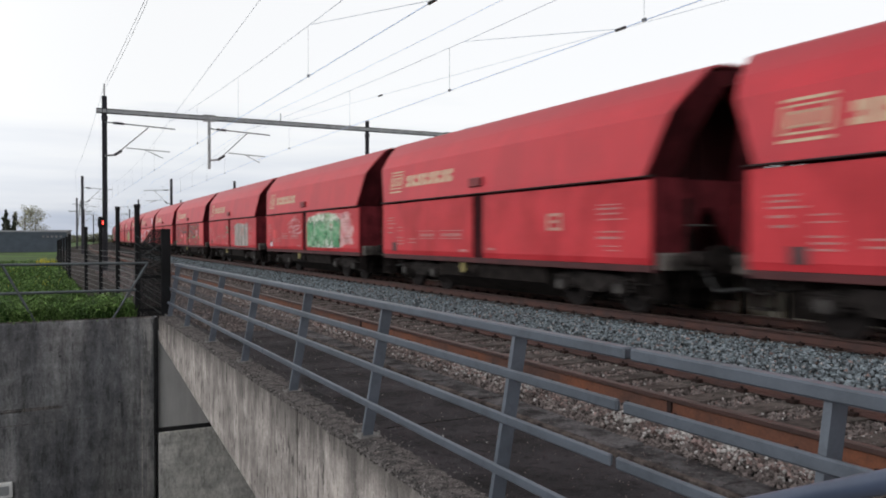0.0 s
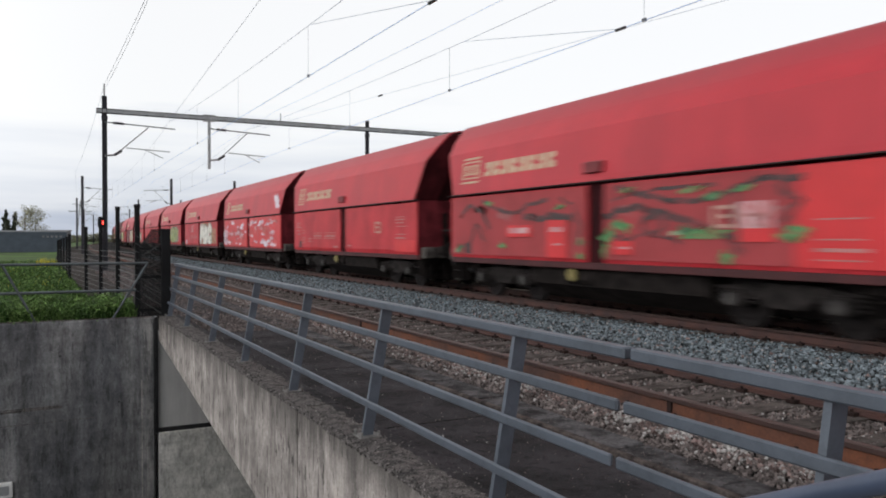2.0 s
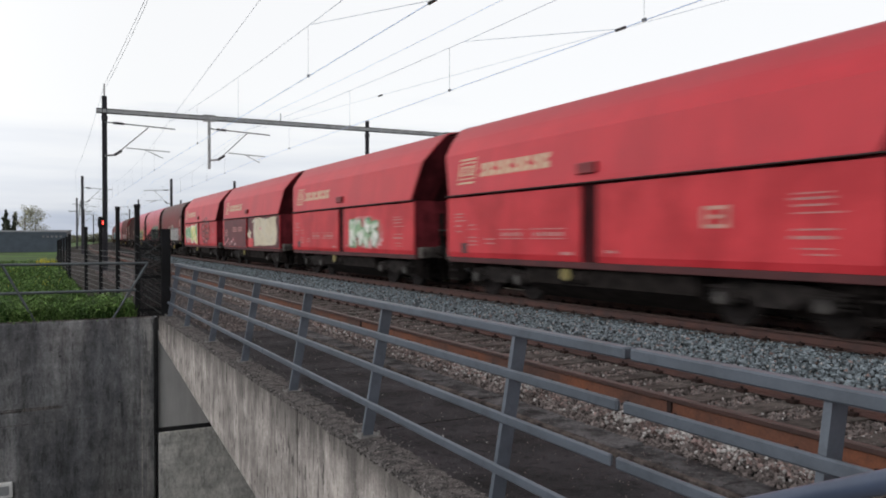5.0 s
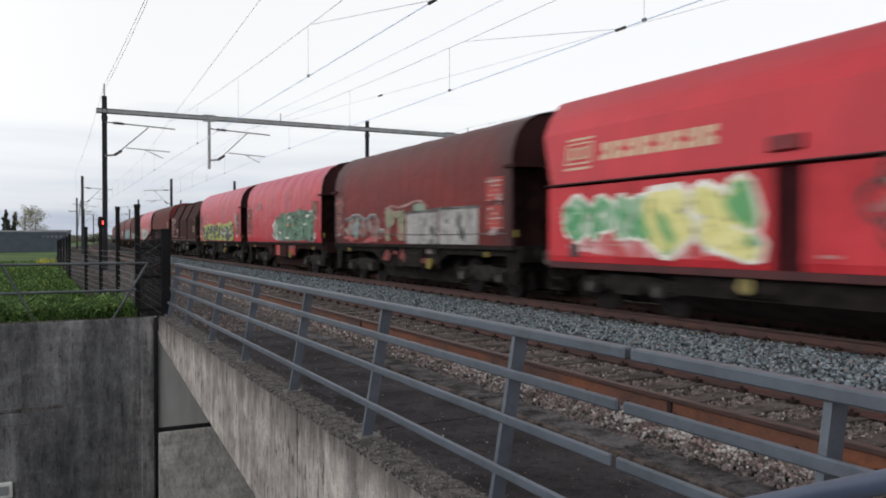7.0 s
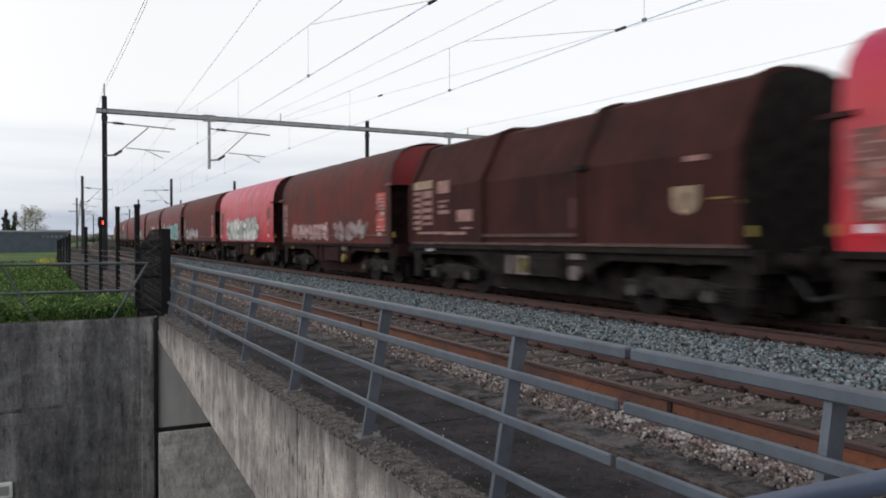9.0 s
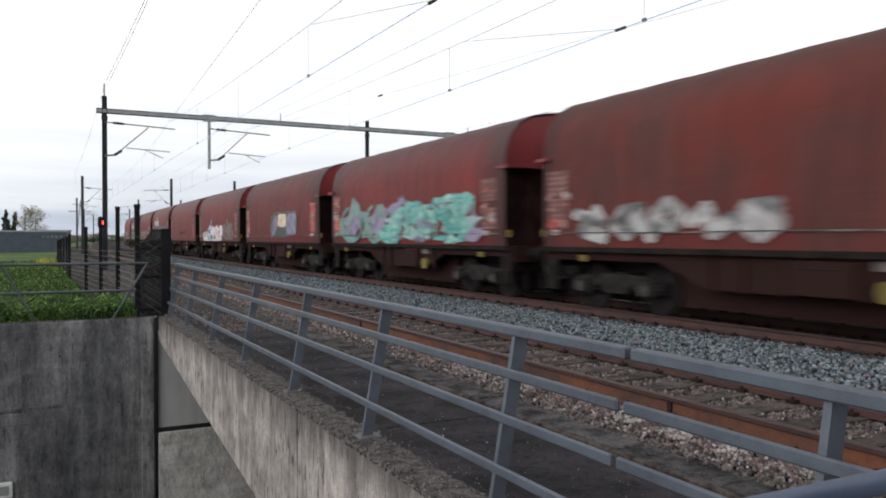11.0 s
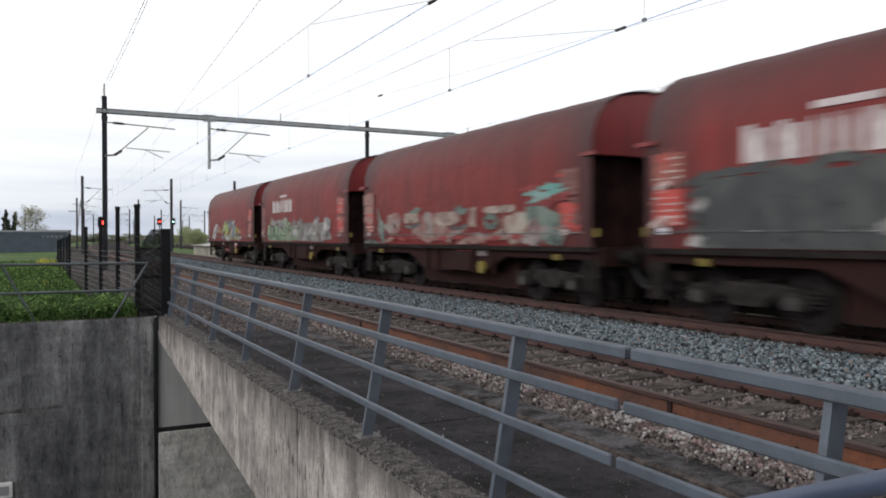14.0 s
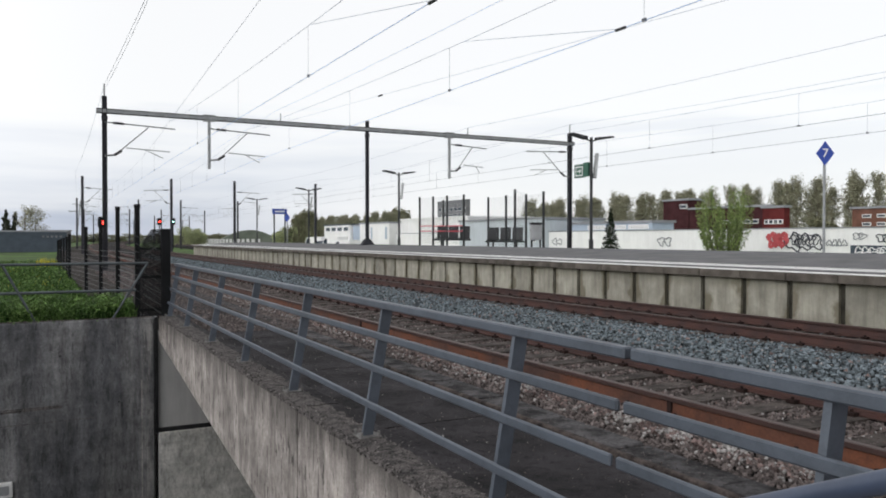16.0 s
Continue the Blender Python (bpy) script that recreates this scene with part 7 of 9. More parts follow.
COILS = {
    1: (TARP_BROWN, ARCH_DARK, "red-brown tarpaulin coil wagon with grey graffiti letters"),
    2: (TARP_RED, ARCH_DARK, "bright red tarpaulin coil wagon with teal graffiti"),
    3: (TARP_RED, ARCH_DARK, "bright red tarpaulin coil wagon with black and yellow graffiti"),
    5: (TARP_DULL, ARCH_RED, "faded brown tarpaulin coil wagon with pale graffiti"),
    6: (TARP_RED, ARCH_DARK, "bright red tarpaulin coil wagon with white graffiti"),
    7: (TARP_DULL, ARCH_RED, "dull brown tarpaulin coil wagon"),
    8: (TARP_BROWN, ARCH_RED, "red-brown tarpaulin coil wagon with turquoise graffiti"),
    9: (TARP_BROWN, ARCH_RED, "red-brown tarpaulin coil wagon with a small purple and white graffito"),
    10: (TARP_BROWN, ARCH_RED, "red-brown tarpaulin coil wagon with white and teal graffiti"),
    11: (TARP_BROWN, ARCH_RED, "plain red-brown tarpaulin coil wagon with a faint dark tag"),
    12: (TARP_BROWN, ARCH_RED, "red-brown tarpaulin coil wagon with white lettering over a charcoal patch"),
    13: (TARP_BROWN, ARCH_RED, "red-brown tarpaulin coil wagon with teal and grey graffiti"),
    14: (TARP_BROWN, ARCH_RED, "red-brown tarpaulin coil wagon with white lettering and grey graffiti"),
    15: (TARP_BROWN, ARCH_RED, "red-brown tarpaulin coil wagon at the end with lime graffiti"),
}
GX = 1.505
PLATE_DUSTY = mat("dusty_white_label", (0.46, 0.36, 0.34), 0.7, var=0.3, scale=7, bump=0)


def label_boards(w, m1, m2, seed):
    """Data panels near both ends: a coloured board, torn stickers and broken rows of small print."""
    r = random.Random(seed)
    for y, m in ((-0.62, m1), (-10.86, m2)):
        hw = r.uniform(0.30, 0.38)
        print_bars(w, [(y - hw, y + hw, 2.26 + r.uniform(-0.05, 0.05), 0.52)], m, GX, "coloured data panel")
        print_bars(w, [(y - hw * 0.95, y + hw * 0.9, 1.60, 0.60 + r.uniform(-0.1, 0.05))], LABEL_RED if m is LABEL_ORANGE or y < -5 and r.random() < 0.5 else m, GX, "coloured data panel")
        for n_ in range(9):
            c = r.choice((LABEL_RED, LABEL_ORANGE, LABEL_BROWN, PLATE_DUSTY, FADED_PINK, DULL_PRINT, LABEL_BROWN))
            flake(w, seed * 50 + n_ + (0 if y > -5 else 20), y + r.uniform(-0.3, 0.3), r.uniform(1.55, 2.75), r.uniform(0.06, 0.16), r.uniform(0.04, 0.12), c, GX + 0.006 + 0.0006 * n_, "sticker", "torn faded sticker")
        rows = []
        for k in range(11):
            z, ya = 1.62 + 0.107 * k, y - hw + 0.04
            while ya < y + hw - 0.12:
                ln = r.uniform(0.05, 0.2)
                if r.random() < 0.6:
                    rows.append((ya, min(ya + ln, y + hw - 0.03), z, r.choice((0.02, 0.03, 0.04))))
                ya += ln + 0.05
        print_bars(w, rows, DULL_PRINT if m is LABEL_BROWN else CLEAR_PRINT, GX + 0.012, "small pale printed data")
        print_bars(w, [(y - 0.02, y + 0.22, 1.46, 0.11)], PLATE_DUSTY if seed % 3 else PLATE_WHITE, GX + 0.006, "pale label plate")


for i in range(1, 16):
    if i == 4:
        w = hood_coil_wagon()
    else:
        tm, am, lab = COILS[i]
        w = coil_wagon(i, tm, am, FRAME_BROWN if i not in (1, 3) else GRIME, lab)
        label_boards(w, LABEL_ORANGE if i in (8, 9, 12, 13) else LABEL_BROWN, LABEL_RED if i in (1, 9, 12, 14, 15, 5) else LABEL_BROWN, i)
    wagons.append((w, S_COIL + L_COIL * i))
    if i == 1:
        for n_, (ya, za, ry, rz, m) in enumerate(((-1.7, 1.75, 0.5, 0.3, BUFF_GREY), (-2.2, 1.75, 0.3, 0.34, GREY_TEAL), (-2.8, 1.7, 0.4, 0.3, BUFF_GREY), (-3.35, 1.78, 0.3, 0.26, FADED_GREY), (-3.8, 1.7, 0.3, 0.3, BUFF_GREY), (-1.6, 1.4, 0.6, 0.1, FADED), (-3.6, 1.36, 0.7, 0.1, FADED))):
            flake(w, 410 + n_, ya, za, ry, rz, m, GX + 0.0006 * n_)
        for n_, pts in enumerate(([(-1.15, 2.05), (-1.5, 2.06), (-1.9, 2.16), (-2.4, 2.17), (-2.75, 2.08), (-3.05, 2.0)], [(-3.1, 2.0), (-3.35, 2.13), (-3.85, 2.13), (-4.05, 1.95), (-4.1, 1.7)], [(-4.1, 1.66), (-4.55, 1.66)])):
            scrawl(w, pts, 0.045, GREY_SOFT, GX + 0.010, "pale top line of faded letters")
            scrawl(w, [(a, b_ - 0.07) for a, b_ in pts], 0.07, CHARCOAL, GX + 0.008, "dark line under the pale one")
        for n_, (y0, y1, z0, z1) in enumerate(((-5.3, -4.6, 1.75, 2.28), (-4.95, -4.6, 1.28, 1.9), (-6.0, -5.5, 1.30, 2.22), (-5.7, -5.0, 2.0, 2.2))):
            smear(w, 422 + n_, y0, y1, z0, z1, BUFF_GREEN, GX + 0.004 + 0.0006 * n_)
        scrawl(w, [(-4.5, 1.9), (-4.6, 2.25), (-5.0, 2.36), (-5.5, 2.28), (-6.1, 2.33), (-6.6, 2.42), (-7.0, 2.42), (-7.4, 2.25)], 0.06, PALE_GRAF, GX + 0.010, "faded pink outline")
        smear(w, 428, -7.35, -6.5, 2.12, 2.36, GREEN_PALE, GX + 0.006)
        print_bars(w, [(-8.0, -6.1, 1.24, 0.84), (-10.1, -8.1, 1.24, 0.88)], WHITE_GREY2, GX, "grey-white painted block letter")
        scrawl(w, [(-6.05, 2.10), (-7.3, 2.12), (-8.4, 2.16), (-10.2, 2.14)], 0.07, CHARCOAL, GX + 0.012, "dark top edge of the block letters")
        for n_, (ya, za, ry, rz) in enumerate(((-7.35, 1.9, 0.10, 0.22), (-7.75, 1.6, 0.14, 0.16), (-7.7, 1.32, 0.12, 0.1), (-8.55, 1.82, 0.28, 0.06), (-9.2, 1.85, 0.12, 0.24), (-9.35, 1.5, 0.14, 0.25), (-9.8, 1.8, 0.10, 0.2))):
            flake(w, 430 + n_, ya, za, ry, rz, CHARCOAL if n_ % 3 else GREY_GRAF, GX + 0.010 + 0.0005 * n_)
        for n_, (ya, za, ry, rz) in enumerate(((-4.6, 0.86, 0.3, 0.16), (-5.7, 0.88, 0.22, 0.16), (-5.2, 0.98, 0.15, 0.06), (-7.1, 0.78, 0.3, 0.08))):
            flake(w, 444 + n_, ya, za, ry, rz, FRAME_RED, 1.44, "paint_patch", "worn red patch on the underframe")
    elif i == 2:
        smear(w, 203, -7.4, -4.85, 1.26, 2.2, WHITE_GREY, GX)
        smear(w, 237, -11.0, -9.4, 1.26, 2.25, WHITE_GREY, GX)
        smear(w, 230, -10.6, -6.0, 1.26, 2.5, GREEN_TEAL, GX + 0.004)
        graffiti(w, 203, -10.7, -5.6, 1.28, 2.52, GREEN_TEAL, CHARCOAL, word="dacbh", x=GX + 0.008, fat=0.5)
        for n_ in range(16):
            r2 = random.Random(900 + n_)
            ya, za = r2.uniform(-10.4, -5.8), r2.choice((1.35, 1.6, 1.9, 2.2, 2.38))
            smear(w, 240 + n_, ya - 0.3, ya + 0.1, za, za + r2.uniform(0.05, 0.12), r2.choice((WHITE_GREY, CHARCOAL, WHITE_GRAF, TAN_SPRAY)), GX + 0.045)
        print_bars(w, [(-2.75, -2.35, 2.72, 0.34)], GREY_GRAF, GX, "grey faded label square")
    elif i == 3:
        for n_ in range(6):
            smear(w, 204 + n_, -2.75 - 1.45 * n_, -1.1 - 1.45 * n_, 1.24, 2.22 + 0.08 * (n_ % 2), YELLOW_LIME, GX + 0.0005 * n_)
        graffiti(w, 204, -9.8, -1.25, 1.28, 2.2, CHAR_FLAT, None, word="dacebfda", x=GX + 0.006, fat=0.72)
        r3 = random.Random(804)
        for n_ in range(30):
            ya, za = r3.uniform(-9.6, -1.6), r3.uniform(1.35, 2.1)
            scrawl(w, [(ya, za), (ya - r3.uniform(0.2, 0.5), za + r3.uniform(-0.25, 0.25)), (ya - r3.uniform(0.5, 0.8), za + r3.uniform(-0.3, 0.3))], r3.uniform(0.05, 0.10), YELLOW_LIME if n_ % 3 else CHAR_FLAT, GX + 0.022 + 0.0006 * n_, "yellow outline stroke")
        for n_ in range(5):
            flake(w, 840 + n_, r3.uniform(-9.5, -6.5), r3.uniform(1.4, 1.9), 0.28, 0.12, GREY_GRAF, GX + 0.02)
        print_bars(w, [(-2.95, -2.45, 2.78, 0.04), (-2.95, -2.45, 2.38, 0.04), (-2.95, -2.90, 2.42, 0.36), (-2.50, -2.45, 2.42, 0.36), (-2.82, -2.58, 2.52, 0.16)], GREY_GRAF, GX, "grey faded frame emblem")
        scrawl(w, loop(-10.5, 2.46, 0.20, 0.20), 0.11, PLATE_DUSTY, GX + 0.03, "white round badge")
        print_bars(w, [(-10.5, -10.34, 1.98, 0.22), (-10.75, -10.68, 1.9, 0.30), (-10.98, -10.92, 1.9, 0.30), (-10.95, -10.7, 1.9, 0.07), (-11.1, -10.35, 2.2, 0.05)], PLATE_DUSTY, GX + 0.03, "white painted strokes")
    elif i == 5:
        graffiti(w, 205, -6.0, -1.6, 1.3, 2.0, PALE_GRAF, None, 6, GX)
        graffiti(w, 221, -9.8, -6.6, 1.3, 2.0, FADED_GREY, None, 3, GX)
    elif i == 6:
        smear(w, 206, -8.9, -2.0, 1.26, 2.2, WHITE_GREY, GX)
        graffiti(w, 206, -9.0, -2.0, 1.26, 2.5, WHITE_GREY, GREY_GRAF, 9, GX + 0.006, fat=0.5)
    elif i == 7:
        graffiti(w, 207, -6.0, -1.2, 1.3, 2.1, GREY_GRAF, None, 5, GX)
    elif i == 8:
        for n_, (ya, yb) in enumerate(((-0.95, -3.05), (-3.2, -4.9))):
            flake(w, 450 + n_, (ya + yb) / 2, 1.85, abs(ya - yb) * 0.52, 0.62, GREY_TEAL, GX)
            scrawl(w, loop((ya + yb) / 2, 1.85, abs(ya - yb) * 0.45, 0.56, 0.8, 2.6), 0.12, GREY_TEAL2, GX + 0.006, "turquoise outline of a rounded letter")
            flake(w, 454 + n_, (ya + yb) / 2 - 0.3, 1.8, 0.45, 0.4, LILAC, GX + 0.012)
        for n_ in range(70):
            r3 = random.Random(460 + n_)
            ya = r3.uniform(-10.3, -5.0)
            top_ = 1.45 + min(1.0, (-5.0 - ya) * 0.75)
            flake(w, 460 + n_, ya, r3.uniform(1.35, max(1.4, top_)), r3.uniform(0.25, 0.6), r3.uniform(0.07, 0.22), r3.choice((TURQ, TURQ_PALE, TURQ_PALE, TURQ, LILAC)) if n_ > 24 else TURQ, GX + 0.002 + 0.0004 * n_)
        for n_ in range(7):
            ya = -5.4 - 0.7 * n_
            scrawl(w, [(ya, 1.35), (ya - 0.15, 2.2), (ya - 0.5, 1.6), (ya - 0.65, 2.3)], 0.09, GREY_TEAL if n_ % 2 else TURQ_PALE, GX + 0.036, "turquoise letter stroke")
        for n_ in range(5):
            flake(w, 560 + n_, -5.0 - 0.3 * n_, 2.15 + 0.08 * n_, 0.2, 0.14, LILAC, GX + 0.034)
    elif i == 9:
        print_bars(w, [(-7.45, -4.95, 1.42, 0.9)], CHAR_FLAT, GX, "dark backing of a small graffito")
        flake(w, 570, -5.5, 1.9, 0.42, 0.5, LILAC, GX + 0.006)
        flake(w, 571, -5.15, 1.9, 0.16, 0.5, NAVY_GREY, GX + 0.010)
        smear(w, 572, -7.30, -6.0, 1.86, 2.46, CREAM_SPRAY, GX + 0.008)
        smear(w, 573, -8.75, -7.35, 1.50, 2.44, LILAC, GX + 0.004)
        scrawl(w, [(-4.85, 1.5), (-4.9, 2.3), (-5.8, 2.5), (-7.4, 2.48), (-8.6, 2.46), (-8.85, 2.2), (-8.7, 1.5)], 0.09, CHARCOAL, GX + 0.014, "dark outline of a small graffito")
        scrawl(w, [(-5.4, 1.45), (-5.55, 2.1), (-5.75, 1.5)], 0.07, CHARCOAL, GX + 0.018, "dark letter stroke")
    elif i == 10:
        smear(w, 238, -7.3, -1.35, 1.24, 1.34, PURE_WHITE, GX - 0.003)
        for y0, y1, z0, z1, key in ((-2.3, -1.35, 1.26, 1.75, "f"), (-3.1, -2.3, 1.26, 1.9, "h"), (-4.3, -3.3, 1.26, 2.2, "e"), (-5.35, -4.35, 1.3, 2.15, "b"), (-6.3, -5.35, 1.28, 2.2, "g"), (-7.3, -6.3, 1.26, 2.22, "k")):
            graffiti(w, 211 + int(y0 * 10), y0, y1, z0, z1, PURE_WHITE, None, word=key, x=GX + 0.002, fat=0.85)
        for n_, (yc, zc, ry, rz) in enumerate(((-3.9, 1.55, 0.22, 0.32), (-4.15, 2.2, 0.14, 0.45), (-3.5, 1.9, 0.3, 0.12), (-4.6, 1.45, 0.18, 0.16), (-2.2, 1.7, 0.25, 0.1))):
            flake(w, 223 + n_, yc, zc, ry, rz, SKY_BLUE, GX + 0.03)
        for n_ in range(9):
            flake(w, 260 + n_, -1.6 - 0.72 * n_, 1.5 + 0.09 * (n_ % 4), 0.10, 0.14, TARP_PATCH, GX + 0.034)
        smear(w, 239, -8.1, -7.2, 1.4, 2.2, BUFF_GREY, GX - 0.002)
        print_bars(w, [(-9.95, -8.05, 1.30, 0.92)], TEAL_DIM, GX, "dull teal painted block")
        for n_ in range(12):
            r3 = random.Random(280 + n_)
            flake(w, 280 + n_, r3.uniform(-10.0, -8.1), r3.uniform(1.35, 2.3), r3.uniform(0.15, 0.4), r3.uniform(0.08, 0.2), r3.choice((TEAL_DIM, BUFF_GREY, TEAL_DIM, FADED_GREY)), GX + 0.006)
    elif i == 11:
        graffiti(w, 213, -7.2, -4.4, 1.5, 2.1, CHARCOAL, None, word="bd", x=GX, fat=0.14)
    elif i == 12:
        print_bars(w, [(-10.1, -1.2, 1.24, 1.08), (-8.2, -4.2, 2.32, 0.12), (-10.1, -8.9, 2.32, 0.1)], CHAR_FLAT, GX, "charcoal grey painted block")
        for n_ in range(18):
            flake(w, 590 + n_, -1.4 - 0.5 * n_, 2.34 + 0.05 * (n_ % 3), 0.36, 0.10, CHAR_FLAT, GX + 0.005 + 0.0003 * n_)
        r3 = random.Random(215)
        for n_ in range(16):
            flake(w, 2150 + n_, -4.5 - 0.15 * n_, r3.uniform(1.55, 2.2), r3.uniform(0.10, 0.2), r3.uniform(0.14, 0.36), CREAM_DULL if n_ % 3 else GREY_DIM, GX + 0.014 + 0.0005 * n_)
        for n_ in range(5):
            scrawl(w, [(-4.7 - 0.5 * n_, 1.35), (-4.75 - 0.5 * n_, 1.8), (-4.6 - 0.5 * n_, 2.3)], 0.10, CREAM_DULL if n_ % 2 else CHAR_FLAT, GX + 0.024, "upright letter stroke")
        for n_ in range(6):
            flake(w, 2170 + n_, -7.8 - 0.3 * n_, r3.uniform(1.5, 2.2), 0.12, 0.24, GREY_DIM if n_ % 2 else CHAR_FLAT, GX + 0.012 + 0.0005 * n_)
        for n_ in range(6):
            flake(w, 610 + n_, -1.25 - 0.05 * (n_ % 2), 1.35 + 0.19 * n_, 0.14, 0.12, GREY_SOFT if n_ % 3 == 0 else CHAR_FLAT, GX + 0.012)
    elif i == 13:
        mist = [(-2.45, 1.8, 0.6, 0.36, BUFF_GREY), (-4.6, 1.65, 0.7, 0.42, BUFF_GREY), (-5.6, 1.5, 0.9, 0.2, BUFF_GREY), (-8.8, 1.6, 0.6, 0.38, CREAM_DIM), (-7.3, 1.4, 0.8, 0.14, BUFF_GREY), (-10.0, 1.8, 0.62, 0.55, TEAL_DARK), (-9.7, 1.5, 0.4, 0.3, FADED_GREY), (-1.52, 1.7, 0.22, 0.6, TEAL_DARK), (-0.8, 1.25, 0.6, 0.09, TEAL_DARK), (-3.9, 2.12, 0.35, 0.14, TEAL_DARK), (-6.5, 2.10, 0.3, 0.13, TEAL_DARK)]
        for n_, (ya, za, ry, rz, m) in enumerate(mist):
            flake(w, 620 + n_, ya, za, ry, rz, m, GX + 0.002 + 0.0006 * n_)
        for n_, (y0, y1, z0, z1) in enumerate(((-3.0, -1.95, 1.52, 2.10), (-4.15, -3.15, 1.80, 2.10), (-6.45, -5.05, 1.72, 2.08), (-7.3, -6.95, 1.66, 2.16), (-9.0, -7.6, 1.96, 2.14), (-9.4, -8.4, 1.34, 1.92), (-5.1, -4.6, 1.4, 2.06))):
            smear(w, 640 + n_, y0, y1, z0, z1, CREAM_DIM if n_ not in (0, 6) else BUFF_GREY, GX + 0.010 + 0.0006 * n_)
        for n_, (ya, yb, za) in enumerate(((-3.2, -4.2, 1.75), (-6.0, -6.85, 1.68))):
            scrawl(w, [(ya, za), ((ya + yb) / 2, za - 0.05), (yb, za + 0.03)], 0.09, CHARCOAL, GX + 0.016, "dark curved stroke")
        scrawl(w, loop(-7.95, 1.78, 0.26, 0.12), 0.14, TEAL_DARK, GX + 0.018, "dull teal loop")
        for n_ in range(9):
            flake(w, 660 + n_, -2.2 - 0.85 * n_, 1.36 + 0.03 * (n_ % 3), 0.26, 0.08, TARP_PATCH if n_ % 3 else FADED_PINK, GX + 0.016 + 0.0004 * n_)
        for n_ in range(7):
            flake(w, 670 + n_, -9.6 - 0.16 * n_, 2.44 - 0.11 * (n_ % 4), 0.42, 0.08, GREY_TEAL2 if n_ % 3 else TARP_PATCH, GX + 0.014 + 0.0006 * n_)
        print_bars(w, [(-0.98, -0.16, 2.44, 0.32), (-0.95, -0.2, 2.14, 0.24), (-0.9, -0.18, 1.88, 0.2)], FADED_PINK, GX + 0.019, "faded pink label board")
    elif i == 14:
        smear(w, 217, -10.0, -5.6, 1.26, 2.0, GREY_DIM, GX)
        smear(w, 218, -6.2, -1.2, 1.26, 1.9, GREEN_SOFT, GX + 0.001)
        r3 = random.Random(317)
        for n_ in range(46):
            ya = r3.uniform(-9.9, -1.4)
            flake(w, 320 + n_, ya, r3.uniform(1.4, 2.12), r3.uniform(0.2, 0.5), r3.uniform(0.08, 0.24), r3.choice((GREEN_SOFT, GREEN_DIM, GREY_DIM) if ya > -5.6 else (GREY_DIM, GREY_SOFT, GREY_DIM, FADED_GREY)), GX + 0.006 + 0.0004 * n_)
        for n_ in range(8):
            ya = -1.6 - 1.05 * n_
            scrawl(w, [(ya, 1.3), (ya - 0.3, 2.0), (ya - 0.6, 1.45), (ya - 0.9, 1.95)], 0.07, GREY_GRAF if n_ % 2 else GREEN_SOFT, GX + 0.03)
    elif i == 15:
        for n_, (ya, za, ry, rz, m) in enumerate(((-2.3, 1.72, 0.65, 0.36, GREY_SOFT), (-2.75, 2.0, 0.4, 0.26, GREY_SOFT), (-1.9, 1.5, 0.4, 0.18, GREY_SOFT), (-3.4, 1.9, 0.25, 0.2, FADED),
                                                  (-5.1, 2.05, 0.5, 0.24, LIME), (-4.75, 1.95, 0.34, 0.18, LIME), (-5.75, 1.95, 0.34, 0.36, LIME), (-5.2, 1.6, 0.3, 0.24, LIME), (-6.55, 1.6, 0.3, 0.3, LIME_DULL), (-5.5, 1.42, 0.5, 0.14, GREY_SOFT), (-6.0, 1.4, 0.4, 0.14, GREY_GRAF), (-6.6, 1.38, 0.3, 0.12, LIME_DULL),
                                                  (-6.4, 2.18, 0.46, 0.17, NAVY_BLUE), (-6.3, 2.05, 0.3, 0.14, NAVY_BLUE), (-7.35, 1.85, 0.38, 0.36, NAVY_GREY), (-7.1, 1.6, 0.3, 0.24, NAVY_GREY), (-6.95, 1.98, 0.14, 0.32, GREY_SOFT), (-7.75, 1.85, 0.24, 0.22, LIME), (-7.8, 1.42, 0.4, 0.12, LIME_DULL), (-8.6, 1.40, 0.4, 0.12, GREY_GRAF), (-8.3, 1.62, 0.45, 0.06, CHARCOAL), (-4.55, 1.75, 0.2, 0.12, CHARCOAL), (-4.45, 1.45, 0.3, 0.14, NAVY_GREY))):
            flake(w, 700 + n_, ya, za, ry, rz, m, GX + 0.001 + 0.0006 * n_)
        scrawl(w, [(-4.7, 2.36), (-5.4, 2.34), (-6.2, 2.36), (-7.2, 2.36)], 0.05, CHARCOAL, GX + 0.018, "dark outline stroke")
        scrawl(w, [(-6.75, 1.45), (-6.9, 1.95), (-7.1, 2.2), (-7.6, 2.32)], 0.12, GREY_SOFT, GX + 0.020, "grey sprayed stroke")
        for n_, (ya, yb, za) in enumerate(((-7.95, -8.85, 1.86), (-8.0, -9.0, 1.76), (-8.2, -8.9, 1.68), (-3.8, -4.3, 1.82), (-3.7, -4.35, 1.72), (-7.8, -8.5, 1.36))):
            scrawl(w, [(ya, za), ((ya + yb) / 2, za + 0.02), (yb, za - 0.03)], 0.06, YELLOW_WORN, GX + 0.022 + 0.001 * n_, "worn yellow stroke")
        scrawl(w, loop(-8.5, 1.75, 0.75, 0.46, 0.55, -0.2), 0.12, TARP_PATCH, GX + 0.008, "dull red curved stroke")
        smear(w, 760, -9.9, -8.9, 1.4, 1.95, TARP_PATCH, GX + 0.004)
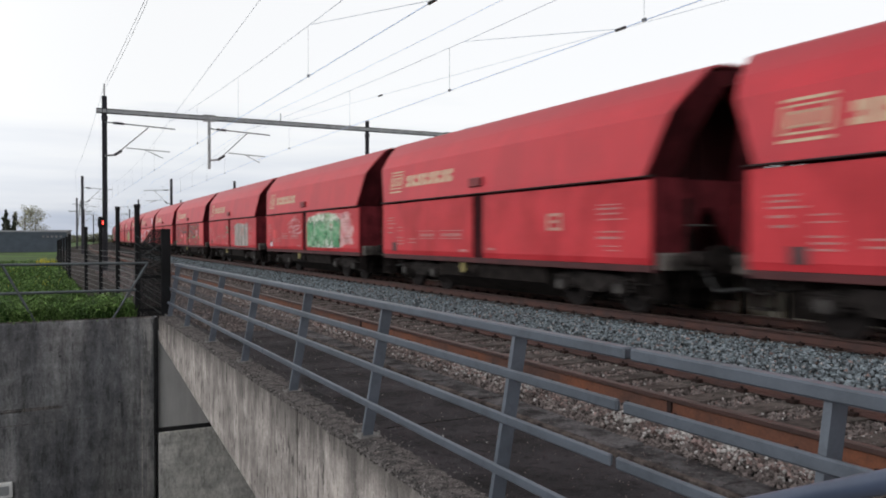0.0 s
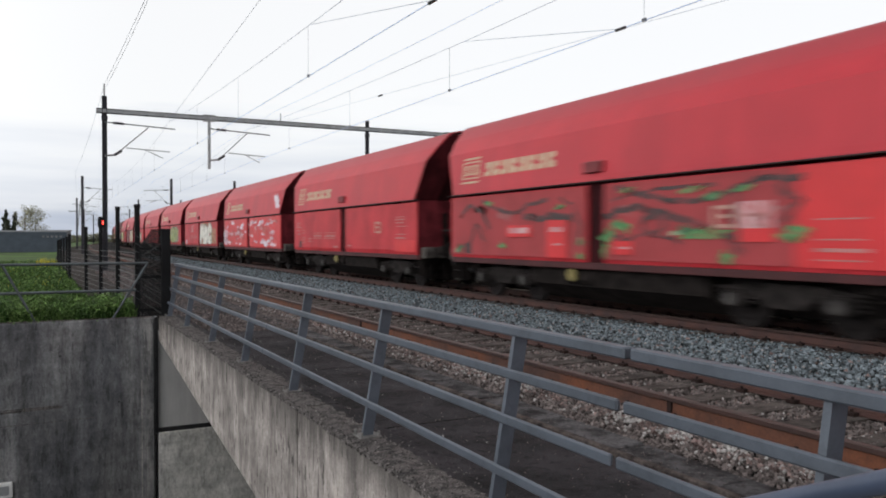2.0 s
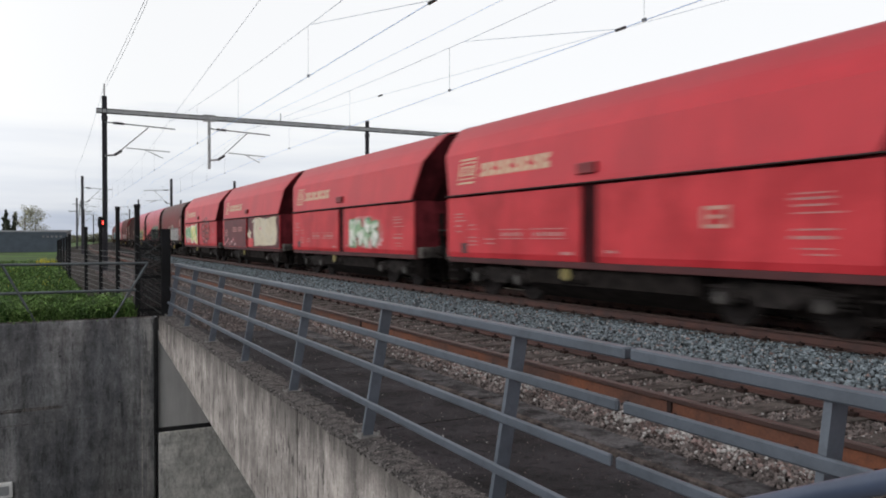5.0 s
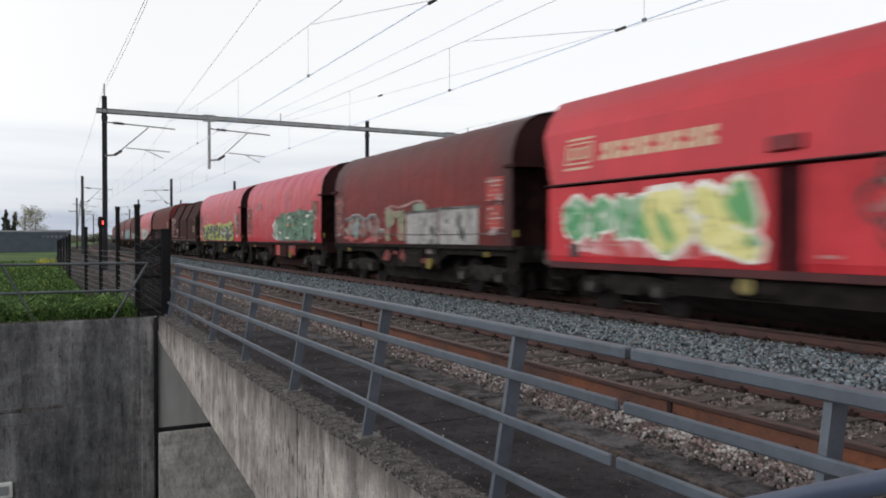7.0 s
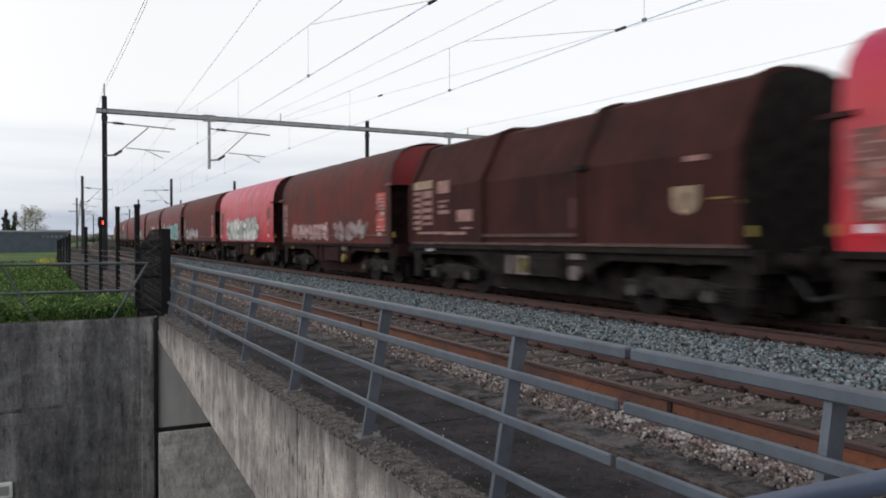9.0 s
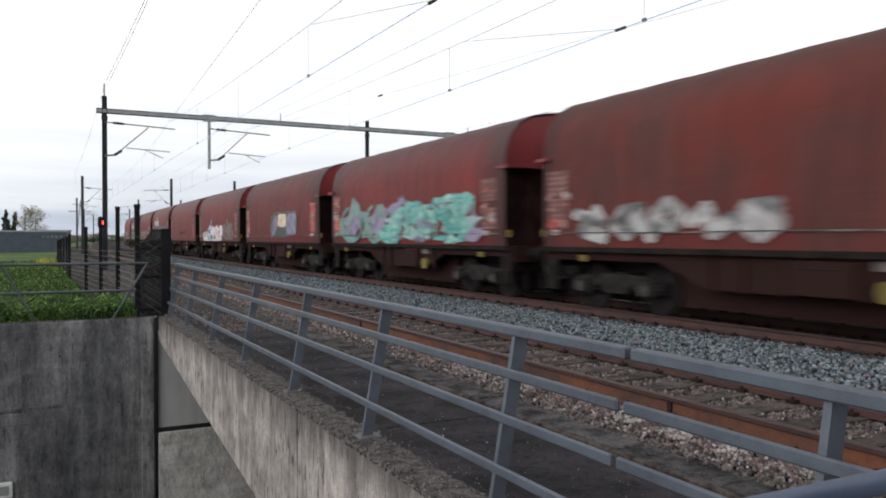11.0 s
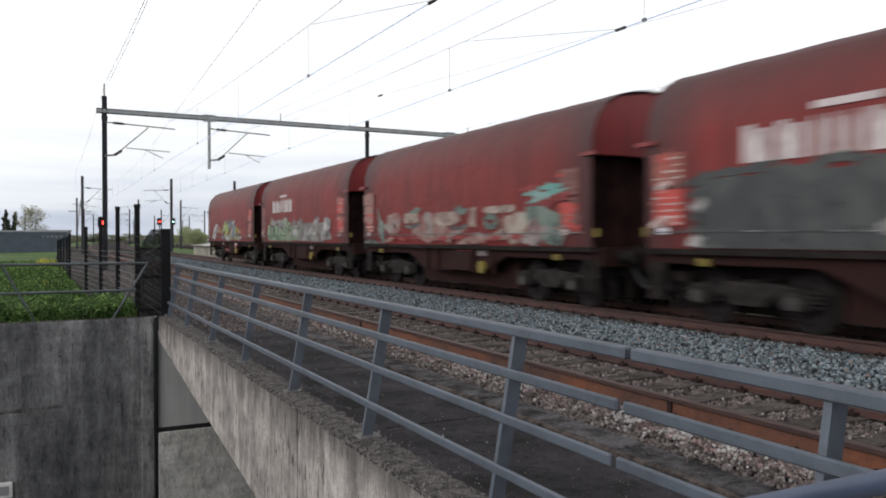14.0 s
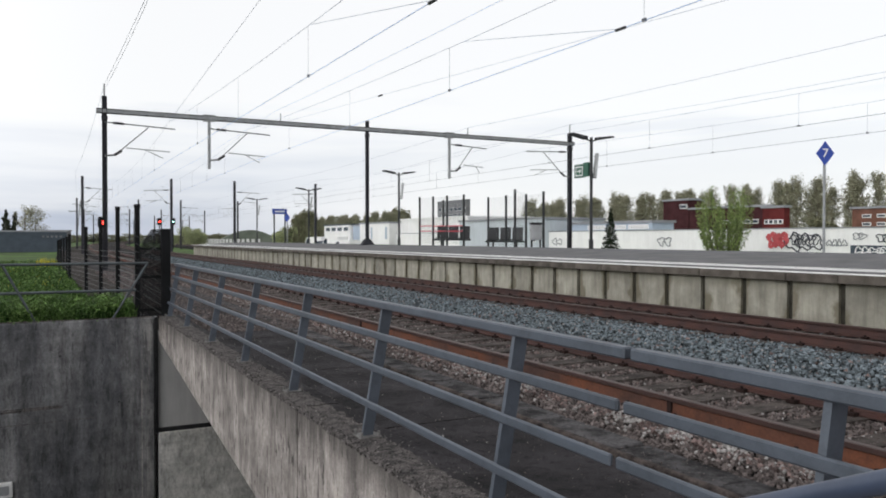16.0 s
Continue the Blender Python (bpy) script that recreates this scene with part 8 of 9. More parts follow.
        for n_, (ya, za, ry, rz) in enumerate(((-5.1, 0.76, 0.25, 0.10), (-5.7, 0.74, 0.3, 0.10), (-6.4, 0.86, 0.2, 0.12), (-7.5, 0.98, 0.36, 0.14), (-4.9, 1.02, 0.2, 0.05))):
            flake(w, 770 + n_, ya, za, ry, rz, FRAME_RED, 1.44 + 0.002 * n_, "paint_patch", "worn red patch on the underframe")
        print_bars(w, [(-7.75, -7.25, 1.02, 0.10), (-4.6, -4.15, 1.06, 0.08)], PLATE_DUSTY, 1.462, "dusty white label plate")
    if i not in (2, 3, 4, 6):
        scrawl(w, [(-0.15 - 1.4 * n_, 1.495 + 0.008 * math.sin(n_ * 1.7 + i)) for n_ in range(9)], 0.022, CHARCOAL, GX + 0.026, "dark tarpaulin cord")
    if i in (2, 8, 13):
        print_bars(w, [(-5.8, -5.05, 0.66, 0.44), (-8.0, -7.1, 0.70, 0.40)] if i == 2 else [(-6.9, -6.1, 0.62, 0.48)], LABEL_RED if i == 2 else FRAME_RED, 1.41, "red panel on the underframe")
    if i in (12, 14):
        bm = bmesh.new()
        y0 = -2.15
        for wd in (0.46, 0.42, 0.13, 0.13, 0.13, 0.44, 0.42):
            plate(bm, [(y0, 2.50), (y0 - wd, 2.50), (y0 - wd, 2.98), (y0 - 0.6 * wd, 2.98), (y0 - 0.5 * wd, 2.74), (y0 - 0.4 * wd, 3.05), (y0, 3.05)], lambda u, v, d: side(u, v, d, GX), 0.01)
            y0 -= wd + 0.13
        plate(bm, [(-3.3, 3.14), (-4.3, 3.14), (-4.3, 3.24), (-3.3, 3.24)], lambda u, v, d: side(u, v, d, 1.49), 0.01)
        part("lettering", fix(bm), WORN_WHITE, w, "worn white operator lettering as blocks")


def train_pose(s, t):
    y = s - V * t
    return pose(X2 + cx(y), y, 0, 0, 0, cyaw(y - 6))


def motions():
    for w, s in wagons:
        walk(w, [(0.5 * i, train_pose(s, 0.5 * i)) for i in range(33)])

# ---- foreground handrail ----
hr = thing("handrail", pose(0, 0, 0), "thick dark blue painted tubular handrail close by", "handrail")
part("tube", T(((1.262, 0.60, 1.075), (1.285, 1.12, 0.83), 0.021), ((1.285, 1.12, 0.83), (1.30, 1.6, 0.60), 0.021), n=20), HANDRAIL_BLUE, hr, smooth=True)
part("tube_end", T(((1.262, 0.60, 1.075), (1.24, 0.10, 1.28), 0.021), n=20), HANDRAIL_BLUE, hr, smooth=True)
part("post", T(((1.30, 1.6, 0.60), (1.30, 1.6, -0.3), 0.021), n=16), HANDRAIL_BLUE, hr, smooth=True)
tagged(link("ledge", B(-1.3, 2.01, -4.0, 2.3, -5.4, -0.3), CONCRETE), "narrow concrete ledge beside the bridge", "ledge", kind="structure")


# ---- platform furniture ----
def plat_z(x):
    return ZE + 0.02 + (ZC - ZE - 0.02) * min(1.0, (x - 12.88) / 4.72) if x < 17.6 else ZC + (ZE - ZC) * (x - 17.6) / 4.7


LAMP_STEEL = mat("dark_lamp_steel", (0.03, 0.032, 0.036), 0.5, 0.3, var=0.2, bump=0.05)
BLUE_SIGN = mat("blue_sign_enamel", (0.02, 0.06, 0.36), 0.35, var=0.06, bump=0)
GREEN_SIGN = mat("green_sign_enamel", (0.006, 0.09, 0.05), 0.35, var=0.06, bump=0)
SIGN_WHITE = mat("sign_white", (0.8, 0.8, 0.8), 0.4, var=0.03, bump=0)
SHELTER_GLASS = glass("shelter_glass", (0.12, 0.15, 0.15), 0.95)
RED_BAND = mat("red_glass_band", (0.55, 0.05, 0.08), 0.4, var=0.05, bump=0)
SEAT_MESH = mat("black_seat_mesh", (0.028, 0.028, 0.031), 0.6, 0.2, var=0.3, scale=20, bump=0.2)
BIN_GREY = mat("pale_bin_steel", (0.42, 0.43, 0.44), 0.45, 0.4, var=0.1, bump=0.05)

lamp0 = thing("platform_lamp", pose(0, 0, 0), "dark platform lamp post with two slim arms", "lamp post", "platform lamps")
part("pole", T(((0, 0, 0), (0, 0, 3.95), 0.055), ((0, 0, 0), (0, 0, 0.35), 0.085), n=10), LAMP_STEEL, lamp0)
for s in (-1, 1):
    a = part("arm", T(((0, 0, 3.80), (s * 0.35, 0, 3.92), 0.025)), LAMP_STEEL, lamp0)
    bm = bmesh.new()
    prism(bm, [(s * 0.25, 3.86), (s * 0.9, 3.98), (s * 1.0, 4.02), (s * 0.9, 4.05), (s * 0.25, 3.97)], -0.12, 0.12)
    part("luminaire", fix(bm), LAMP_STEEL, a)
spk = part("loudspeaker", B(-0.05, 0.05, -0.07, 0.07, -0.45, 0.45, bevel=0.02), BIN_GREY, lamp0, "pale grey column loudspeaker")
spk.matrix_basis = pose(0.17, -0.04, 2.95, 0, 7, 0)
for i, y in enumerate((21.66, 38.14, 54.07, 69.7)):
    m = pose(17.3 + cx(y), y, plat_z(17.3), 0, 0, 2)
    if i == 0:
        lamp0.matrix_basis = m
    else:
        copy_thing(lamp0, m)

ex = thing("exit_sign", pose(17.3, 21.95, 0), "green lit exit sign box with a white arrow", "sign", "")
part("panel", B(-0.05, 0.05, 0.05, 0.62, 3.58, 4.06, bevel=0.01), GREEN_SIGN, ex)
part("panel", B(-0.06, 0.06, -0.18, 0.10, 3.60, 4.10, bevel=0.01), GREEN_SIGN, ex)
part("bracket", T(((0, -0.3, 3.85), (0, 0.06, 3.85), 0.025)), LAMP_STEEL, ex)
pic = bmesh.new()
for y0, y1, z0, z1 in ((0.13, 0.17, 3.64, 3.98), (0.50, 0.54, 3.64, 3.98), (0.17, 0.50, 3.64, 3.68), (0.17, 0.50, 3.94, 3.98), (0.32, 0.44, 3.79, 3.83)):
    box(pic, -0.058, -0.052, y0, y1, z0, z1)
plate(pic, [(0.32, 3.90), (0.32, 3.72), (0.21, 3.81)], lambda u, v, d: (-0.052 - d, u, v), 0.006)
part("pictogram", fix(pic), SIGN_WHITE, ex, "white arrow pictogram")


def letters(parent, text, size, m, material, name="numeral"):
    cu = bpy.data.curves.new(name, "FONT")
    cu.body, cu.size, cu.extrude, cu.align_x, cu.align_y = text, size, 0.004, "CENTER", "CENTER"
    tmp = bpy.data.objects.new(name, cu)
    scene.collection.objects.link(tmp)
    me = bpy.data.meshes.new_from_object(tmp.evaluated_get(bpy.context.evaluated_depsgraph_get()))
    bpy.data.objects.remove(tmp)
    me.materials.clear()
    me.materials.append(material)
    ob = new(name, me)
    ob.parent, ob.matrix_basis = parent, m
    return ob


def diamond(x, y, z_top, half, label, text=None):
    t = thing("stop_sign", pose(x, y, plat_z(x), 0, 0, -35), label, "sign")
    h0 = z_top - plat_z(x)
    part("pole", T(((0, 0, 0), (0, 0, h0 - 0.2), 0.04), n=10), GALV, t)
    bm = bmesh.new()
    plate(bm, [(0, h0), (half * 0.70, h0 - half), (0, h0 - 2 * half), (-half * 0.70, h0 - half)], lambda u, v, d: (u, -0.05 - d, v), 0.02)
    p = part("plate", fix(bm), BLUE_SIGN, t, "blue enamel diamond plate")
    if text:
        letters(p, text, half * 1.0, pose(0, -0.078, h0 - half, 90, 0, 0), SIGN_WHITE)
    return t


diamond(20.9, 15.13, 4.31, 0.37, "blue diamond stop marker with a white seven on a grey pole", "7")
diamond(17.0, 58.5, 3.35, 0.36, "small blue diamond stop marker on a pole")
st = thing("station_sign", pose(17.3, 61.7, plat_z(17.3)), "blue station name board on two dark posts", "sign")
for x in (-0.45, 0.45):
    part("post", T(((x, 0, 0), (x, 0, 2.75), 0.06)), LAMP_STEEL, st)
bd = part("board", B(-0.6, 0.6, -0.06, 0.06, 2.35, 2.78, bevel=0.01), BLUE_SIGN, st)
part("lettering", B(-0.4, 0.4, -0.068, -0.062, 2.5, 2.62), SIGN_WHITE, bd, "white name as a plain bar")


def wind_screen(posts, panes, bands, label, z_h=2.62):
    t = thing("wind_screen", pose(0, 0, 0), label, "wind screen", "platform wind screens")
    for x, y in posts:
        z = plat_z(x)
        part("post", B(x - 0.045, x + 0.045, y - 0.045, y + 0.045, z, z + z_h, bevel=0.008), LAMP_STEEL, t)
    for i, j in panes:
        (xa, ya), (xb, yb) = posts[i], posts[j]
        bm = bmesh.new()
        n = Vector((yb - ya, xa - xb, 0)).normalized() * 0.006
        z = plat_z(xa)
        lo, hi = z + 0.12, z + z_h - 0.05
        va = [bm.verts.new(Vector(p) + n) for p in ((xa, ya, lo), (xb, yb, lo), (xb, yb, hi), (xa, ya, hi))]
        vb = [bm.verts.new(Vector(p) - n) for p in ((xa, ya, lo), (xb, yb, lo), (xb, yb, hi), (xa, ya, hi))]
        bm.faces.new(va), bm.faces.new(vb[::-1])
        for k in range(4):
            bm.faces.new((va[k], va[(k + 1) % 4], vb[(k + 1) % 4], vb[k]))
        pane = part("pane", fix(bm), SHELTER_GLASS, t)
        pane.visible_shadow = False
        if (i, j) in bands:
            for zb in (0.78, 1.05):
                part("warning_band", T(((xa, ya, z + zb), (xb, yb, z + zb), 0.028), n=6), RED_BAND, pane, "red warning band")
    return t


PA = [(18.2, 37.4), (18.4, 36.2), (19.8, 37.7), (18.6, 35.0), (18.75, 33.5)]
wind_screen(PA, [(0, 1), (1, 3), (3, 4), (3, 2)], [(0, 1), (1, 3), (3, 4)], "clear glass wind screen with black posts and red bands")
PB = [(20.3, 33.7), (20.2, 31.85), (18.8, 28.9), (20.4, 30.4), (20.1, 28.55)]
wind_screen(PB, [(0, 1), (1, 3), (2, 3), (3, 4)], [], "clear glass wind screen with black posts")


def bench(x, y, rz):
    t = thing("platform_bench", pose(x, y, plat_z(x), 0, 0, rz), "black wire mesh platform bench with curved back", "bench", "platform benches")
    for k in (-1, 0, 1):
        bm = bmesh.new()
        prism(bm, [(-0.26, 0.50), (0.16, 0.46), (0.25, 1.10), (0.28, 1.09), (0.20, 0.42), (-0.26, 0.45)], k * 0.62 - 0.27, k * 0.62 + 0.27)
        part("seat", fix(bm), SEAT_MESH, t)
    part("beam", B(-0.06, 0.06, -1.0, 1.0, 0.34, 0.42), LAMP_STEEL, t)
    for y_ in (-0.6, 0.6):
        part("leg", B(-0.05, 0.05, y_ - 0.04, y_ + 0.04, 0.0, 0.34), LAMP_STEEL, t)
    return t


bench(19.3, 35.7, 48)
bench(20.8, 32.9, 48)
bn = thing("litter_bin", pose(20.0, 29.0, plat_z(20.0), 0, 0, -20), "pale grey steel litter bin on two legs", "litter bin")
part("body", B(-0.24, 0.24, -0.2, 0.2, 0.42, 1.12, bevel=0.03), BIN_GREY, bn)
part("rim", B(-0.26, 0.26, -0.22, 0.22, 1.12, 1.22, bevel=0.02), LAMP_STEEL, bn)
for x in (-0.2, 0.2):
    part("leg", B(x - 0.03, x + 0.03, -0.05, 0.05, 0, 0.42), LAMP_STEEL, bn)

# ---- signals ----
RED_LIGHT, GREEN_LIGHT = glow("red_signal_light", (1.0, 0.03, 0.02), 14), glow("green_signal_light", (0.4, 1.0, 0.85), 8)
for x, y, z, m, lab in ((2.5, 39.0, 2.12, RED_LIGHT, "railway signal showing a red light"), (20.6, 158.7, 4.6, RED_LIGHT, "distant railway signal showing a red light"), (23.0, 157.6, 4.6, GREEN_LIGHT, "distant railway signal showing a green light")):
    t = thing("signal", pose(x, y, 0), lab, "signal", "railway signals")
    k = 1 if y > 100 else 0.36
    part("pole", T(((0, 0.1, -0.75), (0, 0.1, z + 0.6 * k), 0.07 * k + 0.02)), FENCE_BLACK, t)
    hd = part("head", B(-0.4 * k, 0.4 * k, 0, 0.2, z - 0.6 * k, z + 0.7 * k, bevel=0.03), FENCE_BLACK, t)
    part("lens", T(((0, -0.06, z), (0, 0.0, z), (0.15 if k == 1 else 0.095)), n=14), m, hd)

# ---- beyond the line ----
WHITE_WALL = mat("white_rendered_wall", (0.90, 0.90, 0.895), 0.85, var=0.04, scale=0.5, grain=6, bump=0.1, streak=0.05)
BLUEISH_WALL = mat("pale_blue_wall", (0.42, 0.50, 0.60), 0.7, var=0.08, scale=0.6, grain=6, bump=0.05)
ROOF_GREY = mat("grey_roof", (0.30, 0.31, 0.33), 0.8, var=0.12, scale=0.6, grain=5, bump=0.1)
BRICK_RED = mat("red_brick", (0.062, 0.022, 0.025), 0.85, var=0.2, scale=1, grain=9, bump=0.2)
BRICK_BROWN = mat("brown_brick", (0.20, 0.10, 0.075), 0.85, var=0.2, scale=1, grain=9, bump=0.2)
DARK_PANE = mat("dark_window_pane", (0.05, 0.065, 0.085), 0.15, var=0.2, scale=2, bump=0)
DARK_METAL = mat("dark_blue_cladding", (0.055, 0.075, 0.10), 0.6, var=0.15, scale=1, bump=0.05)
FLAT_GREY = mat("grey_flats", (0.20, 0.20, 0.21), 0.85, var=0.15, scale=0.5, bump=0.05)
BARK = mat("bark", (0.17, 0.15, 0.125), 0.95, var=0.3, scale=6, grain=30, bump=0.4)
LEAF_POPLAR = mat("budding_poplar_leaf", (0.30, 0.295, 0.20), 0.8, var=0.2, scale=1, bump=0, island=0.6)
# leaf colour lightened to stand in for haze over the distance
LEAF_HAZY = mat("hazy_leaf", (0.20, 0.20, 0.115), 0.8, var=0.2, scale=1, bump=0, island=0.5)
LEAF_WILLOW = mat("fresh_willow_leaf", (0.20, 0.275, 0.075), 0.75, var=0.2, scale=1, bump=0, island=0.45)
LEAF_CONIFER = mat("conifer_needles", (0.020, 0.030, 0.016), 0.9, var=0.3, scale=3, bump=0, island=0.5)

wall = thing("graffiti_wall", pose(0, 0, 0), "long low white wall with graffiti beyond the station", "wall", kind="structure")
part("wall_face", B(45, 45.3, 14, 100, -0.75, 2.02), WHITE_WALL, wall)
part("wall_cap", B(44.95, 45.35, 14, 100, 2.02, 2.10), ROOF_GREY, wall)
part("plinth", B(44.96, 45.0, 14, 30.7, -0.75, 0.95), DARK_METAL, wall)


def wall_tag(seed, y0, y1, z0, z1, m, loops, th):
    """Loose looping spray lines on the wall, one part for each loop."""
    rng = random.Random(seed)
    for k in range(loops):
        cy, cz = y0 + (y1 - y0) * (k + 0.5) / loops + rng.uniform(-0.1, 0.1), (z0 + z1) / 2
        ry, rz = (y1 - y0) / loops * rng.uniform(0.45, 0.7), (z1 - z0) / 2 * rng.uniform(0.7, 1.0)
        a0, n = rng.uniform(0, 6.3), 22
        pts = []
        for i in range(n):
            a = a0 + 2 * math.pi * i / n * rng.choice((1.0, 1.0, 1.02)) * 1.25
            q = 1 + 0.28 * math.sin(3 * a + seed) + 0.12 * math.sin(5 * a)
            pts.append(Vector((cy + ry * q * math.cos(a), cz + rz * q * math.sin(a) * 0.85)))
        bm = bmesh.new()
        for i, (a, b_) in enumerate(zip(pts, pts[1:])):
            d = (b_ - a).normalized() * th
            q = Vector((-d.y, d.x))
            plate(bm, [tuple(a - d - q), tuple(b_ + d - q), tuple(b_ + d + q), tuple(a - d + q)], lambda u, v, w_: (44.955 - w_, u, v), 0.006 + 0.0006 * i)
        part("graffiti_line", fix(bm), m, wall, "looping graffiti line on the white wall")


PINK_TAG = mat("pink_red_graffiti", (0.55, 0.09, 0.10), 0.7, var=0.15, scale=2, bump=0)
BLACK_TAG = mat("black_graffiti_line", (0.05, 0.055, 0.07), 0.7, var=0.15, scale=2, bump=0)
GREY_TAG = mat("grey_graffiti_line", (0.28, 0.29, 0.31), 0.7, var=0.15, scale=2, bump=0)

wall_tag(1, 35.5, 36.8, 1.0, 1.8, PINK_TAG, 3, 0.09)
wall_tag(11, 35.4, 36.7, 0.8, 1.6, PINK_TAG, 3, 0.10)
wall_tag(2, 32.7, 35.2, 0.45, 1.8, BLACK_TAG, 3, 0.045)
wall_tag(12, 32.9, 35.0, 0.9, 1.75, BLACK_TAG, 5, 0.03)
wall_tag(3, 31.0, 32.3, 0.85, 1.3, GREY_TAG, 4, 0.03)
wall_tag(4, 26.5, 30.4, 0.45, 0.85, SIGN_WHITE, 9, 0.03)
wall_tag(5, 29.7, 30.5, 1.30, 1.75, GREY_TAG, 2, 0.025)
wall_tag(6, 27.8, 28.9, 1.15, 1.7, BLACK_TAG, 3, 0.03)
wall_tag(7, 46.2, 47.6, 0.7, 1.55, GREY_TAG, 2, 0.04)
wall_tag(8, 60.9, 62.2, 0.7, 1.4, GREY_TAG, 2, 0.04)


def house(name, x0, x1, y0, y1, z1, m, rows, label, pane_m=None, roof_m=None, z0=-0.75):
    """Flat-roofed building; rows of windows on the side that faces the line: z, height, width, pitch, y from, y to."""
    t = thing(name, pose(0, 0, 0), label, "building")
    part("wall", B(x0, x1, y0, y1, z0, z1), m, t)
    part("roof", B(x0 - 0.15, x1 + 0.15, y0 - 0.15, y1 + 0.15, z1, z1 + 0.22), roof_m or ROOF_GREY, t)
    for z, h_, w_, pitch, ya, yb in rows:
        y = ya
        while y + w_ <= yb + 1e-6:
            f = part("window", B(x0 - 0.08, x0 - 0.01, y, y + w_, z, z + h_), SIGN_WHITE, t)
            part("pane", B(x0 - 0.10, x0 - 0.082, y + 0.08, y + w_ - 0.08, z + 0.08, z + h_ - 0.08), pane_m or DARK_PANE, f)
            y += pitch
    return t


house("brick_building", 65, 67, 64.0, 68.0, 5.7, BRICK_RED, [(4.75, 0.5, 1.1, 1.2, 64.2, 65.8)], "dark red brick building with flat roof and strip windows")
house("brick_building", 65, 66, 53.6, 63.9, 4.6, BRICK_RED, [(2.9, 0.45, 0.8, 0.95, 54.4, 59.6)], "low red brick building with narrow windows")
house("brick_building", 64.5, 65.3, 51.0, 53.55, 4.4, mat("bright_brick", (0.13, 0.026, 0.026), 0.85, var=0.2, scale=1, grain=9, bump=0.2), [(2.8, 0.45, 0.5, 0.56, 51.1, 53.5)], "red brick annex with a strip of windows")
house("brown_building", 72, 80, 39.0, 49.0, 4.3, BRICK_BROWN, [(1.8, 0.35, 0.9, 1.5, 39.5, 48.6), (2.6, 0.35, 0.9, 1.5, 39.5, 48.6), (3.4, 0.35, 0.9, 1.5, 39.5, 48.6)], "brown brick housing block with balconies")
house("white_shed", 47, 49.5, 50.5, 62.0, 2.75, BLUEISH_WALL, [(2.2, 0.42, 2.6, 2.9, 50.9, 61.9)], "long low shed with pale blue cladding behind the wall", SHELTER_GLASS)
house("white_shed", 44.2, 52, 63.0, 80.0, 3.3, mat("ribbed_white_cladding", (0.55, 0.60, 0.64), 0.6, var=0.06, scale=0.5, grain=6, bump=0.05, streak=0.1), [(1.0, 1.2, 0.7, 8.0, 64.0, 80)], "pale ribbed metal warehouse")
house("white_hall", 45.6, 55, 80.5, 99.8, 3.9, WHITE_WALL, [], "plain white rendered hall beyond the station", roof_m=WHITE_WALL)
house("white_house", 44.9, 52, 102.4, 114.0, 3.6, WHITE_WALL, [(1.2, 1.9, 0.8, 5.6, 103.0, 112)], "white rendered building with pale blue window strips", BLUEISH_WALL)
house("grey_annex", 45.4, 52, 114.2, 118.3, 3.35, BLUEISH_WALL, [], "blue-grey clad annex between white buildings")
house("white_house", 45.0, 53, 118.5, 131.5, 3.55, WHITE_WALL, [(2.55, 0.75, 2.3, 3.0, 119.2, 131.4)], "white office building with a strip of dark windows and grey roof", roof_m=DARK_METAL)


def parked_van(x, y, rz, paint, label, k=1.0):
    """Box-shaped delivery van, nose at +y."""
    t = thing("parked_van", pose(x, y, -0.75, 0, 0, rz), label, "van", "parked vehicles")
    bm = bmesh.new()
    plate(bm, [(-2.6, 0.35), (2.55, 0.35), (2.6, 0.95), (1.9, 1.25), (1.35, 2.1 * k), (1.0, 2.35 * k), (-2.55, 2.4 * k), (-2.62, 0.6)], lambda u, v, d: (-0.95 + d, u, v), 1.9)
    part("body", fix(bm), paint, t)
    for s in (-1, 1):
        bm = bmesh.new()
        plate(bm, [(0.55, 1.3), (1.68, 1.3), (1.22, 2.05 * k), (0.55, 2.05 * k)], lambda u, v, d: (s * (0.951 + d), u, v), 0.01)
        part("side_window", fix(bm), DARK_PANE, t)
        for yy in (-1.65, 1.65):
            part("wheel", T(((s * 0.72, yy, 0.33), (s * 0.97, yy, 0.33), 0.33), n=14), BLACK, t)
    return t


parked_van(41.0, 124.0, 20, WHITE_WALL, "white delivery van parked beyond the platform")
parked_van(40.6, 114.0, 12, WHITE_WALL, "white delivery van parked beyond the platform")
parked_van(40.8, 118.5, 15, DARK_METAL, "dark blue car parked between white vans", 0.72)
parked_van(40.2, 107.5, 8, WHITE_WALL, "low white van parked beyond the platform", 0.8)
house("apartment_block", 170, 172, 278, 292, 9.5, FLAT_GREY, [(2 + 2.6 * i, 1.3, 2.4, 3.4, 279, 291) for i in range(3)], "distant grey apartment block with rows of windows")
house("apartment_block", 148, 149.5, 262, 287, 16.5, FLAT_GREY, [(2 + 2.6 * i, 1.3, 2.4, 3.4, 263, 286) for i in range(5)], "taller distant grey apartment block")
shed = house("dark_shed", -9.5, 3.6, 133, 145, 2.35, DARK_METAL, [], "dark blue clad industrial shed in the field")
house("pale_shed", 0.6, 5.0, 158, 175, 2.7, FLAT_GREY, [], "long pale grey industrial shed in the field")
house("grey_hall", -30, -4.0, 148, 165, 1.9, ROOF_GREY, [], "far grey industrial hall")

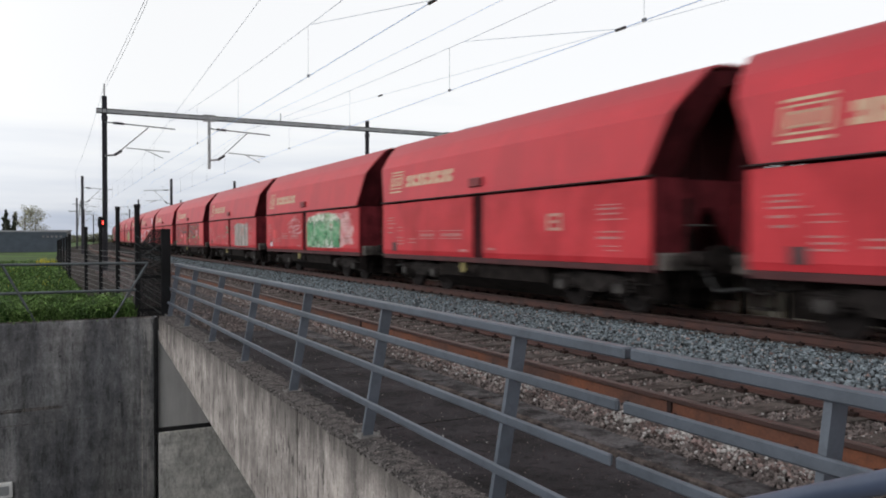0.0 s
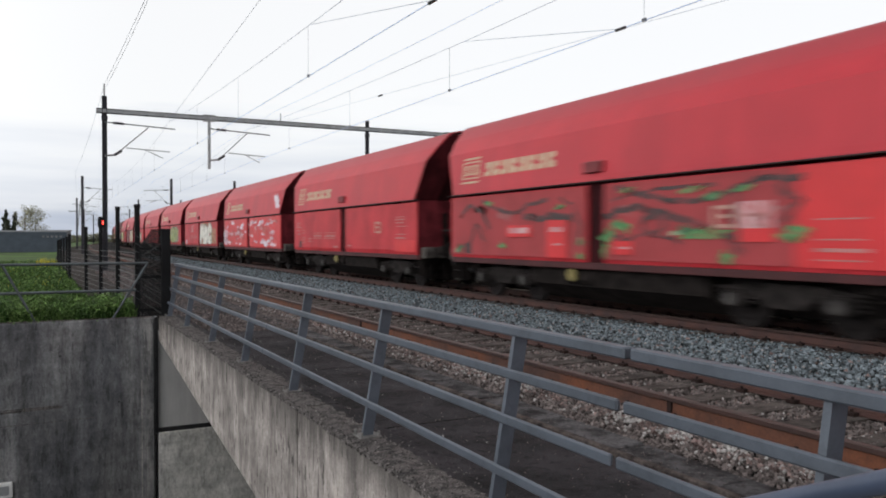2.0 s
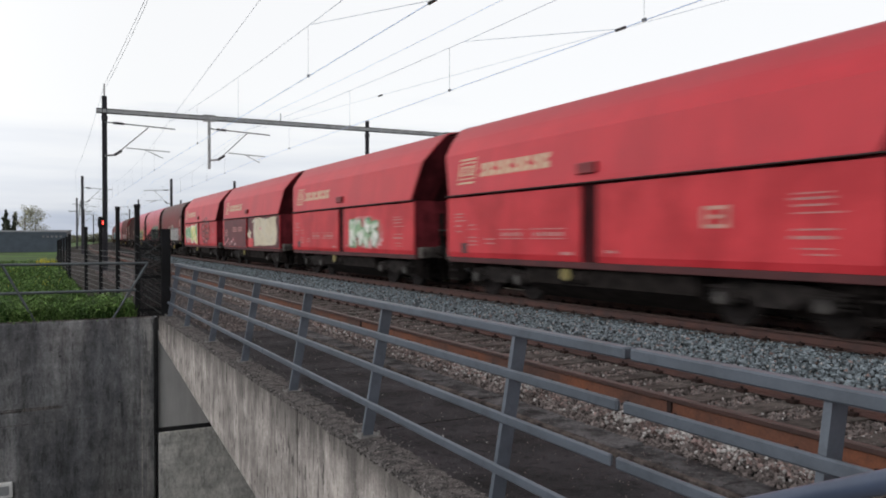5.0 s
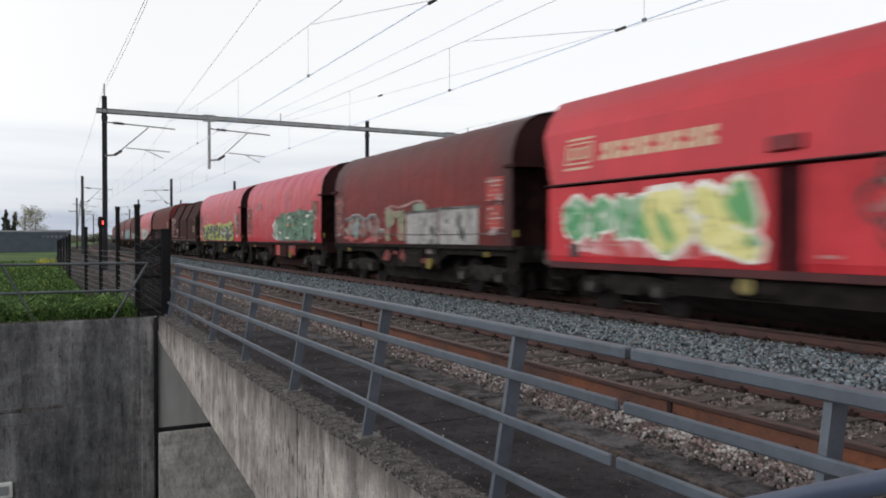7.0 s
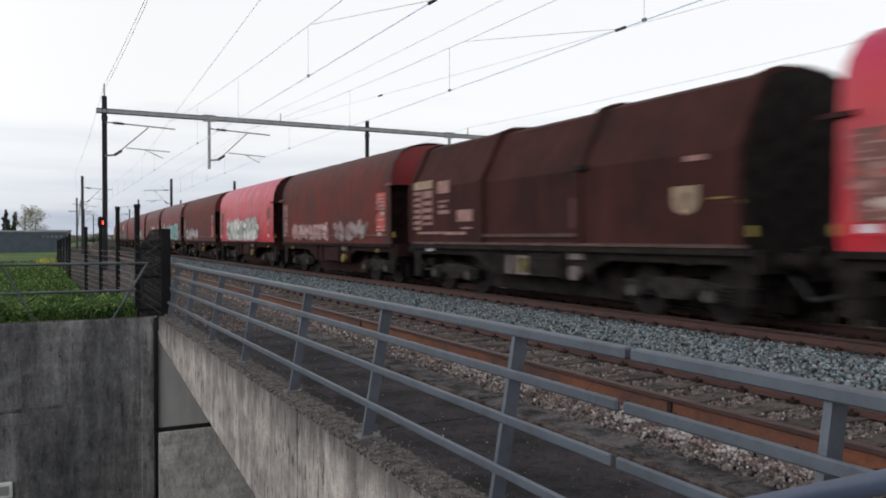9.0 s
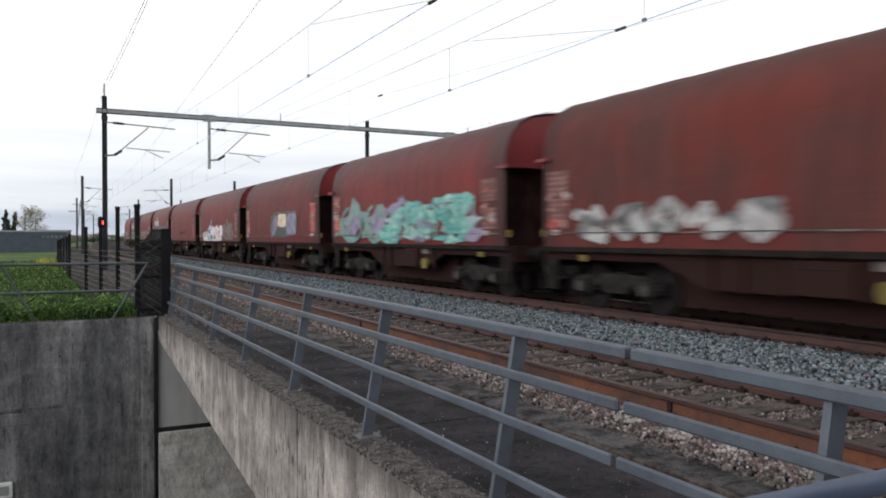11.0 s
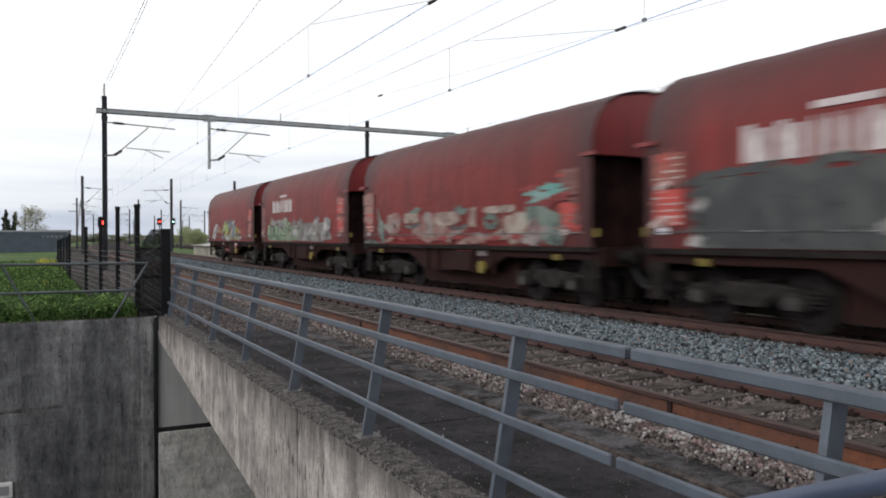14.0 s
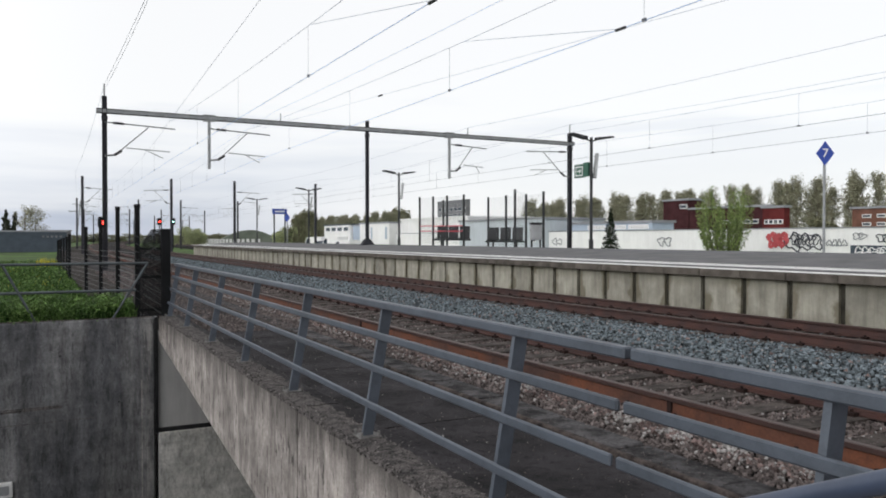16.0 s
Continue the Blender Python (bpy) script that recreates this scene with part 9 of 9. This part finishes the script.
for i in range(5):
    part("lettering", B(0.2 + 0.6 * i, 0.5 + 0.6 * i, 132.93, 132.99, 1.5, 1.8), FLAT_GREY, shed, "grey sign letter as a plain block")
# noise screen: white posts beyond the far platform end
ns = thing("post_fence", pose(0, 0, 0), "row of pale posts beyond the platform end", "fence")
for i in range(17):
    y = 130 + 4.7 * i
    part("post", B(31.0 + cx(y) - 0.25, 31.0 + cx(y) + 0.25, y - 0.1, y + 0.1, -0.75, 1.25), PAVE_LINE, ns)
# far hill-like green-grey mass, built in the shape of a rounded roof
fr = thing("far_hall", pose(0, 0, 0), "far rounded green-grey mass shaped like a hall roof", "building")
bm = bmesh.new()
prism(bm, [(-11 + 22 * i / 12, 4.6 * math.sin(math.pi * i / 12)) for i in range(13)], 0, 20)
part("roof", fix(bm), mat("green_grey_mass", (0.17, 0.19, 0.16), 0.9, var=0.15, scale=0.4, grain=3, bump=0.1), fr)
fr.matrix_basis = pose(58, 240, -0.6, 0, 0, -10)


def leaf_cloud(bm, rng, centre, radii, count, size):
    for _ in range(count):
        while True:
            p = Vector((rng.uniform(-1, 1), rng.uniform(-1, 1), rng.uniform(-1, 1)))
            if p.length <= 1:
                break
        p = Vector((centre[0] + p.x * radii[0], centre[1] + p.y * radii[1], centre[2] + p.z * radii[2]))
        a = Euler((rng.uniform(0, 6.3), rng.uniform(0, 6.3), rng.uniform(0, 6.3))).to_matrix()
        s = size * rng.uniform(0.6, 1.3)
        bm.faces.new([bm.verts.new(p + a @ Vector(q)) for q in ((-s, 0, 0), (0, -s * 0.55, 0), (s, 0, 0), (0, s * 0.55, 0.15 * s))])


def tree(seed, h_, spread, leaf_m, label, name="poplar_tree", limbs=16, per=26, size=0.2, low=0.25, group="", narrow=True):
    """Tapered trunk, rising limbs, leaves in many small loose clumps."""
    rng = random.Random(seed)
    t = thing(name, pose(0, 0, 0), label, "tree", group)
    tr, cr = bmesh.new(), bmesh.new()
    bends = [Vector((rng.uniform(-0.02, 0.02) * h_ * i / 4, rng.uniform(-0.02, 0.02) * h_ * i / 4, h_ * 0.95 * i / 4)) for i in range(5)]
    for i in range(4):
        tube(tr, bends[i], bends[i + 1], 0.018 * h_ * (1 - i / 4.3), 7, 0.018 * h_ * (1 - (i + 1) / 4.3))
    for i in range(limbs):
        q = low + (0.93 - low) * i / limbs
        p = bends[0].lerp(bends[4], q)
        a = rng.uniform(0, 6.3)
        out = spread * (1.1 - 0.75 * abs(q - 0.42) / 0.55) * rng.uniform(0.55, 1.05)
        rise = out * (1.5 if narrow else 0.55) * rng.uniform(0.7, 1.2)
        e = p + Vector((math.cos(a) * out, math.sin(a) * out, rise))
        tube(tr, p, e, 0.006 * h_ * (1.1 - q), 5, 0.0015 * h_)
        for k in range(4):
            c = p.lerp(e, 0.35 + 0.22 * k) + Vector((rng.uniform(-1, 1), rng.uniform(-1, 1), rng.uniform(-1, 1))) * spread * 0.16
            r = spread * rng.uniform(0.16, 0.36)
            leaf_cloud(cr, rng, c, (r, r, r * (1.5 if narrow else 0.9)), per, size)
    part("trunk", tr, BARK, t)
    part("crown", cr, leaf_m, t)
    return t


rng = random.Random(77)
pop = [tree(s, 11.0, 1.75, LEAF_POPLAR, "tall budding poplar with sparse yellow-green leaves", group="poplar row", per=40, size=0.10, limbs=44, low=0.20) for s in (1, 2, 3, 4)]
ys_p = [38 + 1.95 * i for i in range(50)] + [196 + 2.8 * i for i in range(38)]
for i, y in enumerate(ys_p):
    m = pose(90 + rng.uniform(-1.5, 1.5), y + rng.uniform(-0.5, 0.5), -0.75, 0, 0, rng.uniform(0, 360))
    if i < 4:
        pop[i].matrix_basis = m
        continue
    c = copy_thing(pop[i % 4], m)
    c.scale = (rng.uniform(0.78, 1.0),) * 2 + (rng.uniform(0.82, 0.96),)
wood = [tree(s, 11.5, 3.8, LEAF_HAZY, "broad woodland tree with haze-paled green leaves", "woodland_tree", per=52, size=0.24, low=0.1, group="far wood", narrow=False) for s in (11, 12, 13)]
for i in range(26):
    y = 205 + 4.5 * i
    m = pose(97 + rng.uniform(-3, 8), y, -0.9, 0, 0, rng.uniform(0, 360))
    if i < 3:
        wood[i].matrix_basis = m
    else:
        c = copy_thing(wood[i % 3], m)
        c.scale = (rng.uniform(0.9, 1.25),) * 2 + (rng.uniform(0.72, 0.9),)
for i in range(16):
    c = copy_thing(wood[i % 3], pose(81 + rng.uniform(-2, 3), 46 + 6.5 * i, -0.9, 0, 0, rng.uniform(0, 360)))
    c.scale = (0.8, 0.8, 0.42)
for x, y, k in ((52, 170, 0.7), (60, 190, 0.9), (70, 215, 0.8), (62, 200, 0.85), (56, 182, 0.7), (66, 205, 0.9)):
    c = copy_thing(wood[0], pose(x, y, -0.9, 0, 0, x * 40))
    c.scale = (k, k, k)
# fresh yellow-green, paled further to carry distance haze
LEAF_FRESH = mat("hazy_spring_leaf", (0.38, 0.42, 0.22), 0.8, var=0.2, scale=1, bump=0, island=0.5)
fresh = tree(31, 6.6, 3.0, LEAF_FRESH, "fresh yellow-green young tree beside the line", "young_tree", limbs=26, per=46, size=0.17, low=0.04, group="young trees", narrow=False)
fresh.matrix_basis = pose(30.2, 188, -1.6)
fresh.scale = (0.8, 0.8, 0.86)
for x, y, k in ((32.8, 190, 0.72), (27.8, 192, 0.55), (34.6, 193, 0.6), (46.5, 168, 0.6), (50.0, 172, 0.75), (53.5, 176, 0.85)):
    c = copy_thing(fresh, pose(x, y, -0.9, 0, 0, x * 53))
    c.scale = (k, k, k * 0.95)
# low hazy tree line along the horizon
for i in range(40):
    c = copy_thing(wood[i % 3], pose(-70 + 9 * i + rng.uniform(-3, 3), 430 + rng.uniform(-20, 40), -2.2, 0, 0, rng.uniform(0, 360)))
    c.scale = (2.6, 2.6, rng.uniform(0.42, 0.62))
bare = [tree(s, 9.0, 2.6, LEAF_POPLAR, "nearly bare spreading tree in the field", "bare_tree", per=12, size=0.12, limbs=34, group="field trees", narrow=False) for s in (21, 22)]
bare[0].matrix_basis = pose(-2.75, 172, -0.75)
bare[1].matrix_basis = pose(-0.9, 175, -0.75)
LEAF_SOMBRE = mat("dark_poplar_leaf", (0.055, 0.065, 0.045), 0.85, var=0.2, scale=1, bump=0, island=0.5)
dark_pop = tree(41, 8.2, 0.72, LEAF_SOMBRE, "slim dark poplar in the field", "poplar_tree", limbs=34, per=40, size=0.14, low=0.08, group="field poplars")
dark_pop.matrix_basis = pose(-6.2, 176, -0.75)
c = copy_thing(dark_pop, pose(-4.6, 176, -0.75, 0, 0, 120))
c.scale = (1, 1, 0.95)
wil = thing("willow_bush", pose(38.2, 34.6, -0.75), "fresh green bushy willow behind the platform", "shrub")
st_b, lf_b = bmesh.new(), bmesh.new()
for i in range(70):
    a, lean, long_ = rng.uniform(0, 6.3), rng.uniform(0.05, 0.72), rng.uniform(3.0, 5.6)
    p0 = Vector((math.cos(a) * 0.3, math.sin(a) * 0.3, 0))
    p1 = p0 + Vector((math.cos(a) * lean * 0.45, math.sin(a) * lean * 0.45, 0.5)) * long_
    p2 = p1 + Vector((math.cos(a) * lean * 0.12, math.sin(a) * lean * 0.12, 0.5)) * long_ * (1 - 0.45 * lean)
    tube(st_b, p0, p1, 0.02, 4, 0.012)
    tube(st_b, p1, p2, 0.012, 4, 0.004)
    for k in range(15):
        q = k / 14
        c = p0.lerp(p1, 0.15 + q * 1.7) if q < 0.5 else p1.lerp(p2, (q - 0.5) * 2)
        leaf_cloud(lf_b, rng, c, (0.16, 0.16, 0.22), 13, 0.065)
part("stems", st_b, BARK, wil)["kind"] = "stuff"
part("foliage", lf_b, LEAF_WILLOW, wil)
wil.scale = (0.92, 0.92, 1.0)
cone = thing("conifer_shrub", pose(34, 40.5, -0.75), "dark pointed conifer shrub behind the platform", "shrub")
part("trunk", T(((0, 0, 0), (0, 0, 3.4), 0.05)), BARK, cone)
bm = bmesh.new()
for i in range(26):
    q = i / 25
    leaf_cloud(bm, rng, (0, 0, 0.4 + 3.6 * q), (0.85 * (1 - q) + 0.06,) * 2 + (0.16,), int(90 * (1 - q)) + 14, 0.09)
part("foliage", bm, LEAF_CONIFER, cone)
py = thing("power_pylon", pose(30, 720, -0.75), "very distant lattice power pylon", "pylon")
part("lattice", T(((-3, 0, 0), (0, 0, 34), 0.4), ((3, 0, 0), (0, 0, 34), 0.4), ((-9, 0, 25), (9, 0, 25), 0.35), ((-6, 0, 31), (6, 0, 31), 0.3)), GALV, py)

motions()
